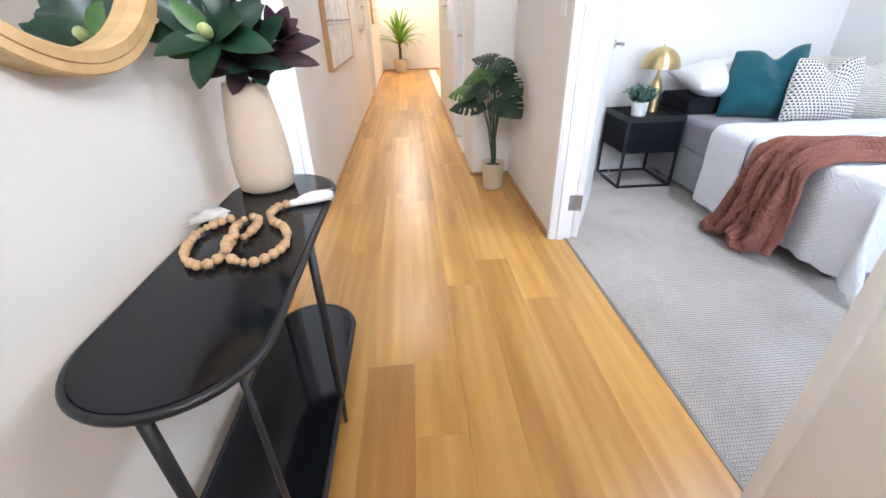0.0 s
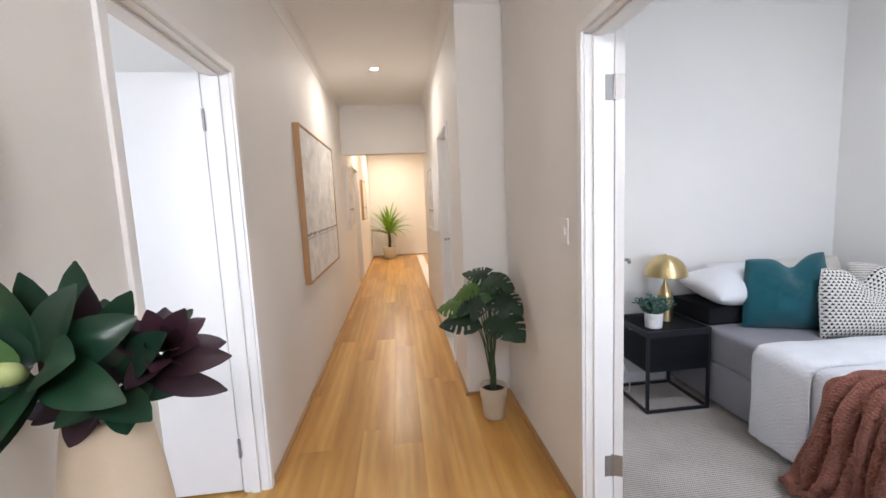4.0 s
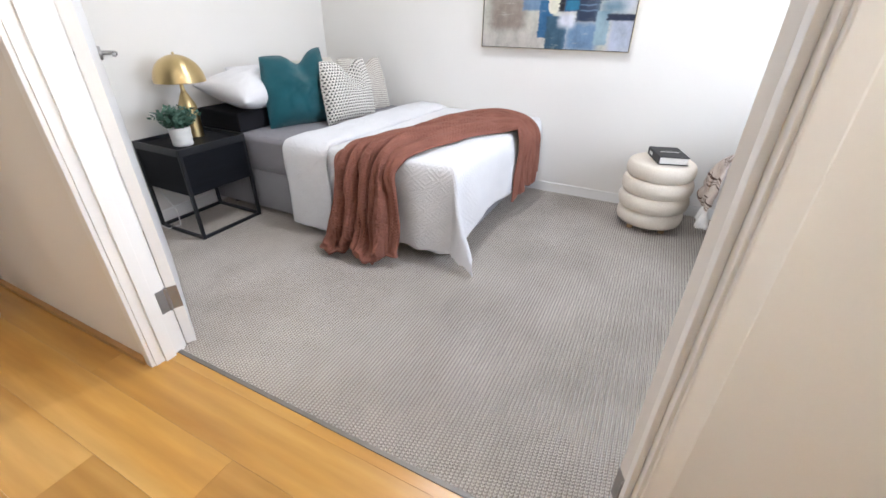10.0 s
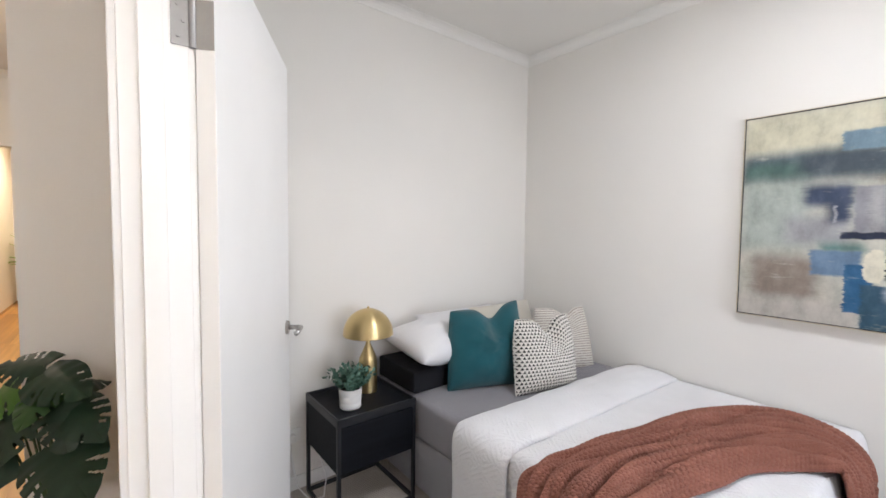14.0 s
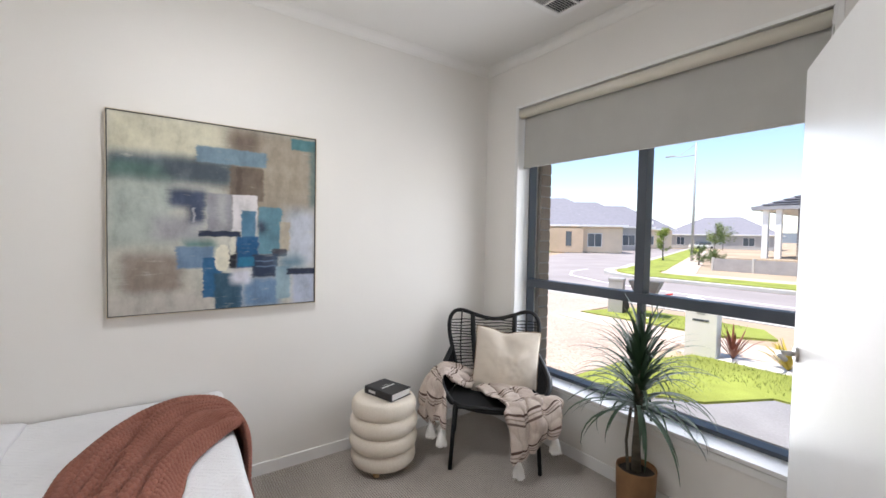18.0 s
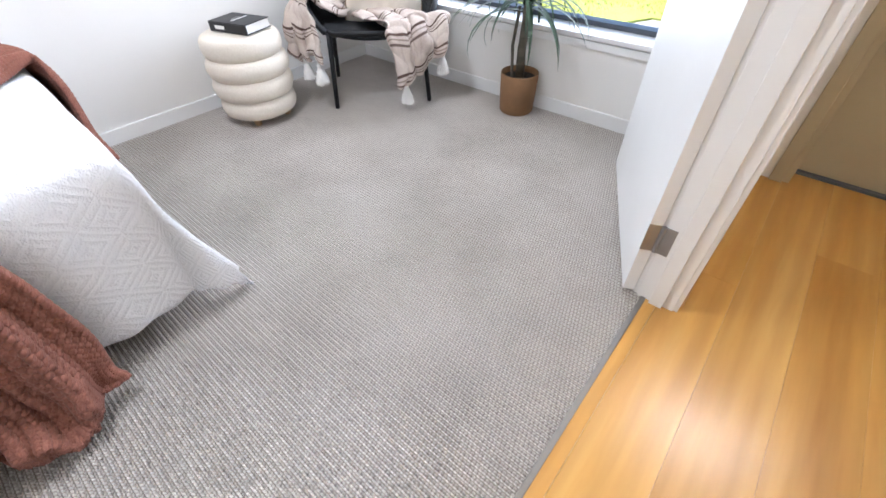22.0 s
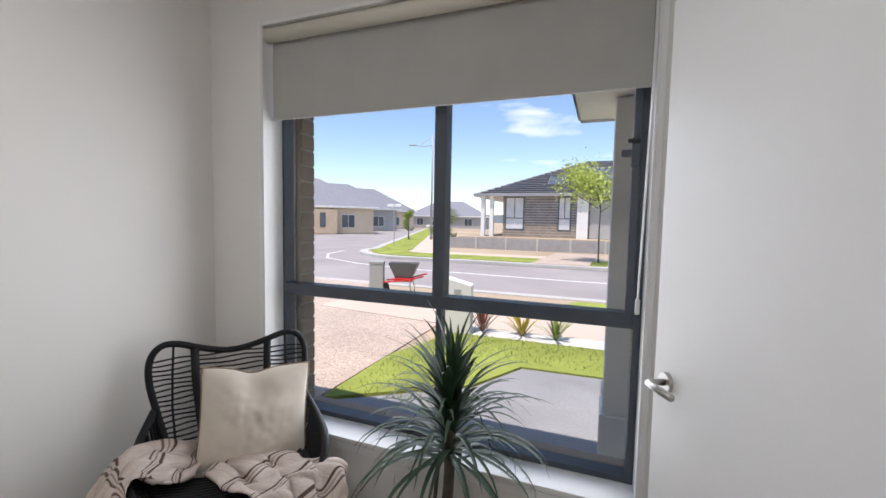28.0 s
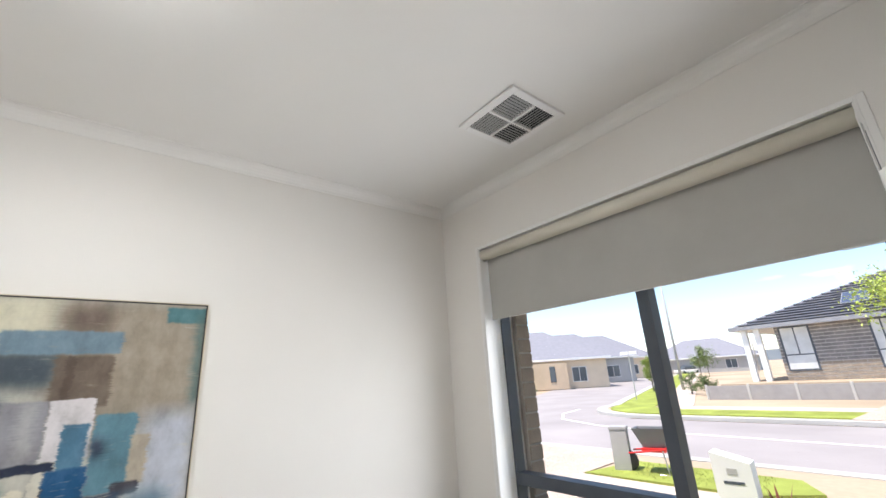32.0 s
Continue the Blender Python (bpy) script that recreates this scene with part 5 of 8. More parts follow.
# ---- painting ----
def srgb(r, g, b):
    return tuple((c / 255 / 12.92 if c / 255 <= 0.04045 else ((c / 255 + 0.055) / 1.055) ** 2.4) for c in (r, g, b))


art = empty("abstract_painting", "square abstract canvas in teal, blue, taupe and cream", "painting", at=pose(3.848, 2.525, 1.990, 0, 0, 0))
S = 0.995


DABS = []


def dab(u0, v0, u1, v1, soft_edge, col, oval=False):
    DABS.append((u0, v0, u1, v1, soft_edge * (2.4 if soft_edge >= 0.01 else 1.0), tuple(0.80 * k for k in col), oval))


dab(0, 0, 0.53, 0.20, 0.02, srgb(216, 211, 186))
dab(0.50, 0, 1, 0.50, 0.03, srgb(152, 139, 122))
dab(0.69, 0.05, 0.95, 0.46, 0.02, srgb(170, 158, 141))
dab(0.54, 0.02, 0.67, 0.13, 0.02, srgb(116, 99, 86))
dab(0.85, 0.02, 1, 0.085, 0.006, srgb(82, 130, 136))
dab(0.965, 0.06, 1, 0.42, 0.012, srgb(98, 128, 126))
dab(0, 0.195, 0.54, 0.33, 0.016, srgb(84, 100, 108))
dab(0.01, 0.24, 0.26, 0.335, 0.012, srgb(86, 116, 110))
dab(0.22, 0.21, 0.52, 0.30, 0.02, srgb(74, 86, 96))
dab(0.37, 0.125, 0.715, 0.21, 0.006, srgb(118, 144, 160))
dab(0.53, 0.215, 0.70, 0.40, 0.008, srgb(116, 101, 88))
dab(0.56, 0.215, 0.585, 0.39, 0.004, srgb(100, 86, 76))
dab(0, 0.33, 0.27, 0.66, 0.022, srgb(182, 191, 183))
dab(0.18, 0.50, 0.41, 0.63, 0.016, srgb(170, 170, 173))
dab(0.25, 0.355, 0.42, 0.455, 0.012, srgb(66, 80, 106))
dab(0.335, 0.42, 0.41, 0.53, 0.010, srgb(60, 74, 100))
dab(0.352, 0.45, 0.363, 0.53, 0.004, srgb(170, 172, 178))
dab(0.42, 0.37, 0.54, 0.585, 0.006, srgb(152, 152, 158))
dab(0.475, 0.375, 0.505, 0.57, 0.014, srgb(196, 194, 194))
dab(0.82, 0.44, 1, 0.78, 0.022, srgb(198, 203, 214))
dab(0.675, 0.43, 0.80, 0.70, 0.005, srgb(102, 146, 162))
dab(0.542, 0.37, 0.668, 0.57, 0.003, srgb(232, 227, 228))
dab(0.585, 0.455, 0.66, 0.61, 0.004, srgb(82, 130, 158))
dab(0.38, 0.572, 0.58, 0.602, 0.004, srgb(40, 50, 74))
dab(0.665, 0.51, 0.715, 0.58, 0.012, srgb(48, 60, 82))
dab(0.56, 0.60, 0.675, 0.775, 0.006, srgb(22, 88, 134))
dab(0.79, 0.51, 0.845, 0.68, 0.006, srgb(194, 182, 163))
dab(0.75, 0.67, 0.83, 0.715, 0.006, srgb(70, 62, 70))
dab(0.05, 0.69, 0.31, 0.91, 0.020, srgb(154, 141, 130))
dab(0, 0.89, 0.45, 1, 0.016, srgb(198, 192, 184))
dab(0.31, 0.62, 0.46, 0.665, 0.012, srgb(102, 140, 134))
dab(0.28, 0.655, 0.45, 0.77, 0.008, srgb(114, 141, 170))
dab(0.40, 0.715, 0.49, 0.93, 0.004, srgb(44, 100, 142))
dab(0.455, 0.80, 0.59, 1, 0.005, srgb(54, 90, 112))
dab(0.59, 0.83, 0.79, 1, 0.012, srgb(118, 148, 180))
dab(0.64, 0.70, 0.78, 0.83, 0.008, srgb(44, 58, 84))
dab(0.66, 0.735, 0.76, 0.742, 0.003, srgb(96, 120, 146))
dab(0.66, 0.765, 0.77, 0.772, 0.003, srgb(96, 120, 146))
dab(0.77, 0.77, 0.85, 0.96, 0.006, srgb(152, 178, 190))
dab(0.86, 0.81, 1, 1, 0.010, srgb(186, 194, 212))
dab(0.78, 0.71, 0.93, 0.785, 0.020, srgb(106, 138, 154))
dab(0.83, 0.785, 1, 0.822, 0.006, srgb(42, 52, 76))
dab(0.528, 0.65, 0.562, 0.775, 0.006, srgb(34, 34, 44))
dab(0.57, 0.715, 0.65, 0.765, 0.006, srgb(42, 126, 162))
dab(0.528, 0.60, 0.558, 0.70, 0.02, srgb(226, 222, 206), True)
dab(0.535, 0.785, 0.635, 0.862, 0.010, srgb(220, 220, 230))
dab(0.458, 0.645, 0.528, 0.79, 0.02, srgb(236, 230, 209), True)


def painted(near):
    """Soft-edged dabs of paint laid over one another, for the part of the canvas that they touch."""
    m, n, l, b = shader("abstract_paint", (0.5, 0.5, 0.45), 0.5, 0, 0.4)
    sx = n.new("ShaderNodeSeparateXYZ")
    l.new(coords(n, l), sx.inputs[0])
    sweep_u, sweep_v = coords(n, l, (1, 1.0, 5.0)), coords(n, l, (1, 5.0, 1.0))
    du = maths(n, l, "MULTIPLY", maths(n, l, "SUBTRACT", noise_tex(n, l, sweep_u, 5, 5, 0.6), 0.5), 0.034)
    dv = maths(n, l, "MULTIPLY", maths(n, l, "SUBTRACT", noise_tex(n, l, sweep_v, 5, 5, 0.6), 0.5), 0.020)
    u, v = maths(n, l, "ADD", maths(n, l, "DIVIDE", sx.outputs[1], -S), du), maths(n, l, "ADD", maths(n, l, "DIVIDE", sx.outputs[2], -S), dv)
    # bristle marks fray the ends of each stroke
    bristle = maths(n, l, "MULTIPLY", maths(n, l, "SUBTRACT", noise_tex(n, l, coords(n, l, (1, 1.0, 22.0)), 9, 5, 0.75), 0.5), 0.050)
    u = maths(n, l, "ADD", u, bristle)
    drag = noise_tex(n, l, sweep_u, 9, 4, 0.6)
    body = noise_tex(n, l, coords(n, l, (1, 1.6, 1.1)), 7, 5, 0.65)

    def edge(x, a, c):
        k = n.new("ShaderNodeMapRange")
        k.interpolation_type = "SMOOTHSTEP"
        l.new(x, k.inputs[0])
        k.inputs[1].default_value, k.inputs[2].default_value = a, c
        return k.outputs[0]

    thin = edge(drag, 0.12, 0.42)
    c = ramp(n, l, body, [(0.35, srgb(170, 168, 158)), (0.65, srgb(200, 198, 186))])
    for u0, v0, u1, v1, e, col, oval in near:
        if oval:
            au, av = (maths(n, l, "POWER", maths(n, l, "ABSOLUTE", maths(n, l, "DIVIDE", maths(n, l, "SUBTRACT", q, (p0 + p1) / 2), (p1 - p0) / 2)), 2.6) for q, p0, p1 in ((u, u0, u1), (v, v0, v1)))
            mask = edge(maths(n, l, "ADD", au, av), 1.15, 0.85)
        else:
            mask = maths(n, l, "MULTIPLY", maths(n, l, "MULTIPLY", edge(u, u0 - e, u0 + e), edge(u, u1 + e, u1 - e)), maths(n, l, "MULTIPLY", edge(v, v0 - e, v0 + e), edge(v, v1 + e, v1 - e)))
        tone = ramp(n, l, body, [(0.30, tuple(k * 0.74 for k in col)), (0.5, col), (0.72, tuple(min(1, k * 1.15 + 0.03) for k in col))])
        c = mixed(n, l, maths(n, l, "MULTIPLY", mask, thin), c, tone)
    l.new(c, b.inputs["Base Color"])
    bumped(n, l, b, noise_tex(n, l, sweep_u, 70, 5, 0.65), 0.35, 0.0015)
    return m


TILES = 5
cells = [(i, j) for i in range(TILES) for j in range(TILES)]
bm = bmesh.new()
W = (S - 0.016) / TILES
cut = [-0.008 - W * k for k in range(TILES + 1)]
face = [[bm.verts.new((0.004, y, z)) for z in cut] for y in cut]
for i, j in cells:
    bm.faces.new((face[i][j], face[i + 1][j], face[i + 1][j + 1], face[i][j + 1]))
rim = [face[k][0] for k in range(TILES)] + [face[TILES][k] for k in range(TILES)] + [face[k][TILES] for k in range(TILES, 0, -1)] + [face[0][k] for k in range(TILES, 0, -1)]
deep = [bm.verts.new((0.034, v.co.y, v.co.z)) for v in rim]
for k in range(len(rim)):
    bm.faces.new((rim[k - 1], rim[k], deep[k], deep[k - 1]))
bm.faces.new(deep)
looks = []
for i, j in cells:
    a0, b0, r = i / TILES, j / TILES, 1 / TILES
    looks.append(painted([d for d in DABS if d[0] < a0 + r + 0.07 and d[2] > a0 - 0.07 and d[1] < b0 + r + 0.07 and d[3] > b0 - 0.07]))
canvas = part("canvas", bm, looks[0], art, "abstract brushwork in teal, blue, taupe and cream")
for m in looks[1:]:
    canvas.data.materials.append(m)
for p in canvas.data.polygons:
    p.material_index = max(0, min(TILES - 1, int((-p.center.y - 0.008) / W))) * TILES + max(0, min(TILES - 1, int((-p.center.z - 0.008) / W)))
CHAMP = surface("champagne_frame", (0.60, 0.53, 0.40), 0.45, vary=0.06, big=5, fine=120, bump=0.05, depth=0.0004)
for x0, x1, o, w, mat, name, label in ((-0.002, 0.035, 0.0, 0.0035, CHAMP, "frame", "pale champagne tray frame"), (0.001, 0.030, 0.0035, 0.0045, BLACKM, "shadow_gap", "thin black line round the canvas")):
    lo, hi = -S + o, -o
    for r in ((lo, lo + w, lo, hi), (hi - w, hi, lo, hi), (lo + w, hi - w, hi - w, hi), (lo + w, hi - w, lo, lo + w)):
        part(name, boxes((x0, x1, *r)), mat, art, label)

# ---- bouclé stool and book ----
st = empty("ottoman", "cream boucle ottoman in four stacked rolls on timber feet", "ottoman", at=pose(3.585, 1.185, 0))
bm = bmesh.new()
prof = [(0.001, 0.035), (0.15, 0.035)]
for k, rr in enumerate((0.196, 0.206, 0.205, 0.196)):
    z0 = 0.04 + 0.0985 * k
    for a in range(-80, 81, 16):
        prof.append((rr - 0.027 + 0.027 * math.cos(radians(a)), z0 + 0.049 + 0.049 * math.sin(radians(a))))
prof += [(0.14, 0.438), (0.07, 0.442), (0.001, 0.443)]
lathe(bm, prof, 56)
for v in bm.verts:
    f = 1 + 0.012 * rnd(v.co.x * 9, v.co.y * 9, v.co.z * 9)
    v.co.x, v.co.y = v.co.x * f, v.co.y * f
part("body", bm, BOUCLE, st, smooth=True)
for k in range(4):
    a = radians(45 + 90 * k)
    bm = bmesh.new()
    tube(bm, [(0.13 * math.cos(a), 0.13 * math.sin(a), 0.0), (0.13 * math.cos(a), 0.13 * math.sin(a), 0.045)], 0.022, 16, radii=[0.018, 0.024])
    part("foot", bm, BEAD, st, "pale timber foot")
bk = empty("book", "thick black hardback book with a plain white title bar", "book", at=pose(3.572, 1.168, 0.444, 0, 0, 17) @ Matrix.Diagonal((1.07, 1.07, 1.15, 1)))
part("cover", boxes((-0.108, 0.108, -0.077, 0.077, 0.036, 0.0395), bevel=0.001), COVER, bk)
part("back_cover", boxes((-0.108, 0.108, -0.077, 0.077, 0.0, 0.0035), bevel=0.001), COVER, bk)
part("spine", boxes((-0.108, 0.108, 0.073, 0.078, 0.0035, 0.036)), COVER, bk)
part("pages", boxes((-0.103, 0.103, -0.072, 0.073, 0.0035, 0.036)), PAPER, bk, "white page block")
for y0, y1 in ((-0.052, -0.024), (-0.020, 0.014), (0.018, 0.046)):
    part("title_bar", boxes((-0.006, 0.006, y0, y1, 0.0396, 0.0399)), PRINT, bk, "plain white title bar")
part("title_bar", boxes((0.020, 0.0225, -0.030, 0.024, 0.0396, 0.0399)), PRINT, bk)
part("title_bar", boxes((0.02, 0.075, 0.0781, 0.0784, 0.012, 0.026)), PRINT, bk)

# ---- rattan chair ----
CH = pose(3.14, 0.667, 0, 0, 0, -130.2)
chair = empty("rattan_chair", "black rattan butterfly-back armchair in the corner", "armchair", at=CH)
OUT = [(-0.235, 0.44, 0.36), (-0.262, 0.485, 0.47), (-0.298, 0.53, 0.60), (-0.325, 0.56, 0.72), (-0.322, 0.578, 0.81), (-0.285, 0.588, 0.862), (-0.225, 0.595, 0.868), (-0.14, 0.605, 0.838), (-0.06, 0.61, 0.815), (0, 0.612, 0.808)]
OUT = OUT + [(-x, y, z) for x, y, z in OUT[-2::-1]]
fine_out = [along(OUT, k / 70) for k in range(71)]
bm = bmesh.new()
tube(bm, fine_out, 0.0145, 12)
part("back_frame", bm, RATTAN, chair, "thick wrapped back hoop", smooth=True)
for x in (-0.150, 0.150):
    bm = bmesh.new()
    tube(bm, [(x * 0.75, 0.46, 0.36), (x * 0.9, 0.535, 0.55), (x, 0.575, 0.70), (x * 1.03, 0.60, 0.838)], 0.018, 10)
    part("back_upright", bm, RATTAN, chair, smooth=True)
for x in (-0.235, 0.235):
    bm = bmesh.new()
    tube(bm, [(x * 0.93, 0.45, 0.37), (x * 1.02, 0.53, 0.60), (x * 1.02, 0.58, 0.76), (x * 1.0, 0.594, 0.866)], 0.005, 6)
    part("back_cane", bm, RATTAN, chair)


def half_width(z):
    best = 0.235
    for a, b in zip(fine_out[:28], fine_out[1:29]):
        if (a.z - z) * (b.z - z) <= 0 and abs(b.z - a.z) > 1e-5:
            return -(a.x + (b.x - a.x) * (z - a.z) / (b.z - a.z))
    return best


for k in range(21):
    z = 0.385 + 0.0205 * k
    hw, y0 = half_width(z), 0.44 + (z - 0.36) * 0.35
    bm = bmesh.new()
    tube(bm, [(hw * s, y0 - 0.004 + 0.030 * (1 - s * s) + 0.01 * (z > 0.6), z + 0.004 * math.sin(9 * s + k)) for s in [i / 6 - 1 for i in range(13)]], 0.0042, 6)
    part("back_spindle", bm, RATTAN, chair)
bm = bmesh.new()
tube(bm, [(-0.235, 0.44, 0.36), (-0.285, 0.30, 0.375), (-0.275, 0.10, 0.385), (-0.22, 0.0, 0.39), (0, -0.025, 0.39), (0.22, 0.0, 0.39), (0.275, 0.10, 0.385), (0.285, 0.30, 0.375), (0.235, 0.44, 0.36)], 0.014, 10)
part("seat_rail", bm, RATTAN, chair, smooth=True)
for k in range(24):
    y = 0.0 + 0.0185 * k
    hw = 0.225 + 0.05 * math.sin(min(1, k / 10) * 1.57) - 0.04 * max(0, (k - 15) / 9)
    bm = bmesh.new()
    tube(bm, [(hw * s, y, 0.392 - 0.035 * (1 - s * s)) for s in [i / 4 - 1 for i in range(9)]], 0.0082, 6)
    part("seat_cane", bm, RATTAN, chair)
for s in (-1, 1):
    top = [(s * 0.305, 0.535, 0.60), (s * 0.335, 0.44, 0.545), (s * 0.350, 0.33, 0.515), (s * 0.350, 0.22, 0.500), (s * 0.335, 0.13, 0.475), (s * 0.30, 0.075, 0.425), (s * 0.265, 0.05, 0.388)]
    bm = bmesh.new()
    tube(bm, [along(top, k / 30) for k in range(31)], 0.016, 10)
    part("arm_rail", bm, RATTAN, chair, smooth=True)
    low = [(s * 0.245, 0.46, 0.37), (s * 0.278, 0.38, 0.372), (s * 0.286, 0.28, 0.376), (s * 0.286, 0.20, 0.38), (s * 0.278, 0.12, 0.384), (s * 0.268, 0.08, 0.386), (s * 0.260, 0.045, 0.387)]
    for k in range(25):
        bm = bmesh.new()
        a, b = along(top, k / 24), along(low, k / 24)
        tube(bm, [a, a.lerp(b, 0.5) + Vector((s * 0.012, 0, 0)), b], 0.0075, 6)
        part("arm_cane", bm, RATTAN, chair)
    for y0, z0, y1 in ((0.03, 0.39, 0.0), (0.43, 0.37, 0.50)):
        bm = bmesh.new()
        tube(bm, [(s * 0.245, y0, z0), (s * 0.258, (y0 + y1) / 2, z0 / 2), (s * 0.27, y1, 0.0)], 0.013, 12, radii=[0.015, 0.013, 0.012])
        part("leg", bm, RATTAN, chair, smooth=True)

chair_cushion = cushion("chair_cushion", 0.455, 0.46, 0.16, LINEN, CH @ pose(0.082, 0.378, 0.556, -14, 5, 0), "cream linen cushion with a frayed tan edge on the chair", 0.022, 23, 0.065, piping=False, mid=-0.1)
part("frayed_edge", seam(0.455, 0.46, 0.065, 0.022, 0.0042, mid=-0.1), surface("frayed_linen", (0.30, 0.22, 0.15), 0.95, vary=0.3, big=40, fine=300, bump=0.8, depth=0.003), chair_cushion, "frayed tan edge")

# striped throw over the chair
ct = empty("chair_throw", "cream striped throw with white tassels over the chair", "throw blanket", at=CH)


def strip_cloth(path, wide, half, amp, seed, length, phase):
    def place(u, v):
        c, w, hw = along(path, u), along(wide, u).normalized(), along(half, u)
        t = (along(path, min(1, u + 0.03)) - along(path, max(0, u - 0.03))).normalized()
        up = w.cross(t).normalized()
        if up.z < -0.15 or (abs(up.z) <= 0.15 and up.y > 0):
            up = -up
        s = (v - 0.5) * 2
        ph = s * 4.6 + seed + 1.8 * math.sin(u * 4 + seed) + 1.2 * rnd(s * 1.8 + seed, u * 5, 1.0)
        wave = 1.5 * abs(math.cos(ph)) ** 0.6 + 0.7 * abs(math.sin(s * 8 - u * 9 + seed + 2 * rnd(s * 2, u * 7, seed))) + 1.3 * rnd(s * 2.2 + seed, u * 7, seed) + 0.5 * rnd(s * 6, u * 15, seed)
        p = c + w * (s * hw + 0.018 * math.sin(2 * ph)) + up * amp * max(0.0, wave) * (0.55 + 0.45 * smooth_step(0.4, 0.7, u))
        p += t * (0.05 * rnd(s * 2.5, u * 3 + seed, seed))
        return p
    bm = bmesh.new()
    uv_grid(bm, 90, 60, lambda u, v: place(u, v), length, 0.5)
    lay = bm.loops.layers.uv.verify()
    for f in bm.faces:
        for lp in f.loops:
            lp[lay].uv.x += phase
    return bm


bm = strip_cloth([(-0.10, 0.40, 0.405), (-0.17, 0.33, 0.43), (-0.24, 0.27, 0.485), (-0.325, 0.22, 0.530), (-0.368, 0.16, 0.49), (-0.378, 0.11, 0.41), (-0.376, 0.085, 0.33), (-0.372, 0.07, 0.265)], [(0.4, 1, 0), (0.3, 1, 0), (0.2, 1, 0.1), (-0.1, 1, 0), (-0.4, 0.9, 0), (-0.65, 0.76, 0), (-0.72, 0.7, 0), (-0.72, 0.7, 0)], [0.12, 0.12, 0.12, 0.12, 0.12, 0.12, 0.12, 0.115], 0.018, 1.3, 0.85, 0.0)
thicken(part("left_fall", bm, THROWCLOTH, ct, smooth=True), 0.005)
bm = strip_cloth([(-0.02, 0.34, 0.398), (0.05, 0.25, 0.400), (0.11, 0.16, 0.402), (0.17, 0.07, 0.408), (0.205, -0.01, 0.408), (0.225, -0.060, 0.37), (0.225, -0.080, 0.30), (0.210, -0.090, 0.23)], [(1, 0.75, 0), (1, 0.75, 0), (1, 0.6, 0), (1, 0.5, 0), (1, 0.40, 0.05), (1, 0.35, 0.25), (1, 0.32, 0.45), (1, 0.30, 0.60)], [0.12, 0.14, 0.155, 0.165, 0.175, 0.175, 0.165, 0.15], 0.024, 4.7, 0.75, 0.12)
thicken(part("right_fall", bm, THROWCLOTH, ct, smooth=True), 0.005)


def tassel(parent, x, y, z, h=0.10, r=0.036):
    bm = bmesh.new()
    rr = random.Random(int((x + 3) * 1000))
    lathe(bm, [(0.001, 0.012), (0.010, 0.010), (0.012, 0.0), (0.010, -0.008), (r * 0.55, -h * 0.30), (r * 0.82, -h * 0.62), (r * 0.86, -h * 0.84), (r * 0.6, -h * 0.93), (0.002, -h * 0.95)], 16)
    for k in range(110):
        a, q = rr.uniform(0, 6.28), rr.uniform(0.7, 1.0)
        c, s = math.cos(a), math.sin(a)
        tube(bm, [(0.005 * c, 0.005 * s, -0.004), (r * 0.8 * q * c, r * 0.8 * q * s, -h * 0.55), (r * q * c, r * q * s, -h * rr.uniform(0.85, 1.0))], 0.0022, 4)
    bmesh.ops.translate(bm, vec=(x, y, z), verts=bm.verts[:])
    return part("tassel", bm, TASSEL, parent, "white cotton tassel")


for p in ((-0.325, 0.005, 0.238), (-0.40, 0.10, 0.238), (-0.36, 0.40, 0.10), (0.13, -0.125, 0.148), (0.345, -0.055, 0.268)):
    tassel(ct, *p)

# ---- strap-leaved plant by the window ----
def strap_leaf(bm, base, a, up, ln, wide, droop, seg=7, ymin=None):
    d = Vector((math.cos(a), math.sin(a), 0))
    side = Vector((-math.sin(a), math.cos(a), 0))
    rows, p, ang = [], Vector(base), up
    for k in range(seg + 1):
        t = k / seg
        w = wide * min(1, 0.55 + 1.5 * t) * (1 - t ** 2.2) + 0.0006
        q = p.copy()
        if ymin is not None and q.y < ymin:
            q.y = ymin + 0.15 * (q.y - ymin)
        rows.append([bm.verts.new(q - side * w), bm.verts.new(q + Vector((0, 0, -w * 0.35))), bm.verts.new(q + side * w)])
        p = p + (d * math.cos(ang) + Vector((0, 0, math.sin(ang)))) * (ln / seg)
        ang -= droop / seg * (0.5 + 1.2 * t)
    for a_, b_ in zip(rows, rows[1:]):
        bm.faces.new((a_[0], a_[1], b_[1], b_[0]))
        bm.faces.new((a_[1], a_[2], b_[2], b_[1]))


dr = empty("dracaena", "tall strap-leaved dracaena in a tan fibre pot by the window", "potted plant", at=pose(2.495, 0.248, 0))
bm = bmesh.new()
lathe(bm, [(0.001, 0.0), (0.086, 0.0), (0.093, 0.01), (0.098, 0.11), (0.101, 0.205), (0.099, 0.214), (0.094, 0.212), (0.092, 0.18)], 36)
part("pot", bm, BASKET, dr, "tan woven fibre pot", smooth=True)
bm = bmesh.new()
lathe(bm, [(0.001, 0.186), (0.05, 0.19), (0.093, 0.183)], 24)
part("soil", bm, SOIL, dr)
bm = bmesh.new()
tube(bm, [(0.0, 0, 0.19), (0.005, 0, 0.32), (-0.004, 0.004, 0.46), (0.0, 0.0, 0.62), (0, 0, 0.80)], 0.02, 12, radii=[0.026, 0.022, 0.021, 0.022, 0.012])
part("trunk", bm, TRUNK, dr, smooth=True)
bm = bmesh.new()
tube(bm, [(0.03, 0.03, 0.19), (0.05, 0.02, 0.34), (0.04, 0.0, 0.52)], 0.008, 8)
part("side_stem", bm, TRUNK, dr)
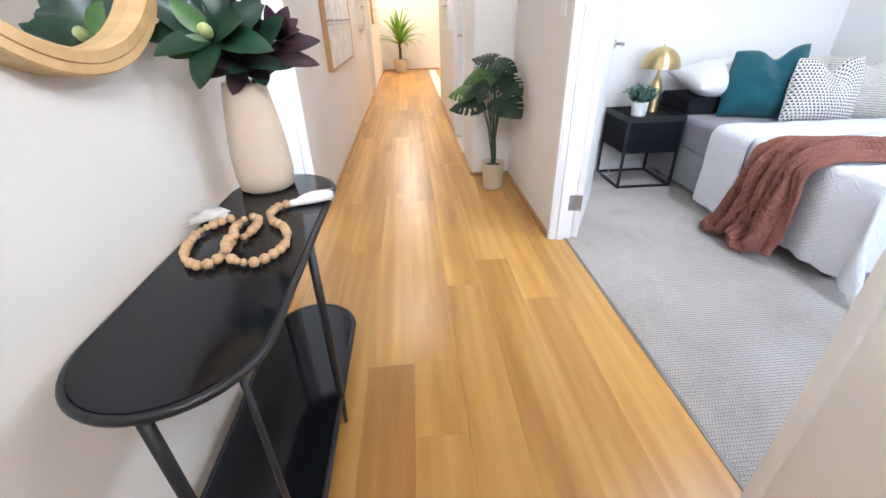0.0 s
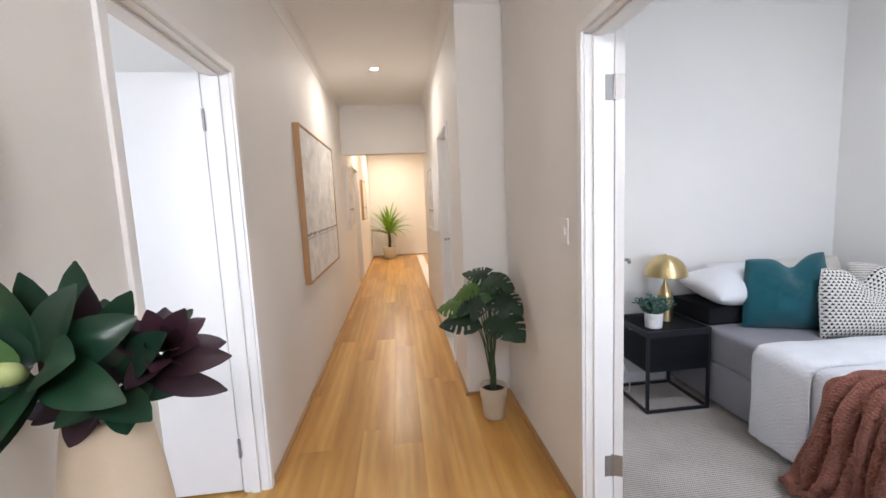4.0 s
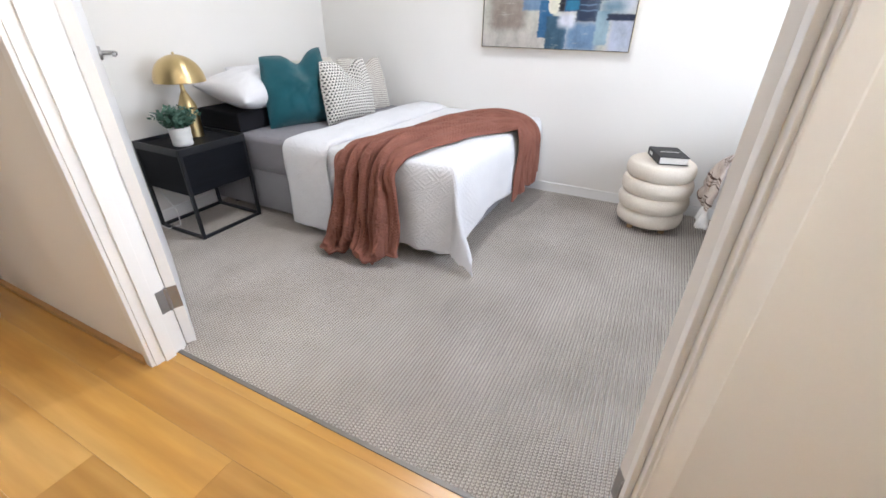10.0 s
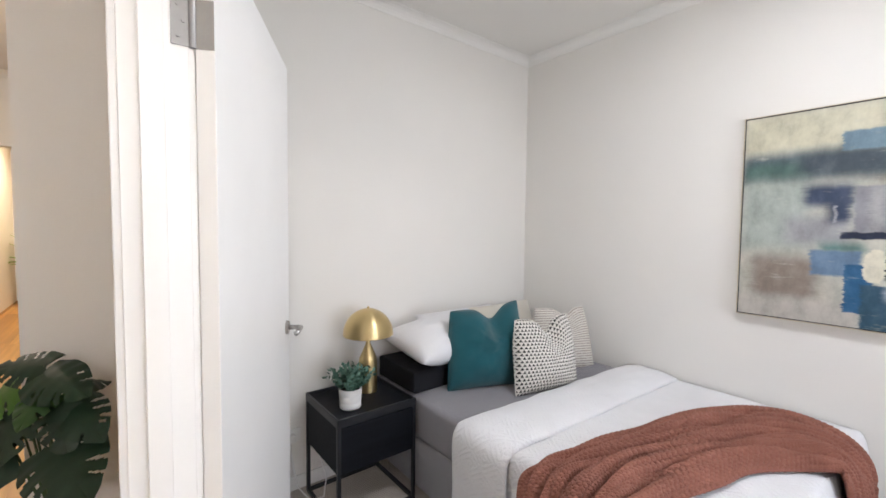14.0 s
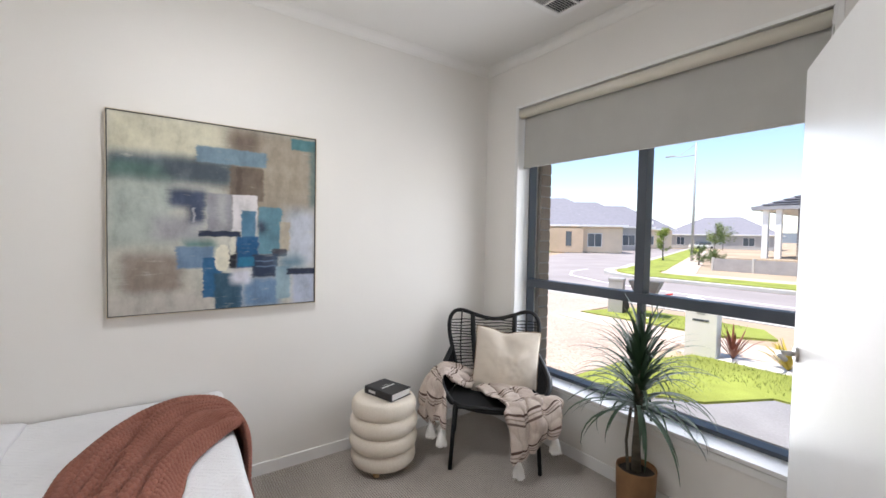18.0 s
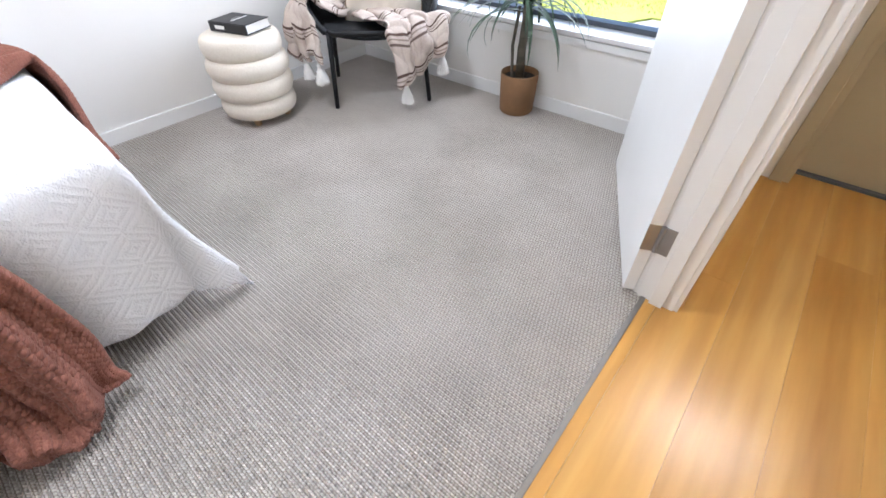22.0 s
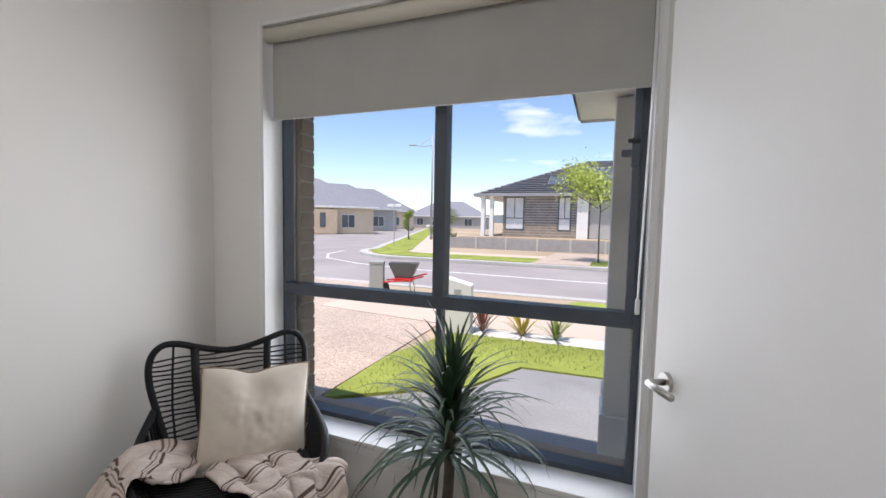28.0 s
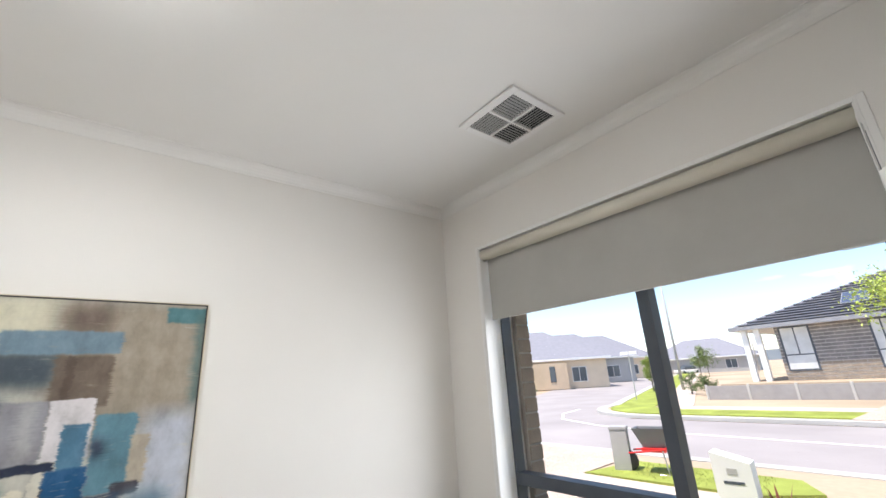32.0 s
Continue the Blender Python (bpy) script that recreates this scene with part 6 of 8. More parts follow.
bm = bmesh.new()
r = random.Random(31)
for k in range(150):
    t = k / 149
    strap_leaf(bm, (r.uniform(-0.014, 0.014), r.uniform(-0.014, 0.014), 0.50 + 0.28 * t + r.uniform(-0.02, 0.02)), k * 2.39996 + r.uniform(-0.3, 0.3), 0.30 + 1.12 * t ** 0.9 + r.uniform(-0.2, 0.2), r.uniform(0.37, 0.50) * (1 - 0.22 * t), r.uniform(0.009, 0.0135), r.uniform(1.4, 2.3) * (1.15 - 0.72 * t), seg=9, ymin=-0.10)
for a, ln in ((2.6, 0.40), (0.5, 0.42), (1.2, 0.38), (4.0, 0.34), (3.1, 0.40), (0.1, 0.40)):
    strap_leaf(bm, (0.0, 0.0, 0.55), a, 0.05, ln, 0.0105, 1.3, seg=9, ymin=-0.10)
part("leaves", bm, DRAC, dr, smooth=True)

def brushed(name, c):
    """Oil or acrylic laid on with a broad brush: soft tonal drifts, fine bristle marks."""
    m, n, l, b = shader(name, c, 0.5, 0, 0.4)
    v = coords(n, l, (1, 1.0, 1.0), "Object")
    streak = coords(n, l, (1, 1.0, 5.0), "Object")
    n1, n2, n3 = noise_tex(n, l, v, 7, 4, 0.6), noise_tex(n, l, streak, 18, 5, 0.65), noise_tex(n, l, streak, 90, 4, 0.6)
    a = ramp(n, l, n1, [(0.28, tuple(k * 0.80 for k in c)), (0.5, c), (0.74, tuple(min(1, k * 1.14 + 0.03) for k in c))])
    f = ramp(n, l, n2, [(0.30, (0.86, 0.87, 0.88)), (0.62, (1, 1, 1))])
    a = mixed(n, l, 1.0, a, f, "MULTIPLY")
    # thin taupe and sea-green glazes wiped over the whole canvas
    wash = coords(n, l, (1, 1.3, 2.2), "Object")
    g1 = ramp(n, l, noise_tex(n, l, wash, 4.5, 6, 0.7), [(0.48, (0, 0, 0)), (0.68, (0.28, 0.28, 0.28))])
    a = mixed(n, l, g1, a, (0.30, 0.27, 0.23))
    g2 = ramp(n, l, noise_tex(n, l, coords(n, l, (1, 2.4, 1.1), "Object"), 6.0, 6, 0.7), [(0.54, (0, 0, 0)), (0.70, (0.25, 0.25, 0.25))])
    a = mixed(n, l, g2, a, (0.50, 0.55, 0.54))
    l.new(a, b.inputs["Base Color"])
    bumped(n, l, b, n3, 0.3, 0.0012)
    return m


# ---- hall things ----
def capsule(bm, cx, y0, y1, r, z0, z1, n=16, bev=0.004):
    pts = [(cx + r * math.cos(a), y1 - r + r * math.sin(a)) for a in [math.pi * k / n for k in range(n + 1)]] + [(cx + r * math.cos(a), y0 + r + r * math.sin(a)) for a in [math.pi + math.pi * k / n for k in range(n + 1)]]
    rings = []
    for z, s in ((z0, 0.985), (z0 + bev, 1), (z1 - bev, 1), (z1, 0.985)):
        rings.append([bm.verts.new((cx + (x - cx) * s, (y0 + y1) / 2 + (y - (y0 + y1) / 2) * (1 - (1 - s) * r / (y1 - y0) * 2), z)) for x, y in pts])
    for a, b in zip(rings, rings[1:]):
        for k in range(len(pts)):
            j = (k + 1) % len(pts)
            bm.faces.new((a[k], a[j], b[j], b[k]))
    bm.faces.new(rings[0][::-1])
    bm.faces.new(rings[-1])


CX, CY0, CY1, CR = 0.080, 1.048, 2.10, 0.162
con = empty("console_table", "black oval console table with gloss top and lower shelf", "console table", at=pose(0, 0, 0))
bm = bmesh.new()
capsule(bm, CX, CY0, CY1, CR, 0.700, 0.716)
part("top", bm, GLASSBLACK, con, "black gloss oval top")
bm = bmesh.new()
capsule(bm, CX, CY0 + 0.02, CY1 - 0.02, CR - 0.006, 0.118, 0.130)
part("shelf", bm, GLASSBLACK, con, "black gloss lower shelf")
def rim_line(y0, y1, r, z):
    n = 24
    p = [(CX + r * math.cos(a), y1 - r + r * math.sin(a), z) for a in [math.pi * k / n for k in range(n + 1)]] + [(CX + r * math.cos(a), y0 + r + r * math.sin(a), z) for a in [math.pi + math.pi * k / n for k in range(n + 1)]]
    return p + [p[0]]
for y0, y1, r, z in ((CY0, CY1, CR, 0.706), (CY0 + 0.02, CY1 - 0.02, CR - 0.006, 0.124)):
    bm = bmesh.new()
    tube(bm, rim_line(y0 - 0.004, y1 + 0.004, r + 0.004, z), 0.009, 8, cap=False)
    part("rim", bm, BLACKM, con, smooth=True)
for x, y, r in ((0.09, 1.060, 0.0120), (0.212, 1.135, 0.0068), (0.238, 1.575, 0.0125), (-0.06, 2.04, 0.0100)):
    bm = bmesh.new()
    tube(bm, [(x, y, 0.0), (x, y, 0.09), (x, y, 0.30), (x, y, 0.70)], r, 14, radii=[r * 0.45, r * 0.85, r, r * 0.95])
    part("leg", bm, BLACKM, con, "black rod leg tapering to the floor", smooth=True)

# vase with magnolia stems
vs_ = empty("vase", "tall matt beige ceramic vase on the console", "vase", at=pose(0.022, 1.985, 0.717) @ Matrix.Diagonal((0.96, 0.96, 1, 1)))
bm = bmesh.new()
lathe(bm, [(0.001, 0.0), (0.078, 0.0), (0.090, 0.008), (0.096, 0.05), (0.094, 0.12), (0.086, 0.20), (0.074, 0.28), (0.066, 0.325), (0.064, 0.335), (0.060, 0.333), (0.060, 0.25)], 44)
part("body", bm, POTCREAM, vs_, smooth=True)


def blade(bm, base, d, ln, wide, cup=0.2, bend=0.25, twist=0.0, seg=8, facing=None, xmin=None):
    """An oval leaf from base along d, cupped and bent back."""
    d = Vector(d).normalized()
    side = d.cross(Vector(facing) if facing is not None else Vector((0, 0, 1)))
    if side.length < 0.1:
        side = Vector((1, 0, 0))
    side = (Matrix.Rotation(twist, 3, d) @ side.normalized())
    up = side.cross(d)
    rows = []
    for k in range(seg + 1):
        t = k / seg
        w = wide * math.sin(math.pi * min(0.995, t * 0.985 + 0.012) ** 0.85) ** 0.62 * (1.04 - 0.12 * t)
        c = Vector(base) + d * (ln * t) - up * (bend * ln * t * t)
        ps = [c + side * (w * q) + up * (cup * w * abs(q) ** 1.5) for q in (-1, -0.5, 0, 0.5, 1)]
        for p in ps:
            if xmin is not None and p.x < xmin:
                p.y -= 0.8 * (xmin - p.x)
                p.x = xmin + 0.1 * (p.x - xmin)
        rows.append([bm.verts.new(p) for p in ps])
    for a, b in zip(rows, rows[1:]):
        for k in range(4):
            bm.faces.new((a[k], a[k + 1], b[k + 1], b[k]))


def rosette(bm, c, axis, n, ln, wide, seed, tilt=(0.3, 1.3)):
    r = random.Random(seed)
    axis = Vector(axis).normalized()
    u = axis.orthogonal().normalized()
    v = axis.cross(u)
    for k in range(n):
        a = 2 * math.pi * (k * 0.382) + r.uniform(-0.2, 0.2)
        t = tilt[0] + (tilt[1] - tilt[0]) * k / max(1, n - 1)
        d = axis * math.cos(t) + (u * math.cos(a) + v * math.sin(a)) * math.sin(t)
        blade(bm, Vector(c) + d * 0.012, d, ln * r.uniform(0.8, 1.1), wide * r.uniform(0.85, 1.1), 0.25, r.uniform(0.0, 0.22), r.uniform(-0.3, 0.3), facing=axis, xmin=-0.15)


mg = empty("magnolia_stems", "dark green and plum magnolia foliage in the vase", "foliage", at=pose(0.034, 1.975, 1.066))
bm = bmesh.new()
for q in ((-0.03, -0.06, 0.10), (0.02, -0.02, 0.12), (0.06, 0.03, 0.09), (0.14, 0.05, 0.05)):
    tube(bm, [(0, 0, -0.12), (q[0] * 0.4, q[1] * 0.4, 0.0), q], 0.006, 8)
part("stems", bm, surface("brown_stem", (0.06, 0.03, 0.02), 0.7, bump=0.2), mg)
bm = bmesh.new()
rosette(bm, (-0.015, -0.10, 0.112), (-0.05, -0.85, 0.50), 11, 0.158, 0.040, 3, (0.85, 1.42))
blade(bm, (-0.01, -0.02, 0.10), (0.05, -0.05, 1.0), 0.170, 0.036, 0.2, 0.05, 0.0, facing=(0, -1, 0))
blade(bm, (-0.03, -0.03, 0.10), (-0.30, -0.05, 0.9), 0.165, 0.036, 0.2, 0.05, 0.0, facing=(0, -1, 0.1), xmin=-0.15)
blade(bm, (0.04, -0.05, 0.09), (0.40, -0.2, 0.75), 0.150, 0.036, 0.2, 0.1, 0.0, facing=(0, -1, 0.3))
blade(bm, (0.06, -0.05, 0.07), (0.55, -0.3, 0.45), 0.145, 0.034, 0.2, 0.1, 0.0, facing=(0, -1, 0.5))
blade(bm, (0.04, -0.06, 0.04), (0.75, -0.6, 0.10), 0.140, 0.033, 0.2, 0.2, 0.0, facing=(0, -0.6, 1))
blade(bm, (-0.02, 0.03, 0.08), (-0.25, 0.6, 0.7), 0.14, 0.034, 0.2, 0.1, 0.2)
blade(bm, (0.05, 0.03, 0.07), (0.3, 0.7, 0.5), 0.14, 0.034, 0.2, 0.1, 0.2)
rosette(bm, (0.045, -0.02, 0.035), (0.15, -0.3, 0.6), 9, 0.100, 0.032, 15, (0.8, 1.75))
part("green_leaves", bm, MAGN, mg, smooth=True)
bm = bmesh.new()
blade(bm, (-0.02, -0.135, 0.105), (-0.85, -0.35, -0.30), 0.105, 0.028, 0.2, 0.05, 0.0, facing=(0, -1, 0.4), xmin=-0.15)
blade(bm, (-0.02, -0.130, 0.125), (-0.75, -0.25, 0.85), 0.095, 0.026, 0.2, 0.05, 0.0, facing=(0, -1, 0.2), xmin=-0.15)
part("pale_leaves", bm, MAGPALE, mg, "paler young leaf", smooth=True)
bm = bmesh.new()
rosette(bm, (0.115, -0.02, 0.095), (0.50, -0.50, 0.6), 15, 0.088, 0.022, 7, (0.10, 1.35))
blade(bm, (0.11, -0.03, 0.08), (1.0, -0.25, 0.12), 0.14, 0.026, 0.2, 0.1, 0.0, facing=(0, -1, 0.4))
blade(bm, (0.10, -0.03, 0.06), (0.95, -0.3, -0.15), 0.14, 0.024, 0.2, 0.15, 0.0, facing=(0, -1, 0.4))
rosette(bm, (0.015, -0.03, 0.040), (0.0, -0.7, 0.4), 9, 0.090, 0.030, 12, (0.6, 1.6))
blade(bm, (0.01, -0.02, 0.10), (0.10, -0.15, 1.0), 0.13, 0.028, 0.2, 0.05, 0.0, facing=(0, -1, 0))
part("plum_leaves", bm, PLUM, mg, "plum-coloured petals and leaves", smooth=True)
bm = bmesh.new()
lathe(bm, [(0.001, -0.022), (0.012, -0.016), (0.0170, 0.0), (0.0145, 0.016), (0.005, 0.026), (0.001, 0.027)], 18)
bmesh.ops.transform(bm, matrix=Matrix.Translation((-0.012, -0.152, 0.125)) @ pose(0, 0, 0, 60), verts=bm.verts[:])
part("bud", bm, BUD, mg, "pale green bud", smooth=True)

# bead garland
gl = empty("bead_garland", "string of raw timber beads with white tassels on the console", "bead garland", at=pose(0, 0, 0.717))
LOOP = [(0.00, 1.70), (-0.04, 1.655), (-0.055, 1.60), (-0.045, 1.53), (-0.02, 1.475), (0.03, 1.445), (0.06, 1.49), (0.055, 1.56), (0.035, 1.64), (0.05, 1.70), (0.085, 1.68), (0.085, 1.60), (0.06, 1.53), (0.085, 1.47), (0.14, 1.445), (0.18, 1.48), (0.195, 1.54), (0.17, 1.62), (0.125, 1.67), (0.105, 1.72), (0.115, 1.765), (0.135, 1.785)]
path3 = [Vector((x, y, 0.0)) for x, y in LOOP]
bead = bmesh.new()
bmesh.ops.create_uvsphere(bead, u_segments=14, v_segments=9, radius=0.0125)
bead_mesh = mesh_of("bead", bead, BEAD, True)
small = bmesh.new()
bmesh.ops.create_uvsphere(small, u_segments=12, v_segments=8, radius=0.009)
small_mesh = mesh_of("bead", small, BEAD, True)
placed, last, k = [], None, 0
for i in range(1200):
    p = along(path3, i / 1199)
    gap = 0.0235 if k % 7 not in (3, 4) else 0.0190
    if last is None or (p - last).length >= gap:
        z = 0.0128 + (0.018 if any((p - q).length < 0.017 for q in placed[:-2]) else 0.0)
        o = new("bead", bead_mesh if k % 7 not in (3, 4) else small_mesh)
        o.parent = gl
        o.location = (p.x, p.y, z)
        placed.append(p)
        last, k = p, k + 1


def lying_tassel(x, y, ang, ln, r, frayed=0.0):
    """A cotton tassel on its side: a bound neck, a full brush of yarn, and loose ends where it is frayed."""
    bm = bmesh.new()
    rr = random.Random(int(ang * 10) + 5)
    c, s = math.cos(ang), math.sin(ang)
    n = 10
    prof = [0.40, 0.62, 0.58, 0.80, 0.94, 1.0, 1.02, 1.02, 1.0, 0.94, 0.70]
    rings = tube(bm, [(x + c * ln * k / n, y + s * ln * k / n, 0.004 + r * prof[k] * 0.62) for k in range(n + 1)], r, 22, radii=[r * q for q in prof])
    for ring in rings:
        for i, v in enumerate(ring):
            v.co.z = max(0.002, 0.004 + (v.co.z - 0.004) * 0.72)
            if i % 2:
                v.co.x, v.co.y = v.co.x + s * 0.0012, v.co.y - c * 0.0012
    for k in range(int(60 + 160 * frayed)):
        o, h, f = rr.gauss(0, 0.5) * r, abs(rr.gauss(0, 0.5)) * r, rr.uniform(0.9, 1.08 + 0.25 * frayed)
        b = 0.55 - 0.35 * frayed
        tube(bm, [(x + c * ln * b - s * o * 0.7, y + s * ln * b + c * o * 0.7, 0.004 + r * 0.8 + 0.3 * h), (x + c * ln * f - s * o * (1 + frayed), y + s * ln * f + c * o * (1 + frayed), 0.003 + h * 0.9)], 0.0011, 4)
    part("tassel", bm, TASSEL, gl, "white cotton tassel", smooth=True)


lying_tassel(0.14, 1.79, 0.42, 0.130, 0.0245)
lying_tassel(0.0, 1.70, 2.75, 0.085, 0.023, 1.0)

# round mirror
mi = empty("round_mirror", "round wall mirror in a deep pale timber hoop", "mirror", at=pose(HX0, 1.565, 1.53, 0, 90, 0))
bm = bmesh.new()
lathe(bm, [(0.358, 0.0), (0.358, 0.046), (0.362, 0.052), (0.384, 0.052), (0.3848, 0.047), (0.3862, 0.047), (0.387, 0.052), (0.404, 0.052), (0.408, 0.047), (0.408, 0.0)], 96)
part("hoop", bm, OAK, mi, "pale oak hoop frame", smooth=False)
bm = bmesh.new()
lathe(bm, [(0.001, 0.014), (0.359, 0.014)], 96)
part("glass", bm, MIRROR, mi, "mirror glass")
bm = bmesh.new()
lathe(bm, [(0.001, 0.002), (0.36, 0.002)], 48)
part("back", bm, BLACKM, mi)


# pictures along the hall
def framed(name, x, face, y0, y1, z0, z1, label, kind):
    d = 0.046
    root = empty(name, label, "picture", group="pictures along the hall", at=pose(x, 0, 0))
    xa, xb = (0.0, d) if face > 0 else (-d, 0.0)
    t = 0.016
    for r in ((y0, y0 + t, z0, z1), (y1 - t, y1, z0, z1), (y0 + t, y1 - t, z0, z0 + t), (y0 + t, y1 - t, z1 - t, z1)):
        part("frame", boxes((xa, xb, *r), bevel=0.001), OAKF if kind != "pale" else TRIM, root, "tan timber float frame" if kind != "pale" else "pale timber frame")
    ca, cb = (0.004, d - 0.006) if face > 0 else (-d + 0.006, -0.004)
    part("canvas", boxes((ca, cb, y0 + t + 0.004, y1 - t - 0.004, z0 + t + 0.004, z1 - t - 0.004)), brushed("pale_canvas", srgb(232, 229, 224)), root, "pale canvas")
    xf = cb + 0.0012 if face > 0 else ca - 0.0012
    rr = random.Random(int(y0 * 10))
    h = z1 - z0
    hz = z0 + h * 0.31
    sheets = [(z0 + 0.03, hz, srgb(224, 220, 216), 0.008), (z1 - h * 0.45, z1 - 0.03, srgb(238, 235, 231), 0.010), (hz - 0.006, hz + 0.008, srgb(120, 118, 122), 0.004), (hz - 0.030, hz - 0.022, srgb(172, 170, 172), 0.003)]
    for i, (a, b, col, ragged) in enumerate(sheets):
        bm = bmesh.new()
        n = 40
        ys = [y0 + t + 0.006 + (y1 - y0 - 2 * t - 0.012) * k / n for k in range(n + 1)]
        lo = [bm.verts.new((xf + (0.0002 * i if face > 0 else -0.0002 * i), y, a + rr.gauss(0, ragged))) for y in ys]
        hi = [bm.verts.new((xf + (0.0002 * i if face > 0 else -0.0002 * i), y, b + rr.gauss(0, ragged))) for y in ys]
        for k in range(n):
            bm.faces.new((lo[k], lo[k + 1], hi[k + 1], hi[k]))
        part("paint_band", bm, brushed("paint_band", col), root)
    return root


OAKF = surface("tan_oak_frame", (0.44, 0.25, 0.105), 0.45, vary=0.15, big=4, fine=60, bump=0.12, depth=0.0006, stretch=(10, 1, 1))
framed("hall_picture", HX0, 1, 4.338, 5.86, 0.825, 2.02, "large pale seascape canvas in a tan timber frame", "oak")
framed("hall_picture", HX0, 1, 7.22, 7.85, 1.07, 1.97, "pale canvas in a thin frame past the lintel", "pale")
framed("hall_picture", HX0, 1, 9.6, 10.4, 1.10, 1.90, "small tan-framed picture near the end of the hall", "oak")
framed("hall_picture", RX, -1, 5.72, 6.50, 1.08, 1.80, "pale framed picture facing down the hall", "pale")

# ---- monstera ----
def monstera_leaf(bm, base, d, up, size, seed):
    """A heart-shaped leaf, pointed at the tip, with wedge slits open to the margin and a few holes, from base along d."""
    r = random.Random(seed)
    d, up = Vector(d).normalized(), Vector(up)
    side = d.cross(up).normalized()
    up = side.cross(d)
    n, m = 52, 9
    for s in (-1, 1):
        slits = [(c + r.uniform(-0.03, 0.03), r.uniform(0.38, 0.58), 2.0 if r.random() < 0.65 else r.uniform(0.72, 0.85), r.uniform(0.010, 0.026)) for c in (0.16, 0.31, 0.47, 0.62) if r.random() < 0.85]
        rows = []
        for k in range(n + 1):
            t = k / n
            w = 0.47 * size * (math.sin(math.pi * (0.13 + 0.87 * t) ** 0.80) ** 0.75) * (1.12 - 0.42 * t)
            row = []
            for j in range(m + 1):
                q = j / m
                fore = size * (t * 1.0 - 0.04) + size * q * (0.10 * t - 0.15 * (1 - t) ** 3)
                p = Vector(base) + d * fore + side * (s * w * q) - up * (0.20 * size * t * t + 0.26 * w * q * q - 0.010 * size * math.sin(t * 33 + seed) * q)
                p.x = min(p.x, 0.180)
                row.append(bm.verts.new(p))
            rows.append(row)
        for k in range(n):
            t = (k + 0.5) / n
            for j in range(m):
                q = (j + 0.5) / m
                if any(abs(t - c - 0.10 * q) < w0 * (0.5 + q) and q0 < q < q1 for c, q0, q1, w0 in slits):
                    continue
                bm.faces.new((rows[k][j], rows[k + 1][j], rows[k + 1][j + 1], rows[k][j + 1]))
    bmesh.ops.delete(bm, geom=[v for v in bm.verts if not v.link_faces], context="VERTS")


mo = empty("monstera", "artificial monstera in a small stone-coloured pot", "potted plant", at=pose(1.135, 3.70, 0))
bm = bmesh.new()
lathe(bm, [(0.001, 0.0), (0.066, 0.0), (0.070, 0.008), (0.078, 0.10), (0.080, 0.135), (0.086, 0.14), (0.089, 0.205), (0.087, 0.21), (0.080, 0.208), (0.078, 0.17)], 36)
part("pot", bm, SANDPOT, mo, "sand-coloured pot with a banded rim", smooth=True)
bm = bmesh.new()
lathe(bm, [(0.001, 0.18), (0.079, 0.176)], 24)
part("soil", bm, SOIL, mo)
bm = bmesh.new()
tube(bm, [(0.0, 0.0, 0.16), (0.004, 0.002, 0.30), (0.0, 0.004, 0.43)], 0.018, 12, radii=[0.021, 0.018, 0.013])
part("trunk", bm, STEM, mo, "thick green central stem", smooth=True)


def monstera_frond(across, back, z, da, db, dz, size, seed, mat=None):
    """One leaf on its stalk; across and back are taken along the wall corner that the plant stands in."""
    ax, ay, bx, by = 0.84, -0.54, 0.54, 0.84
    x, y = across * ax + back * bx, across * ay + back * by
    d = (da * ax + db * bx, da * ay + db * by, dz)
    x = min(x, 0.15)
    stalk = bmesh.new()
    tube(stalk, [(0.010 * math.cos(seed), 0.010 * math.sin(seed), 0.19 + 0.006 * seed), (0.30 * x, 0.30 * y, 0.26 + (z - 0.26) * 0.45), (0.72 * x, 0.72 * y, z - 0.07), (x, y, z)], 0.004, 6, radii=[0.0055, 0.0045, 0.0035, 0.003])
    part("stalk", stalk, STEM, mo, smooth=True)
    blade = bmesh.new()
    monstera_leaf(blade, (x, y, z), d, (-0.55 * bx, -0.55 * by, 0.75), size, seed)
    part("leaf", blade, mat or MONST, mo, "lighter green leaf" if mat else "", smooth=True)


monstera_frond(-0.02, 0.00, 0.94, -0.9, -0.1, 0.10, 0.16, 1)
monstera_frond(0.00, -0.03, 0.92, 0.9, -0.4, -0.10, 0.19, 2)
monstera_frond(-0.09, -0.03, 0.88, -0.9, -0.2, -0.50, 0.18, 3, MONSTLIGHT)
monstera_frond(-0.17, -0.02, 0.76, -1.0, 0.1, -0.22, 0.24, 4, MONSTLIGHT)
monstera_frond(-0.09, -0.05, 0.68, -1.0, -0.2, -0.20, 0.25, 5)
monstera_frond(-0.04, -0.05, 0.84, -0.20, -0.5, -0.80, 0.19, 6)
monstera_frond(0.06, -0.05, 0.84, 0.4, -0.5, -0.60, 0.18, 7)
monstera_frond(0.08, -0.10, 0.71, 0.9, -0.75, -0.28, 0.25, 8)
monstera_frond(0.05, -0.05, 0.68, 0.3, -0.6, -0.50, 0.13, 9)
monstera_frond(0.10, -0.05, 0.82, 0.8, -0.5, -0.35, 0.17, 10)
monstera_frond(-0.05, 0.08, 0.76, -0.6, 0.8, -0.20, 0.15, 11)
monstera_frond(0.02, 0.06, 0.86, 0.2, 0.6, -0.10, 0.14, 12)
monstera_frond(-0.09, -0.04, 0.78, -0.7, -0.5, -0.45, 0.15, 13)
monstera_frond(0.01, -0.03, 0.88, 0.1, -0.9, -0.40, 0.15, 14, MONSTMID)

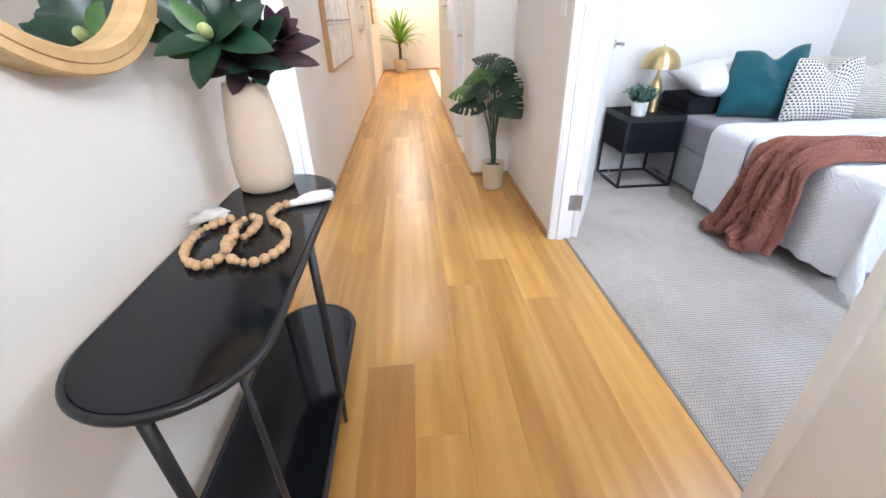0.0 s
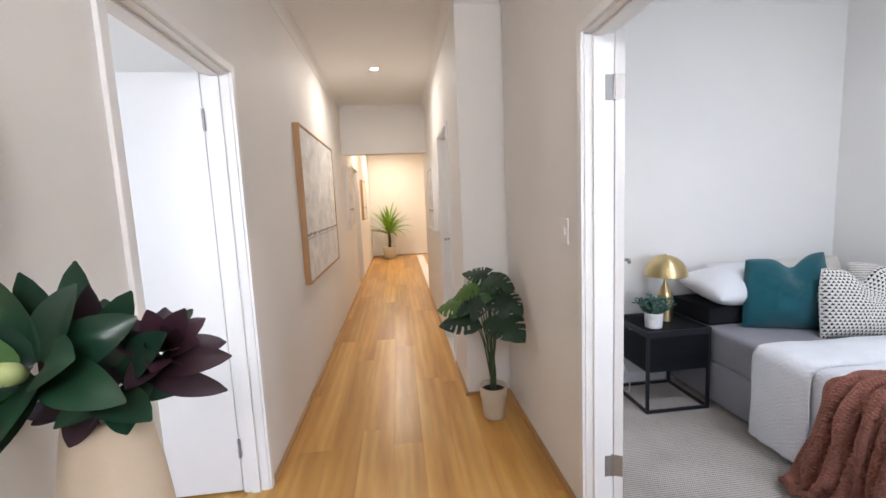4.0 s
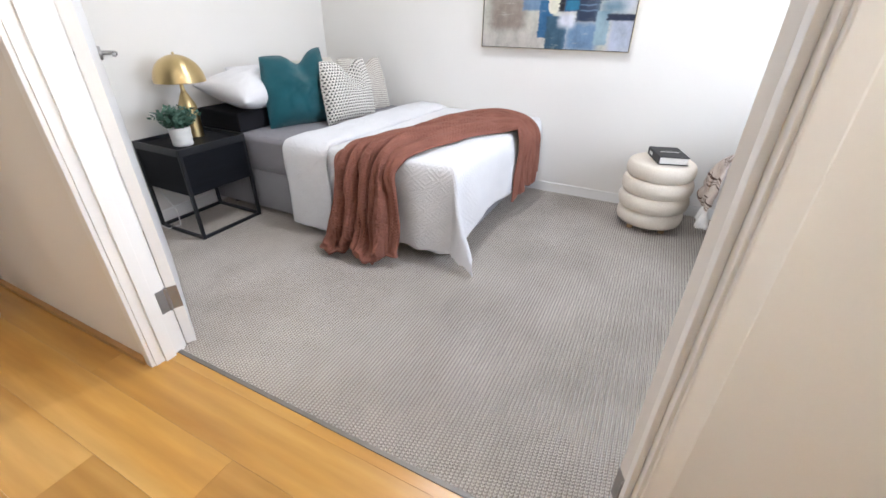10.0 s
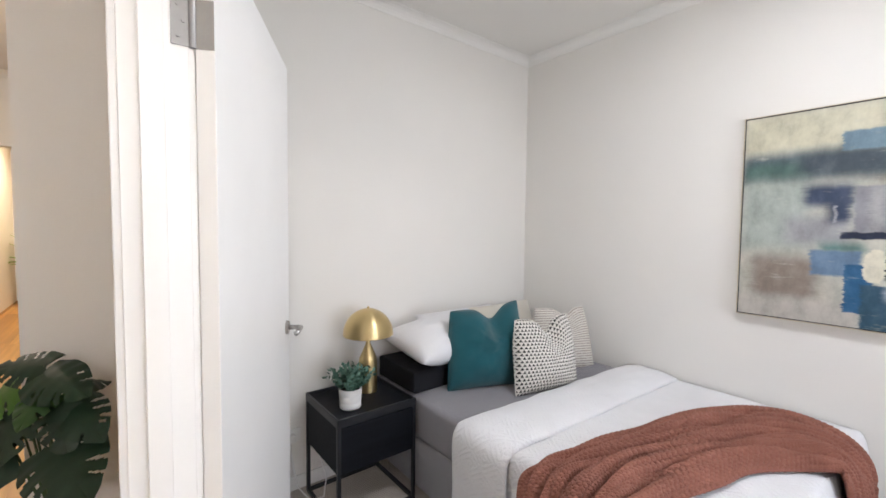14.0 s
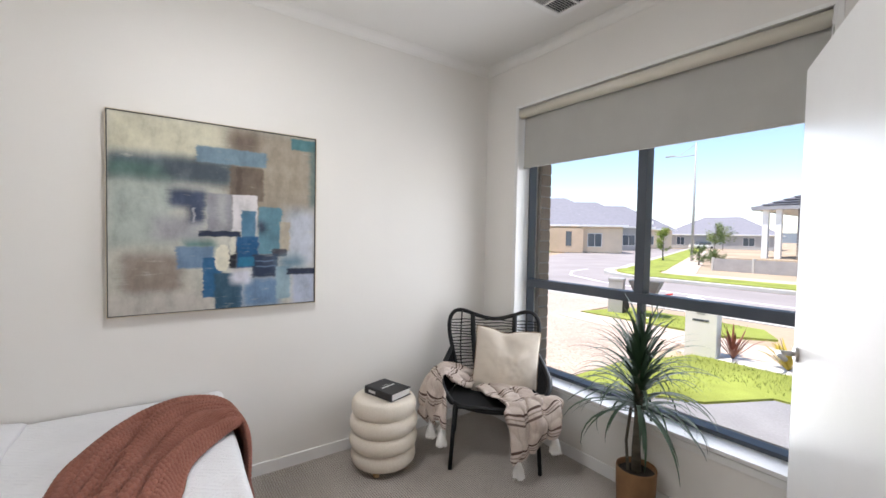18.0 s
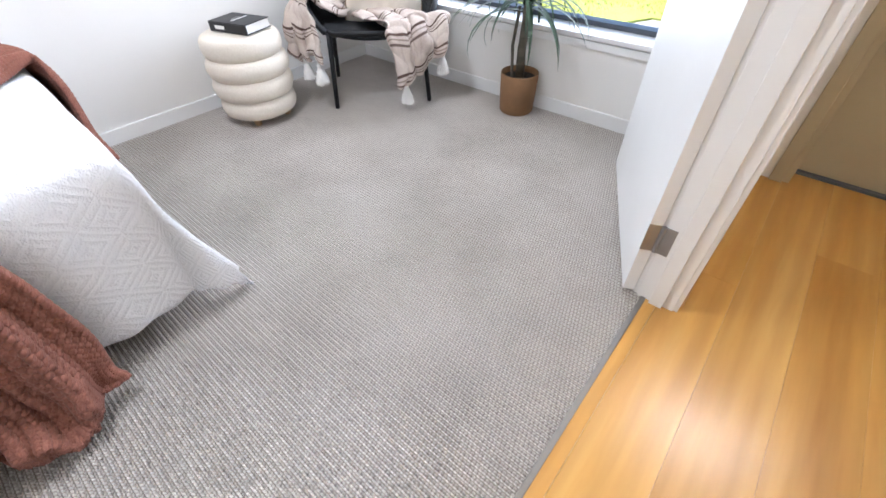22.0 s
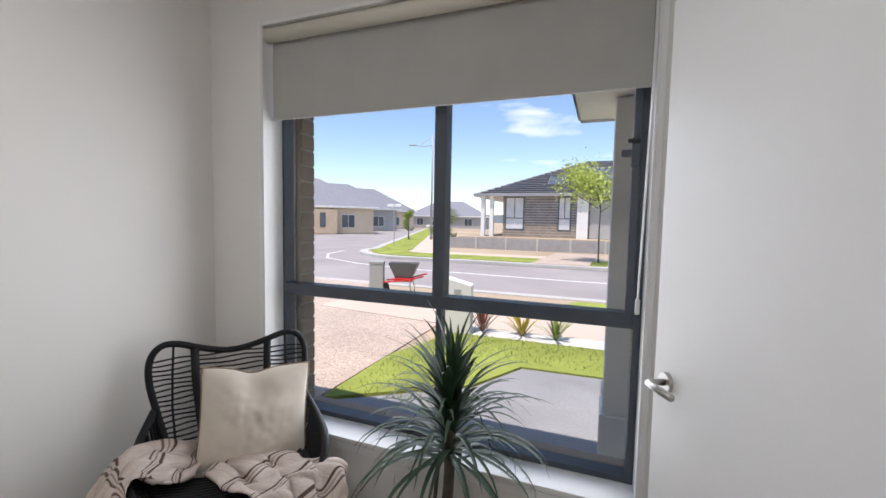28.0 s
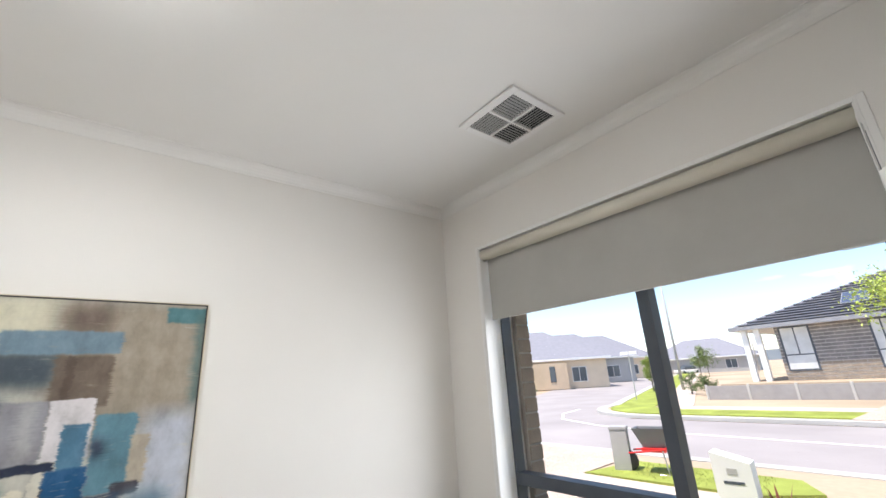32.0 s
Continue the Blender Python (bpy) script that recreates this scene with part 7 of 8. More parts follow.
# ---- palm at the end of the hall ----
pa = empty("potted_palm", "bright green potted palm at the end of the hall", "potted plant", at=pose(0.32, 11.86, 0))
bm = bmesh.new()
lathe(bm, [(0.001, 0.0), (0.13, 0.0), (0.145, 0.01), (0.17, 0.20), (0.175, 0.29), (0.17, 0.30), (0.16, 0.295), (0.155, 0.25)], 32)
part("pot", bm, SANDPOT, pa, smooth=True)
bm = bmesh.new()
lathe(bm, [(0.001, 0.262), (0.158, 0.258)], 24)
part("soil", bm, SOIL, pa)
bm = bmesh.new()
tube(bm, [(0, 0, 0.24), (0.01, 0, 0.45), (0, 0, 0.66)], 0.035, 10, radii=[0.04, 0.034, 0.03])
part("trunk", bm, TRUNK, pa)
bm = bmesh.new()
r = random.Random(77)
for k in range(38):
    t = k / 37
    strap_leaf(bm, (0, 0, 0.62 + 0.08 * t), r.uniform(0, 6.28), 0.35 + 1.05 * t + r.uniform(-0.15, 0.15), r.uniform(0.64, 0.86), r.uniform(0.034, 0.046), r.uniform(0.8, 1.7) * (1.1 - 0.6 * t), ymin=None)
part("fronds", bm, PALM, pa, smooth=True)

# ---- outside: own facade, front yard, street, houses ----
ASPHALT = surface("asphalt", (0.34, 0.305, 0.295), 0.9, vary=0.12, big=0.35, fine=30, bump=0.3, depth=0.004)
# grey aggregate, its colour darkened to include the eave's shade on the path
AGGR = surface("exposed_aggregate", (0.30, 0.295, 0.30), 0.85, vary=0.3, big=0.6, fine=45, bump=0.6, depth=0.004)


def aggregate(name, base, dark, pale):
    """Exposed aggregate concrete: pebbles of several tones in a paler binder."""
    m, n, l, b = shader(name, base, 0.85, 0, 0.3)
    v = coords(n, l)
    cell = n.new("ShaderNodeTexVoronoi")
    cell.inputs["Scale"].default_value = 42
    l.new(v, cell.inputs["Vector"])
    tone = n.new("ShaderNodeSeparateColor")
    l.new(cell.outputs["Color"], tone.inputs[0])
    c = ramp(n, l, tone.outputs[0], [(0.0, dark), (0.35, base), (0.75, base), (1.0, pale)])
    c = mixed(n, l, ramp(n, l, cell.outputs["Distance"], [(0.35, (0, 0, 0)), (0.6, (1, 1, 1))]), c, base)
    wear = ramp(n, l, noise_tex(n, l, v, 0.8, 4), [(0.3, (0.86, 0.85, 0.84)), (0.7, (1.06, 1.05, 1.04))])
    l.new(mixed(n, l, 1.0, c, wear, "MULTIPLY"), b.inputs["Base Color"])
    bumped(n, l, b, cell.outputs["Distance"], 0.5, 0.004)
    return m


PINKAGG = aggregate("warm_aggregate_drive", (0.50, 0.40, 0.33), (0.20, 0.15, 0.12), (0.74, 0.66, 0.58))
PATHC = surface("pale_concrete", (0.58, 0.47, 0.385), 0.9, vary=0.1, big=0.4, fine=25, bump=0.2, depth=0.003)
KERB = surface("kerb_concrete", (0.50, 0.48, 0.45), 0.9, vary=0.1, big=0.8, fine=30, bump=0.2, depth=0.003)
LAWN = surface("lawn", (0.30, 0.345, 0.08), 0.95, vary=0.25, big=1.2, fine=60, bump=0.8, depth=0.02, spec=0.1)
VERGE = surface("dry_ground", (0.46, 0.36, 0.26), 0.95, vary=0.2, big=0.15, fine=8, bump=0.3, depth=0.02, spec=0.1)
GRAVEL = surface("white_pebbles", (0.70, 0.68, 0.64), 0.8, vary=0.2, big=8, fine=60, bump=0.9, depth=0.012)
BRICKD = surface("charcoal_brick", (0.24, 0.21, 0.205), 0.85, vary=0.25, big=3, fine=60, bump=0.4, depth=0.003)
BRICKT = surface("tan_brick", (0.33, 0.27, 0.215), 0.85, vary=0.2, big=3, fine=60, bump=0.4, depth=0.003)
MORTAR = surface("mortar", (0.40, 0.37, 0.33), 0.95, vary=0.1, big=5, fine=60, bump=0.4, depth=0.002)
RENDER = surface("pale_render", (0.78, 0.76, 0.72), 0.9, vary=0.05, big=1.5, fine=60, bump=0.3, depth=0.002)
# charcoal made paler and bluer: distance haze is mixed into the roof colour
ROOFD = surface("charcoal_roof", (0.235, 0.232, 0.262), 0.85, vary=0.07, big=2.5, fine=14, bump=0.25, depth=0.01)
WHITEP = surface("white_exterior_paint", (0.78, 0.77, 0.75), 0.6, vary=0.04, bump=0.05)
STEELG = surface("grey_sheet_steel", (0.42, 0.41, 0.40), 0.6, vary=0.06, bump=0.05)
DARKGLASS = surface("far_window_glass", (0.10, 0.12, 0.14), 0.12, vary=0.1, big=1, bump=0)
GZ, RZ = -0.20, -0.32


def prism(bm, pts, z0, z1):
    lo = [bm.verts.new((x, y, z0)) for x, y in pts]
    hi = [bm.verts.new((x, y, z1)) for x, y in pts]
    bm.faces.new(hi)
    for i in range(len(pts)):
        j = (i + 1) % len(pts)
        bm.faces.new((lo[i], lo[j], hi[j], hi[i]))


def slab(name, pts, z0, z1, mat, label, cat, kind="structure"):
    bm = bmesh.new()
    prism(bm, pts, z0, z1)
    return thing(name, bm, mat, label, cat, kind=kind)


slab("ground", [(-900, -1400), (1200, -1400), (1200, 900), (-900, 900)], RZ - 0.3, RZ - 0.03, VERGE, "dry open ground reaching the horizon", "ground")
slab("road", [(-120, -7.9), (-120, -14.6), (11.0, -14.6), (35.8, -78), (55, -78), (23.5, -22), (120, -18), (120, -7.9)], RZ - 0.02, RZ, ASPHALT, "grey asphalt street bending round the corner", "road")
# own lot and the lot across the street
slab("ground_own_lot", [(-60, -7.55), (9.6, -7.55), (60, -7.55), (60, -0.115), (-60, -0.115)], RZ - 0.02, GZ - 0.02, VERGE, "pale bare ground of the front yard", "ground")
corner = [(10.2 + 4.0 * math.sin(a), -18.9 + 4.0 * math.cos(a)) for a in [k * radians(92) / 12 for k in range(13)]]
slab("ground_corner_lot", [(-90, -14.9)] + corner + [(60, -140), (-90, -140)], RZ - 0.02, GZ - 0.02, VERGE, "bare ground of the corner block", "ground")
slab("ground_far_lot", [(26.5, -22.5), (94, -140), (260, -140), (260, -20)], RZ - 0.02, GZ - 0.02, VERGE, "ground of the houses past the bend", "ground")


def ribbon(bm, line, w, z0, z1):
    """A raised strip of width w along a line of points."""
    line = [Vector((*p, 0)) for p in line]
    rows = []
    for i, p in enumerate(line):
        d = (line[min(i + 1, len(line) - 1)] - line[max(i - 1, 0)]).normalized()
        s = Vector((-d.y, d.x, 0)) * w / 2
        rows.append([bm.verts.new((p.x + k * s.x, p.y + k * s.y, z)) for k, z in ((-1, z0), (-1, z1), (1, z1), (1, z0))])
    for a, b in zip(rows, rows[1:]):
        for k in range(3):
            bm.faces.new((a[k], a[k + 1], b[k + 1], b[k]))


def strip(name, line, w, z0, z1, mat, label, cat):
    bm = bmesh.new()
    ribbon(bm, line, w, z0, z1)
    return thing(name, bm, mat, label, cat, kind="structure")


def offset_corner(d):
    return [(10.2 + (4.0 - d) * math.sin(a), -18.9 + (4.0 - d) * math.cos(a)) for a in [k * radians(92) / 14 for k in range(15)]]


corner_line = lambda d: [(-90, -14.9 - d), (0, -14.9 - d)] + offset_corner(d) + [(14.2 - d + 0.38 * k, -18.9 - k) for k in (3, 10, 30, 100)]
strip("kerb_near", [(-60, -7.62), (60, -7.62)], 0.30, RZ, GZ + 0.0, KERB, "pale concrete kerb along the near side of the street", "kerb")
strip("kerb_corner", corner_line(0.0), 0.45, RZ, GZ + 0.0, KERB, "pale concrete kerb curving round the corner block", "kerb")
strip("kerb_far", [(120, -19.6), (30, -21.8), (26.3, -23.0), (60, -84), (92, -140)], 0.4, RZ, GZ, KERB, "pale concrete kerb on the far side of the street", "kerb")
strip("lawn_corner_strip", corner_line(1.35), 1.9, GZ - 0.03, GZ + 0.02, LAWN, "lime green grass verge round the corner block", "grass verge")
strip("pavement_corner", corner_line(3.1), 1.4, GZ - 0.03, GZ + 0.006, PATHC, "pale concrete footpath round the corner block", "pavement")
slab("pavement_crossing", [(4.6, -14.95), (2.4, -14.95), (2.2, -21.0), (4.3, -21.0)], GZ - 0.02, GZ + 0.03, PINKAGG, "pinkish driveway crossing the grass verge", "driveway")
strip("road_line", [(-60, -11.2), (3, -11.3), (8, -11.6), (11, -12.3), (13.5, -13.6), (14.8, -15.4), (15.4, -17.6)], 0.11, RZ, RZ + 0.006, WHITEP, "white painted centre line curving with the street", "road marking")
strip("lawn_far_strip", [(27.6, -24.2), (60, -83), (93, -140)], 1.6, GZ - 0.03, GZ + 0.01, LAWN, "green grass verge in front of the far houses", "grass verge")
strip("pavement_far", [(120, -23.5), (31, -25.2), (62, -83)], 1.5, GZ - 0.03, GZ + 0.008, PATHC, "pale footpath in front of the far houses", "pavement")
# front yard
slab("driveway", [(4.35, -0.2), (9.6, -0.2), (9.8, -7.45), (7.0, -7.45), (6.9, -4.6), (4.35, -4.3)], GZ - 0.03, GZ + 0.004, PINKAGG, "warm exposed aggregate driveway", "driveway")
slab("front_path", [(-1.5, -0.24), (4.30, -0.24), (4.28, -1.25), (3.1, -2.1), (2.75, -2.82), (-1.5, -3.0)], GZ - 0.03, GZ + 0.004, AGGR, "grey exposed aggregate entry path", "path")
slab("lawn_front", [(4.30, -1.29), (4.32, -2.6), (3.95, -3.85), (-2.5, -3.98), (-2.5, -3.02), (2.76, -2.84), (3.12, -2.12)], GZ - 0.03, GZ + 0.02, LAWN, "bright lime green front lawn", "lawn")
slab("garden_bed", [(4.2, -3.88), (4.0, -4.28), (-2.5, -4.38), (-2.5, -4.0), (3.9, -3.88)], GZ - 0.03, GZ + 0.015, GRAVEL, "strip of white pebbles with young plants", "garden bed")
slab("pavement_near", [(6.9, -4.62), (4.35, -4.34), (-30, -4.42), (-30, -5.75), (6.95, -5.3)], GZ - 0.03, GZ + 0.006, PATHC, "pale concrete footpath past the front yard", "pavement")
slab("lawn_verge", [(6.9, -5.34), (4.2, -5.5), (3.6, -6.0), (4.0, -6.7), (6.6, -6.75)], GZ - 0.03, GZ + 0.02, LAWN, "patch of green verge by the driveway", "grass verge")
slab("lawn_verge_long", [(3.0, -5.9), (-30, -5.9), (-30, -7.2), (2.4, -7.2)], GZ - 0.03, GZ + 0.02, LAWN, "green grass verge along the near kerb", "grass verge")

# short grass on the near lawns
bm = bmesh.new()
gr = random.Random(9)
for cx, cy, w, h, num in ((1.5, -3.42, 5.2, 0.9, 2600), (3.75, -2.3, 1.0, 1.6, 700), (5.4, -6.1, 2.3, 1.1, 900)):
    for _ in range(num):
        x, y = cx + gr.uniform(-w, w) / 2, cy + gr.uniform(-h, h) / 2
        a, t = gr.uniform(0, 6.28), gr.uniform(0.025, 0.05)
        c, s = math.cos(a) * 0.006, math.sin(a) * 0.006
        vs = [bm.verts.new(p) for p in ((x - c, y - s, GZ + 0.015), (x + c, y + s, GZ + 0.015), (x + gr.uniform(-0.02, 0.02), y + gr.uniform(-0.02, 0.02), GZ + 0.015 + t))]
        bm.faces.new(vs)
GRASSB = leafy("grass_blade", (0.27, 0.32, 0.06), (0.36, 0.40, 0.11), 0.7)
thing("grass", bm, GRASSB, "short lime green grass blades on the front lawn", "grass", kind="stuff")


def cordyline(x, y, h, dark, light, label):
    root = empty("cordyline", label, "plant", group="young plants in the pebble bed", at=pose(x, y, GZ + 0.015))
    r = random.Random(int(x * 100))
    bm = bmesh.new()
    for k in range(38):
        a, up, ln = r.uniform(0, 6.28), r.uniform(0.5, 1.35), h * r.uniform(0.7, 1.1)
        d = Vector((math.cos(a) * math.cos(up), math.sin(a) * math.cos(up), math.sin(up)))
        side = Vector((-math.sin(a), math.cos(a), 0)) * 0.016
        mid, tip = d * ln * 0.55 + Vector((0, 0, 0.02)), d * ln + Vector((0, 0, -0.10 * ln * math.cos(up)))
        v = [bm.verts.new(p) for p in (-side * 0.6, side * 0.6, mid + side, mid - side, tip)]
        bm.faces.new((v[0], v[1], v[2], v[3]))
        bm.faces.new((v[3], v[2], v[4]))
    part("leaves", bm, leafy("cordyline_leaf", dark, light, 0.5), root)
    bm = bmesh.new()
    tube(bm, [(0, 0, -0.01), (0, 0, 0.09)], 0.018, 8)
    part("stem", bm, TRUNK, root)


cordyline(3.58, -4.12, 0.50, (0.22, 0.06, 0.04), (0.36, 0.14, 0.09), "small red-leaved cordyline in white pebbles")
cordyline(2.98, -4.12, 0.48, (0.42, 0.30, 0.02), (0.55, 0.42, 0.06), "small yellow-leaved cordyline in white pebbles")
cordyline(2.52, -4.10, 0.46, (0.20, 0.26, 0.06), (0.30, 0.36, 0.12), "small grey-green tufted plant in white pebbles")

mb = empty("letterbox", "white rendered letterbox pier with a sloped top", "letterbox", at=pose(3.90, -3.96, GZ, 0, 0, 8))
bm = bmesh.new()
prism(bm, [(-0.19, -0.13), (0.19, -0.13), (0.19, 0.13), (-0.19, 0.13)], -0.02, 0.74)
for v in bm.verts:
    if v.co.z > 0.5:
        v.co.z += 0.10 * (v.co.x / 0.19) * 0.5 + 0.03
part("pier", bm, WHITEP, mb)
part("slot", boxes((-0.10, 0.10, 0.128, 0.134, 0.50, 0.53)), ALU, mb, "dark letter slot")
part("plate", boxes((-0.05, 0.05, 0.13, 0.136, 0.60, 0.66)), STEELG, mb, "grey number plate")

thing("service_box", boxes((-0.15, 0.15, -0.11, 0.11, -0.02, 0.72), (-0.16, 0.16, -0.12, 0.12, 0.70, 0.76), bevel=0.012), STEELG, "grey steel service box on the verge", "service box", at=pose(6.45, -5.95, GZ, 0, 0, 20))
wb = empty("wheelbarrow", "grey wheelbarrow with a red frame standing on the verge", "wheelbarrow", at=pose(5.85, -6.05, GZ, 0, 0, 15))
bm = bmesh.new()
lathe(bm, [(0.16, 0.42), (0.20, 0.44), (0.34, 0.74), (0.35, 0.75), (0.33, 0.74), (0.19, 0.46)], 4)
bmesh.ops.transform(bm, matrix=Matrix.Diagonal((1.25, 0.85, 1, 1)) @ pose(0, 0, 0, 0, 0, 45), verts=bm.verts[:])
part("tub", bm, surface("barrow_grey", (0.16, 0.165, 0.17), 0.5, vary=0.1, bump=0.1), wb)
RED = surface("red_enamel", (0.62, 0.03, 0.025), 0.4, vary=0.1, bump=0.05)
for s in (-1, 1):
    bm = bmesh.new()
    tube(bm, [(0.42, s * 0.18, 0.34), (-0.1, s * 0.20, 0.40), (-0.45, s * 0.24, 0.50)], 0.016, 8)
    part("handle_bar", bm, RED, wb)
    bm = bmesh.new()
    tube(bm, [(-0.15, s * 0.20, 0.42), (-0.2, s * 0.22, 0.02), (-0.05, s * 0.22, 0.02)], 0.013, 8)
    part("leg", bm, CHROME, wb)
part("brace", boxes((-0.2, 0.2, -0.16, 0.16, 0.36, 0.43), bevel=0.01), RED, wb)
bm = bmesh.new()
lathe(bm, [(0.10, -0.035), (0.17, -0.03), (0.185, 0.0), (0.17, 0.03), (0.10, 0.035)], 20, close=True)
part("wheel", bm, BLACKM, wb, "black rubber wheel", at=pose(0.5, 0, 0.185, 90))

# porch pier and roof edge beside the window
pier = empty("porch_pier", "pale rendered porch pier with a white base block", "pier", at=pose(1.765, -1.49, GZ))
part("shaft", boxes((-0.155, 0.155, -0.155, 0.155, 0.30, 2.50), bevel=0.01), RENDER, pier)
part("base", boxes((-0.175, 0.175, -0.175, 0.175, -0.02, 0.30), bevel=0.01), WHITEP, pier, "white base block")
slab("porch_roof", [(-1.2, -0.23), (2.2, -0.23), (2.2, -2.0), (-1.2, -2.0)], 2.31, 2.56, surface("beige_fascia", (0.84, 0.78, 0.64), 0.7, vary=0.05, bump=0.1), "beige porch roof edge and soffit", "porch roof")
slab("porch_soffit", [(-1.18, -0.24), (2.18, -0.24), (2.18, -1.98), (-1.18, -1.98)], 2.285, 2.306, WHITEP, "white painted porch soffit lining", "soffit")
slab("eave", [(-6, -0.125), (11, -0.125), (11, -0.62), (-6, -0.62)], 2.60, 2.72, WHITEP, "white eave along the front of the house", "eave")
slab("own_roof", [(-6, 0.3), (11, 0.3), (11, 12.6), (-6, 12.6)], 2.87, 3.0, ROOFD, "flat grey roof deck over the house", "roof")
slab("own_side_wall", [(4.12, -0.22), (11, -0.22), (11, 0.3), (4.12, 0.3)], -0.3, 2.6, BRICKT, "tan brick front wall of the neighbouring garage bay", "wall")

# brick skin round the window
skin = thing("brick_skin", boxes((1.30, WX0 + 0.03, -0.228, -0.122, -0.3, 2.6), (WX1 - 0.03, 4.12, -0.228, -0.122, -0.3, 2.6), (WX0 + 0.03, WX1 - 0.03, -0.228, -0.122, -0.3, WZ0 - 0.06), (WX0 + 0.03, WX1 - 0.03, -0.228, -0.122, WZ1 + 0.0, 2.6)), MORTAR, "tan brick outer skin round the bedroom window", "wall", kind="structure")
bm = bmesh.new()
box(bm, -0.115, 0.115, -0.055, 0.055, -0.038, 0.038, 0.004, seg=1)
brick_mesh = mesh_of("brick", bm, BRICKT)
bm = bmesh.new()
box(bm, -0.055, 0.055, -0.055, 0.055, -0.038, 0.038, 0.004, seg=1)
half_mesh = mesh_of("brick", bm, BRICKT)
for i in range(26):
    z = WZ0 - 0.06 + 0.043 + 0.086 * i
    for x, d in ((WX0 + 0.03, -1), (WX1 - 0.03, 1)):
        me, w = (brick_mesh, 0.115) if i % 2 else (half_mesh, 0.055)
        o = new("brick", me)
        o.parent = skin
        o.location = (x + d * (w - 0.006), -0.179, z)
for i in range(18):
    x = WX0 + 0.03 + 0.055 + i * 0.0985
    if x < WX1 - 0.06:
        o = new("brick", half_mesh)
        o.parent = skin
        o.matrix_local = pose(x, -0.185, WZ0 - 0.055, 14)


def hip_roof(bm, x0, x1, y0, y1, z, rise, over=0.5):
    x0, x1, y0, y1 = x0 - over, x1 + over, y0 - over, y1 + over
    w, d = x1 - x0, y1 - y0
    if w > d:
        r0, r1 = (x0 + d / 2, (y0 + y1) / 2), (x1 - d / 2, (y0 + y1) / 2)
    else:
        r0, r1 = ((x0 + x1) / 2, y0 + w / 2), ((x0 + x1) / 2, y1 - w / 2)
    b = [bm.verts.new((x, y, z)) for x, y in ((x0, y0), (x1, y0), (x1, y1), (x0, y1))]
    t = [bm.verts.new((x, y, z + rise)) for x, y in (r0, r1)]
    bm.faces.new(b[::-1])
    if w > d:
        for f in ((b[0], b[1], t[1], t[0]), (b[1], b[2], t[1]), (b[2], b[3], t[0], t[1]), (b[3], b[0], t[0])):
            bm.faces.new(f)
    else:
        for f in ((b[0], b[1], t[0]), (b[1], b[2], t[1], t[0]), (b[2], b[3], t[1]), (b[3], b[0], t[0], t[1])):
            bm.faces.new(f)


def roof_courses(bm, x0, x1, y, z, run, rise, rows, over=0.5):
    """Raised tile courses on the street-side slope of a hip roof whose eave lies at y."""
    for k in range(rows):
        f = k / rows
        yy, zz = y + over - run * f, z + rise * f
        xa, xb = x0 - over + run * f, x1 + over - run * f
        box(bm, xa + 0.42, xb - 0.42, yy - run / rows * 1.02, yy, zz + rise / rows * 0.5 + 0.02, zz + rise / rows * 0.5 + 0.07, m=None)


def street_house(name, x0, x1, y0, y1, turn, at, wall, label, windows, wallh=2.7, rise=2.3, doors=()):
    root = empty(name, label, "house", group="houses across the street", at=pose(at[0], at[1], GZ - 0.02, 0, 0, turn))
    part("wall", boxes((x0, x1, y0, y1, -0.05, wallh)), wall, root)
    bm = bmesh.new()
    hip_roof(bm, x0, x1, y0, y1, wallh, rise)
    part("roof", bm, ROOFD, root, "charcoal hipped roof")
    part("fascia", boxes((x0 - 0.52, x1 + 0.52, y1 + 0.44, y1 + 0.54, wallh - 0.16, wallh + 0.05), (x0 - 0.54, x0 - 0.44, y0 - 0.5, y1 + 0.44, wallh - 0.16, wallh + 0.05), (x1 + 0.44, x1 + 0.54, y0 - 0.5, y1 + 0.44, wallh - 0.16, wallh + 0.05)), WHITEP, root)
    for wx, wz0, wz1, ww in windows:
        w = part("window", boxes((wx - ww / 2, wx + ww / 2, y1, y1 + 0.05, wz0, wz1), bevel=0.01), WHITEP, root)
        part("pane", boxes((wx - ww / 2 + 0.07, wx - 0.03, y1 + 0.045, y1 + 0.06, wz0 + 0.07, wz1 - 0.07)), DARKGLASS, w)
        part("pane", boxes((wx + 0.03, wx + ww / 2 - 0.07, y1 + 0.045, y1 + 0.06, wz0 + 0.07, wz1 - 0.07)), DARKGLASS, w)
    for dx, dw, dh in doors:
        part("garage_door", boxes((dx - dw / 2, dx + dw / 2, y1, y1 + 0.04, 0.0, dh)), STEELG, root)
    return root


# corner house opposite
ch = empty("corner_house", "charcoal brick corner house with a dark hipped roof and solar panels", "house", group="houses across the street", at=pose(0, 0, 0.52))
part("pad", boxes((-12, 10.4, -38, -22.6, -0.8, -0.02)), VERGE, ch, "raised house pad")
part("wall", boxes((-9, 8.15, -37, -25.0, -0.05, 2.75)), BRICKD, ch)
part("mortar", boxes((3.5, 8.14, -25.01, -24.994, 0.0, 2.7)), surface("pale_mortar", (0.52, 0.49, 0.45), 0.95, vary=0.08, bump=0.2), ch, "pale mortar bed")
BLOCKFACE = surface("charcoal_brick_face", (0.23, 0.21, 0.21), 0.85, vary=0.25, bump=0.3)


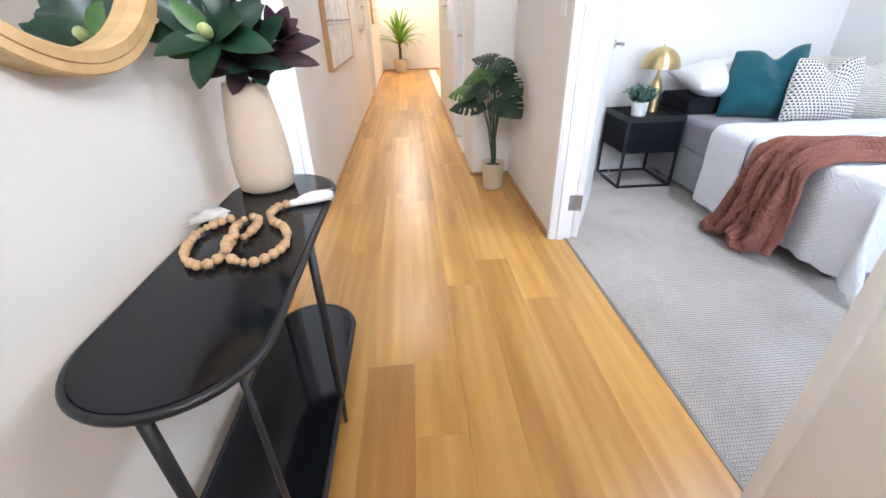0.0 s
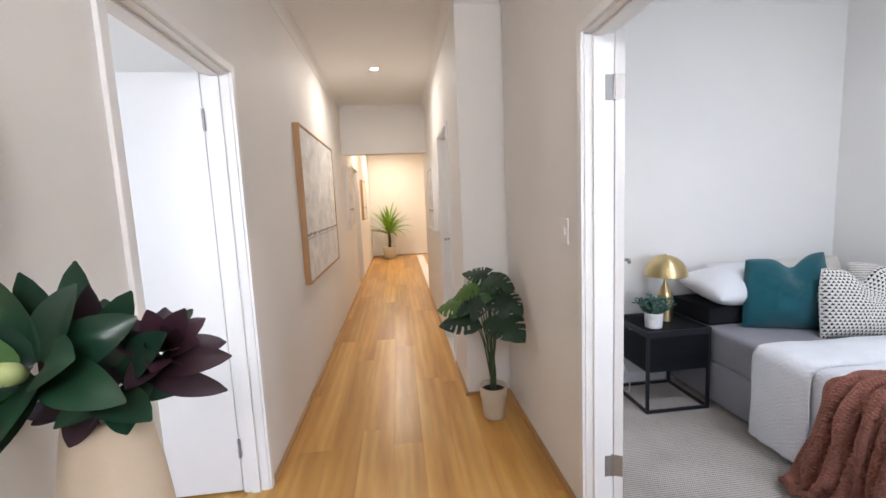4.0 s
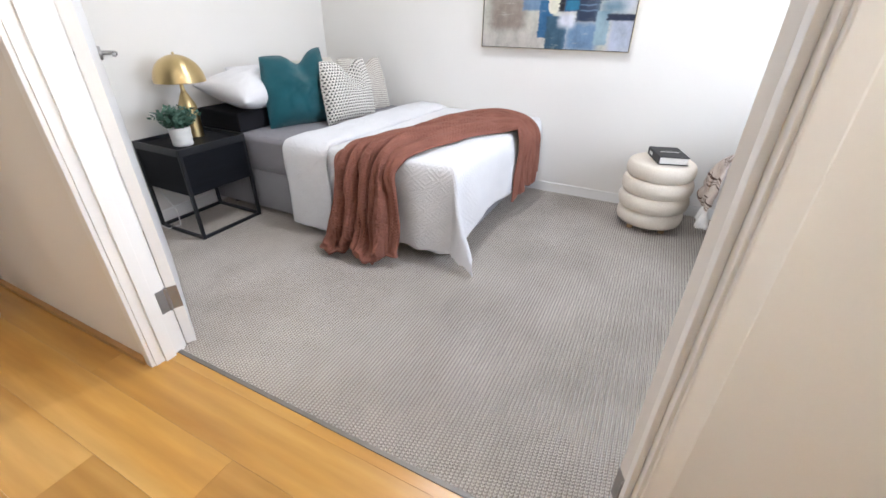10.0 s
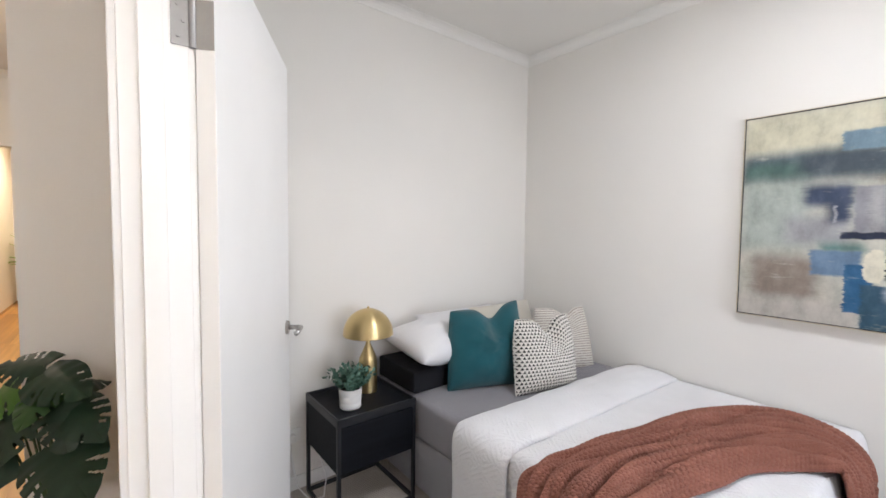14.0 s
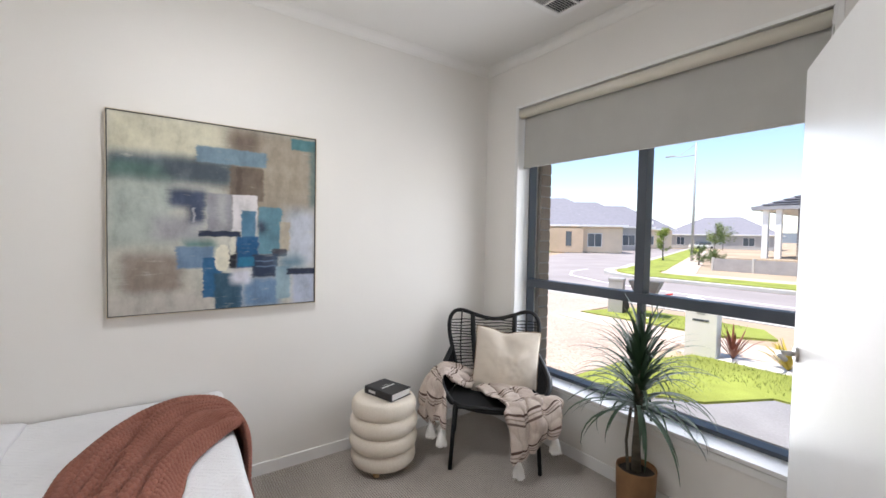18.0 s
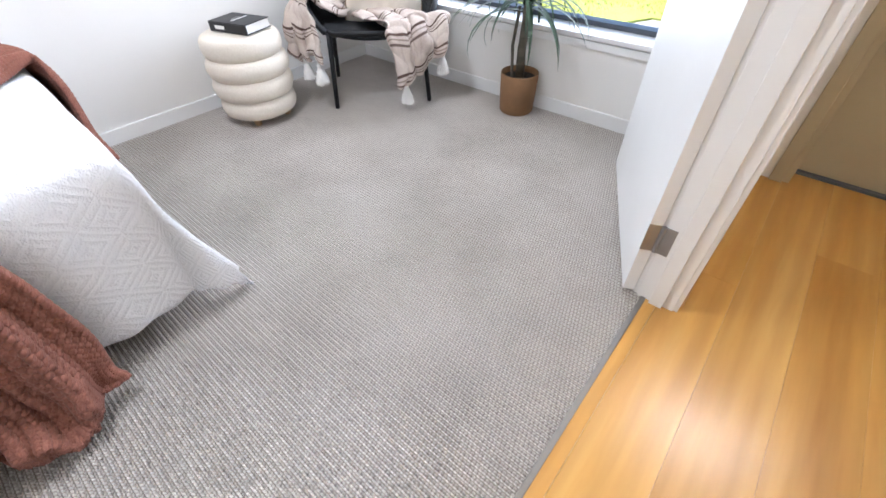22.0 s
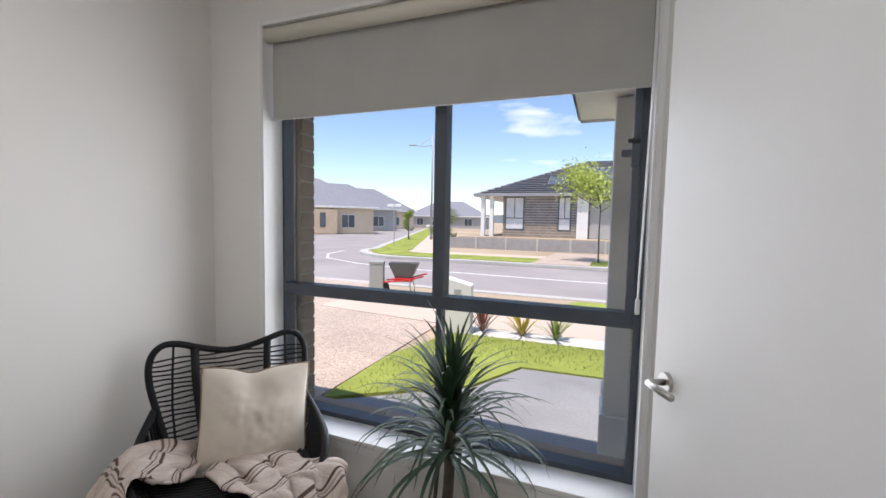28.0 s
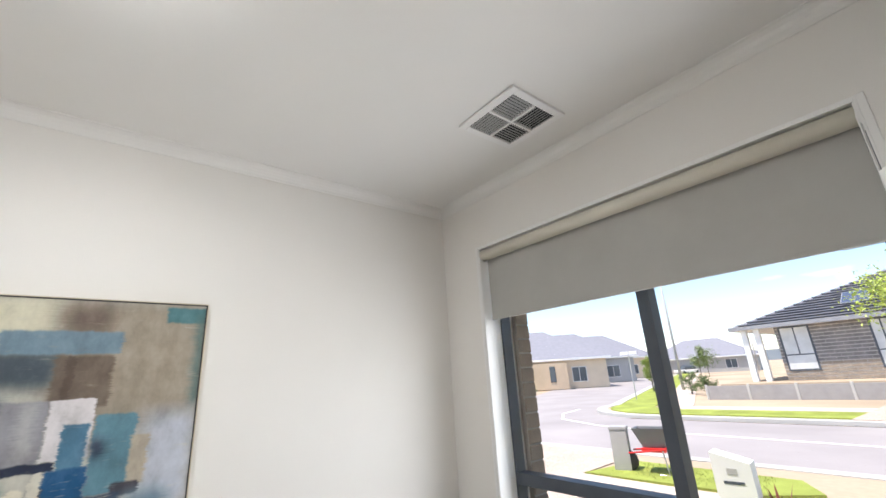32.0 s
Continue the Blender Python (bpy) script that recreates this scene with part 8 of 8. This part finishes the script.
def courses(first, last, mat, label):
    """Staggered rows of long blocks with open joints on the street front."""
    bm = bmesh.new()
    for k in range(first, last):
        x = 3.5 - (0.2 if k % 2 else 0.0)
        while x < 8.14:
            box(bm, max(x, 3.5), min(x + 0.385, 8.14), -25.0, -24.98, k * 0.165 + 0.02, k * 0.165 + 0.145)
            x += 0.40
    part("brick_courses", bm, mat, ch, label)


courses(0, 5, BRICKT, "tan brick lower courses")
courses(5, 16, BLOCKFACE, "charcoal brick courses")
bm = bmesh.new()
hip_roof(bm, -9, 9.5, -37, -25, 2.75, 2.75)
part("roof", bm, ROOFD, ch, "charcoal hipped tile roof")
bm = bmesh.new()
roof_courses(bm, -9, 9.5, -25, 2.75, 6.5, 2.75, 18)
part("tile_courses", bm, ROOFD, ch)
part("fascia", boxes((-9.5, 10.02, -24.5, -24.4, 2.58, 2.78), (9.95, 10.05, -37.5, -24.5, 2.58, 2.78)), surface("fascia_grey", (0.30, 0.30, 0.32), 0.6, bump=0), ch)
part("soffit", boxes((-9.4, 9.95, -25.0, -24.5, 2.6, 2.64), (8.15, 9.95, -37.4, -25.0, 2.6, 2.64)), WHITEP, ch, "white soffit")
for x in (9.43, 8.85):
    part("porch_post", boxes((x - 0.13, x + 0.13, -24.9, -24.64, -0.05, 2.62), bevel=0.01), WHITEP, ch, "white porch post")
for x0, x1 in ((6.75, 8.0), (3.85, 4.65)):
    w = part("window", boxes((x0, x1, -25.0, -24.96, 0.42, 2.58)), ALU, ch)
    part("pane", boxes((x0 + 0.08, (x0 + x1) / 2 - 0.03, -24.965, -24.95, 1.22, 2.5)), surface("blind_pane", (0.62, 0.63, 0.64), 0.4, bump=0), w, "pane with a pale blind")
    part("pane", boxes(((x0 + x1) / 2 + 0.03, x1 - 0.08, -24.965, -24.95, 1.22, 2.5)), surface("blind_pane", (0.62, 0.63, 0.64), 0.4, bump=0), w, "pane with a pale blind")
    part("pane", boxes((x0 + 0.08, x1 - 0.08, -24.965, -24.95, 0.5, 1.16)), surface("blind_pane", (0.66, 0.67, 0.68), 0.4, bump=0), w, "pane with a pale blind")
part("pier", boxes((2.85, 3.5, -25.1, -24.7, -0.05, 2.6)), WHITEP, ch, "white entry pier")
part("garage_door", boxes((-3.0, 2.75, -25.0, -24.93, 0.0, 2.3)), STEELG, ch, "pale ribbed garage door")
bm = bmesh.new()
for k in range(24):
    box(bm, -3.0 + 0.24 * k, -3.0 + 0.24 * k + 0.12, -24.93, -24.915, 0.0, 2.3)
part("garage_ribs", bm, STEELG, ch)
SOLAR = surface("solar_cell", (0.075, 0.09, 0.13), 0.18, vary=0.1, bump=0)
SOLARF = surface("solar_frame", (0.30, 0.31, 0.33), 0.4, bump=0)
for row in range(2):
    for i in ((0, 3, 4, 5, 6) if row == 0 else (2, 3, 4, 5, 6)):
        tilt = Matrix.Translation((4.9 - 1.06 * i, -26.35 - 1.60 * row, 3.53 + 0.70 * row)) @ pose(0, 0, 0, -23)
        bm = bmesh.new()
        box(bm, -0.51, 0.51, -0.84, 0.84, 0.20, 0.235, m=tilt)
        panel = part("solar_panel", bm, SOLARF, ch, "grey-blue solar panel")
        bm = bmesh.new()
        for k in range(2):
            for j in range(4):
                box(bm, -0.48 + 0.49 * k, -0.48 + 0.49 * k + 0.47, -0.80 + 0.405 * j, -0.80 + 0.405 * j + 0.385, 0.235, 0.24, m=tilt)
        part("cells", bm, SOLAR, panel)
rw = empty("retaining_wall", "low grey block wall with posts in front of the corner house", "wall")
for k in range(14):
    x0 = 11.0 - k * 1.85
    part("panel", boxes((x0 - 1.75, x0, -22.62, -22.5, GZ - 0.02, 0.44), bevel=0.01), surface("grey_blockwork", (0.34, 0.32, 0.31), 0.9, vary=0.1, bump=0.2) if k == 0 else rw.children[0].data.materials[0], rw)
    part("post", boxes((x0, x0 + 0.10, -22.62, -22.47, GZ - 0.02, 0.50), bevel=0.01), KERB, rw)

CREAMW = surface("cream_house_wall", (0.70, 0.57, 0.42), 0.85, vary=0.08, big=0.5, bump=0.1)
GREYW = surface("grey_house_wall", (0.42, 0.41, 0.40), 0.85, vary=0.08, big=0.5, bump=0.1)
near_house = street_house("house", -9, 9, -12, 0, 42, (34.5, -35.5), CREAMW, "single-storey cream house with a charcoal hipped roof", [(-6, 0.6, 2.2, 1.6), (0.5, 0.6, 2.2, 1.2), (6.5, 0.9, 2.2, 1.8)], doors=[(3.4, 2.6, 2.2)], rise=3.7, wallh=3.1)
TANW = surface("tan_brick_wall", (0.62, 0.47, 0.33), 0.9, vary=0.1, big=0.6, bump=0.1)
part("front_wing", boxes((-4.6, 1.6, 0.0, 1.3, -0.05, 2.72)), TANW, near_house, "tan brick front wing")
for x0, x1 in ((-3.3, -2.7), (-0.4, 0.2)):
    w = part("window", boxes((x0, x1, 1.3, 1.34, 0.7, 2.35), bevel=0.01), ALU, near_house, "tall narrow window")
    part("pane", boxes((x0 + 0.06, x1 - 0.06, 1.335, 1.35, 0.76, 2.29)), DARKGLASS, w)
part("porch_roof", boxes((1.6, 6.2, 0.0, 1.5, 2.55, 2.80)), WHITEP, near_house, "white flat porch roof")
for x in (2.2, 4.0, 5.9):
    part("porch_post", boxes((x - 0.15, x + 0.15, 1.1, 1.4, -0.05, 2.55), bevel=0.01), WHITEP, near_house, "white porch post")
street_house("house", -8, 8, -12, 0, 50, (37.5, -50), GREYW, "single-storey grey house with a charcoal hipped roof", [(-5, 0.6, 2.2, 1.8), (1.5, 0.6, 2.2, 1.2)], doors=[(5.0, 4.6, 2.3)], rise=4.0, wallh=3.3)
street_house("house", -8, 8, -12, 0, 52, (42, -66), CREAMW, "single-storey tan house with a dark roof further on", [(-4, 0.6, 2.2, 1.8), (3, 0.6, 2.2, 1.5)], rise=4.4, wallh=3.4)
street_house("house", -8, 8, -12, 0, 24, (53, -84), GREYW, "pale grey house at the far end of the street", [(-4, 0.6, 2.2, 1.8), (3, 0.6, 2.2, 1.5)], doors=[(0.0, 2.4, 2.2)], rise=3.4)
street_house("house", -9, 9, -12, 0, 12, (35, -85), GREYW, "grey house with a charcoal roof closing the end of the street", [(-5, 0.6, 2.2, 1.8), (6, 0.6, 2.2, 1.5)], doors=[(1.5, 4.8, 2.3)], rise=3.6)
street_house("house", -9, 9, -12, 0, 40, (50, -25), CREAMW, "cream house with a dark roof past the bend", [(-5, 0.6, 2.2, 1.8), (2, 0.6, 2.2, 1.5)], rise=2.6)
# paling fences and a side fence between the far houses
for (x, y), turn, w in (((36.5, -43.5), 46, 7), ((40.5, -58.5), 51, 6)):
    f = empty("fence", "grey sheet steel fence between the far houses", "fence", at=pose(x, y, GZ, 0, 0, turn))
    for k in range(int(w / 1.0)):
        part("panel", boxes((-w / 2 + k, -w / 2 + k + 0.97, -0.03, 0.03, -0.05, 1.8), bevel=0.01), STEELG, f)
        part("post", boxes((-w / 2 + k - 0.03, -w / 2 + k, -0.05, 0.05, -0.05, 1.85)), STEELG, f)


def street_lamp(x, y, h, arm, label):
    root = empty("street_lamp", label, "street lamp", group="street lamps", at=pose(x, y, GZ))
    bm = bmesh.new()
    tube(bm, [(0, 0, -0.1), (0, 0, h * 0.5), (0, 0, h)], 0.08, 12, radii=[0.11, 0.085, 0.055])
    part("pole", bm, STEELG, root, smooth=True)
    bm = bmesh.new()
    tube(bm, [(0, 0, h - 0.9), (arm * 0.55, 0.2, h - 0.95), (arm, 0.4, h - 0.85)], 0.035, 8)
    part("arm", bm, STEELG, root, smooth=True)
    bm = bmesh.new()
    tube(bm, [(0, 0, h - 0.1), (arm * 0.6, 0.25, h - 0.8)], 0.02, 6)
    part("stay", bm, STEELG, root)
    part("head", boxes((arm - 0.25, arm + 0.4, 0.28, 0.52, h - 0.90, h - 0.80), bevel=0.03), STEELG, root, "flat lamp head")


street_lamp(15.8, -31.0, 8.9, 1.6, "tall grey steel street lamp on the corner block")
street_lamp(24.0, -78.0, 8.0, 1.5, "grey steel street lamp down the side street")


def leaf_tree(name, x, y, h, spread, trunk_h, dark, light, count, size, seed, label, stout=1.0):
    root = empty(name, label, "tree", at=pose(x, y, GZ))
    r = random.Random(seed)
    bm = bmesh.new()
    tube(bm, [(0, 0, -0.05), (0.02, 0.01, trunk_h * 0.6), (0.0, 0.03, trunk_h), (0.02, 0, h * 0.9)], 0.05, 8, radii=[0.055 * stout, 0.045 * stout, 0.035 * stout, 0.008])
    tips = []
    for k in range(16):
        z0 = r.uniform(trunk_h * 0.8, h * 0.82)
        a = r.uniform(0, 6.28)
        ln = spread * r.uniform(0.45, 1.0) * (1.1 - 0.6 * (z0 - trunk_h) / max(0.1, h - trunk_h))
        tip = Vector((math.cos(a) * ln, math.sin(a) * ln, z0 + ln * r.uniform(0.3, 0.9)))
        tube(bm, [(0, 0, z0), tip * 0.5 + Vector((0, 0, z0 * 0.5 + 0.03)), tip], 0.012, 5, radii=[0.018, 0.012, 0.004])
        tips.append((Vector((0, 0, z0)), tip))
    part("trunk", bm, TRUNK, root)
    bm = bmesh.new()
    for _ in range(count):
        a, b = r.choice(tips)
        p = a.lerp(b, r.uniform(0.35, 1.12)) + Vector((r.gauss(0, 1), r.gauss(0, 1), r.gauss(0, 1))) * spread * 0.16
        m = Matrix.Translation(p) @ Euler((r.uniform(-1, 1), r.uniform(-1, 1), r.uniform(0, 6.28))).to_matrix().to_4x4()
        s = size * r.uniform(0.6, 1.2)
        v = [bm.verts.new(m @ Vector(q)) for q in ((-s, 0, 0), (0, s * 0.45, 0.02), (s, 0, 0), (0, -s * 0.45, 0.02))]
        bm.faces.new(v)
    part("crown", bm, leafy(name + "_leaf", dark, light, 0.6), root)


leaf_tree("street_tree", 2.1, -16.4, 4.0, 1.7, 2.2, (0.44, 0.52, 0.08), (0.62, 0.68, 0.20), 3400, 0.075, 3, "young yellow-green street tree on the verge opposite", 0.6)
leaf_tree("young_tree", 17.2, -29.5, 2.9, 0.55, 0.9, (0.22, 0.30, 0.04), (0.36, 0.42, 0.08), 800, 0.09, 5, "slim young yellow-green tree on the corner verge")
leaf_tree("shrub", 13.4, -26.5, 1.3, 0.6, 0.2, (0.10, 0.16, 0.05), (0.18, 0.24, 0.08), 600, 0.07, 6, "low green shrub by the corner footpath")
leaf_tree("shrub", 12.2, -25.6, 1.1, 0.6, 0.2, (0.10, 0.16, 0.05), (0.18, 0.24, 0.08), 600, 0.07, 7, "low green shrub by the corner footpath")
leaf_tree("street_tree", 25.5, -60, 4.0, 1.4, 1.2, (0.12, 0.18, 0.05), (0.22, 0.28, 0.09), 900, 0.14, 8, "green street tree down the side street")
leaf_tree("street_tree", 29.0, -72, 4.2, 1.6, 1.2, (0.12, 0.18, 0.05), (0.22, 0.28, 0.09), 900, 0.14, 11, "green street tree down the side street")
leaf_tree("street_tree", 36, -55, 3.0, 1.0, 1.0, (0.14, 0.20, 0.05), (0.26, 0.30, 0.09), 700, 0.12, 12, "green street tree before the far houses")

car = empty("parked_car", "white parked car far down the side street", "car", at=pose(37, -84, RZ, 0, 0, 60))
part("body", boxes((-2.2, 2.2, -0.88, 0.88, 0.28, 0.82), bevel=0.14), WHITEP, car)
part("cabin", boxes((-1.3, 1.0, -0.78, 0.78, 0.80, 1.42), bevel=0.2), DARKGLASS, car, "dark glazed cabin")
bm = bmesh.new()
lathe(bm, [(0.18, -0.1), (0.31, -0.1), (0.32, 0.0), (0.31, 0.1), (0.18, 0.1)], 16, close=True)
wheel_mesh = mesh_of("wheel", bm, BLACKM)
for sx in (-1.35, 1.35):
    for sy in (-0.8, 0.8):
        w = new("wheel", wheel_mesh)
        w.parent = car
        w.matrix_local = pose(sx, sy, 0.32, 90)

# street sign on the corner
sg = empty("street_sign", "white street name blade on a grey post", "street sign", at=pose(14.6, -22.0, GZ))
bm = bmesh.new()
tube(bm, [(0, 0, -0.05), (0, 0, 2.7)], 0.03, 8)
part("post", bm, STEELG, sg)
part("blade", boxes((-0.5, 0.5, -0.01, 0.01, 2.5, 2.68)), WHITEP, sg)

# distant low hills
bm = bmesh.new()
hr = random.Random(2)
xs = [-700 + k * 28 for k in range(60)]
lo = [bm.verts.new((x, -620, -2)) for x in xs]
hi = [bm.verts.new((x, -620, 9 + 7 * math.sin(x / 97) + 5 * math.sin(x / 41 + 1) + hr.uniform(0, 3))) for x in xs]
for i in range(len(xs) - 1):
    bm.faces.new((lo[i], lo[i + 1], hi[i + 1], hi[i]))
thing("backdrop_hills", bm, surface("hazy_hills", (0.26, 0.30, 0.34), 1.0, bump=0), "hazy blue-grey low hills on the horizon", "hills", kind="structure")
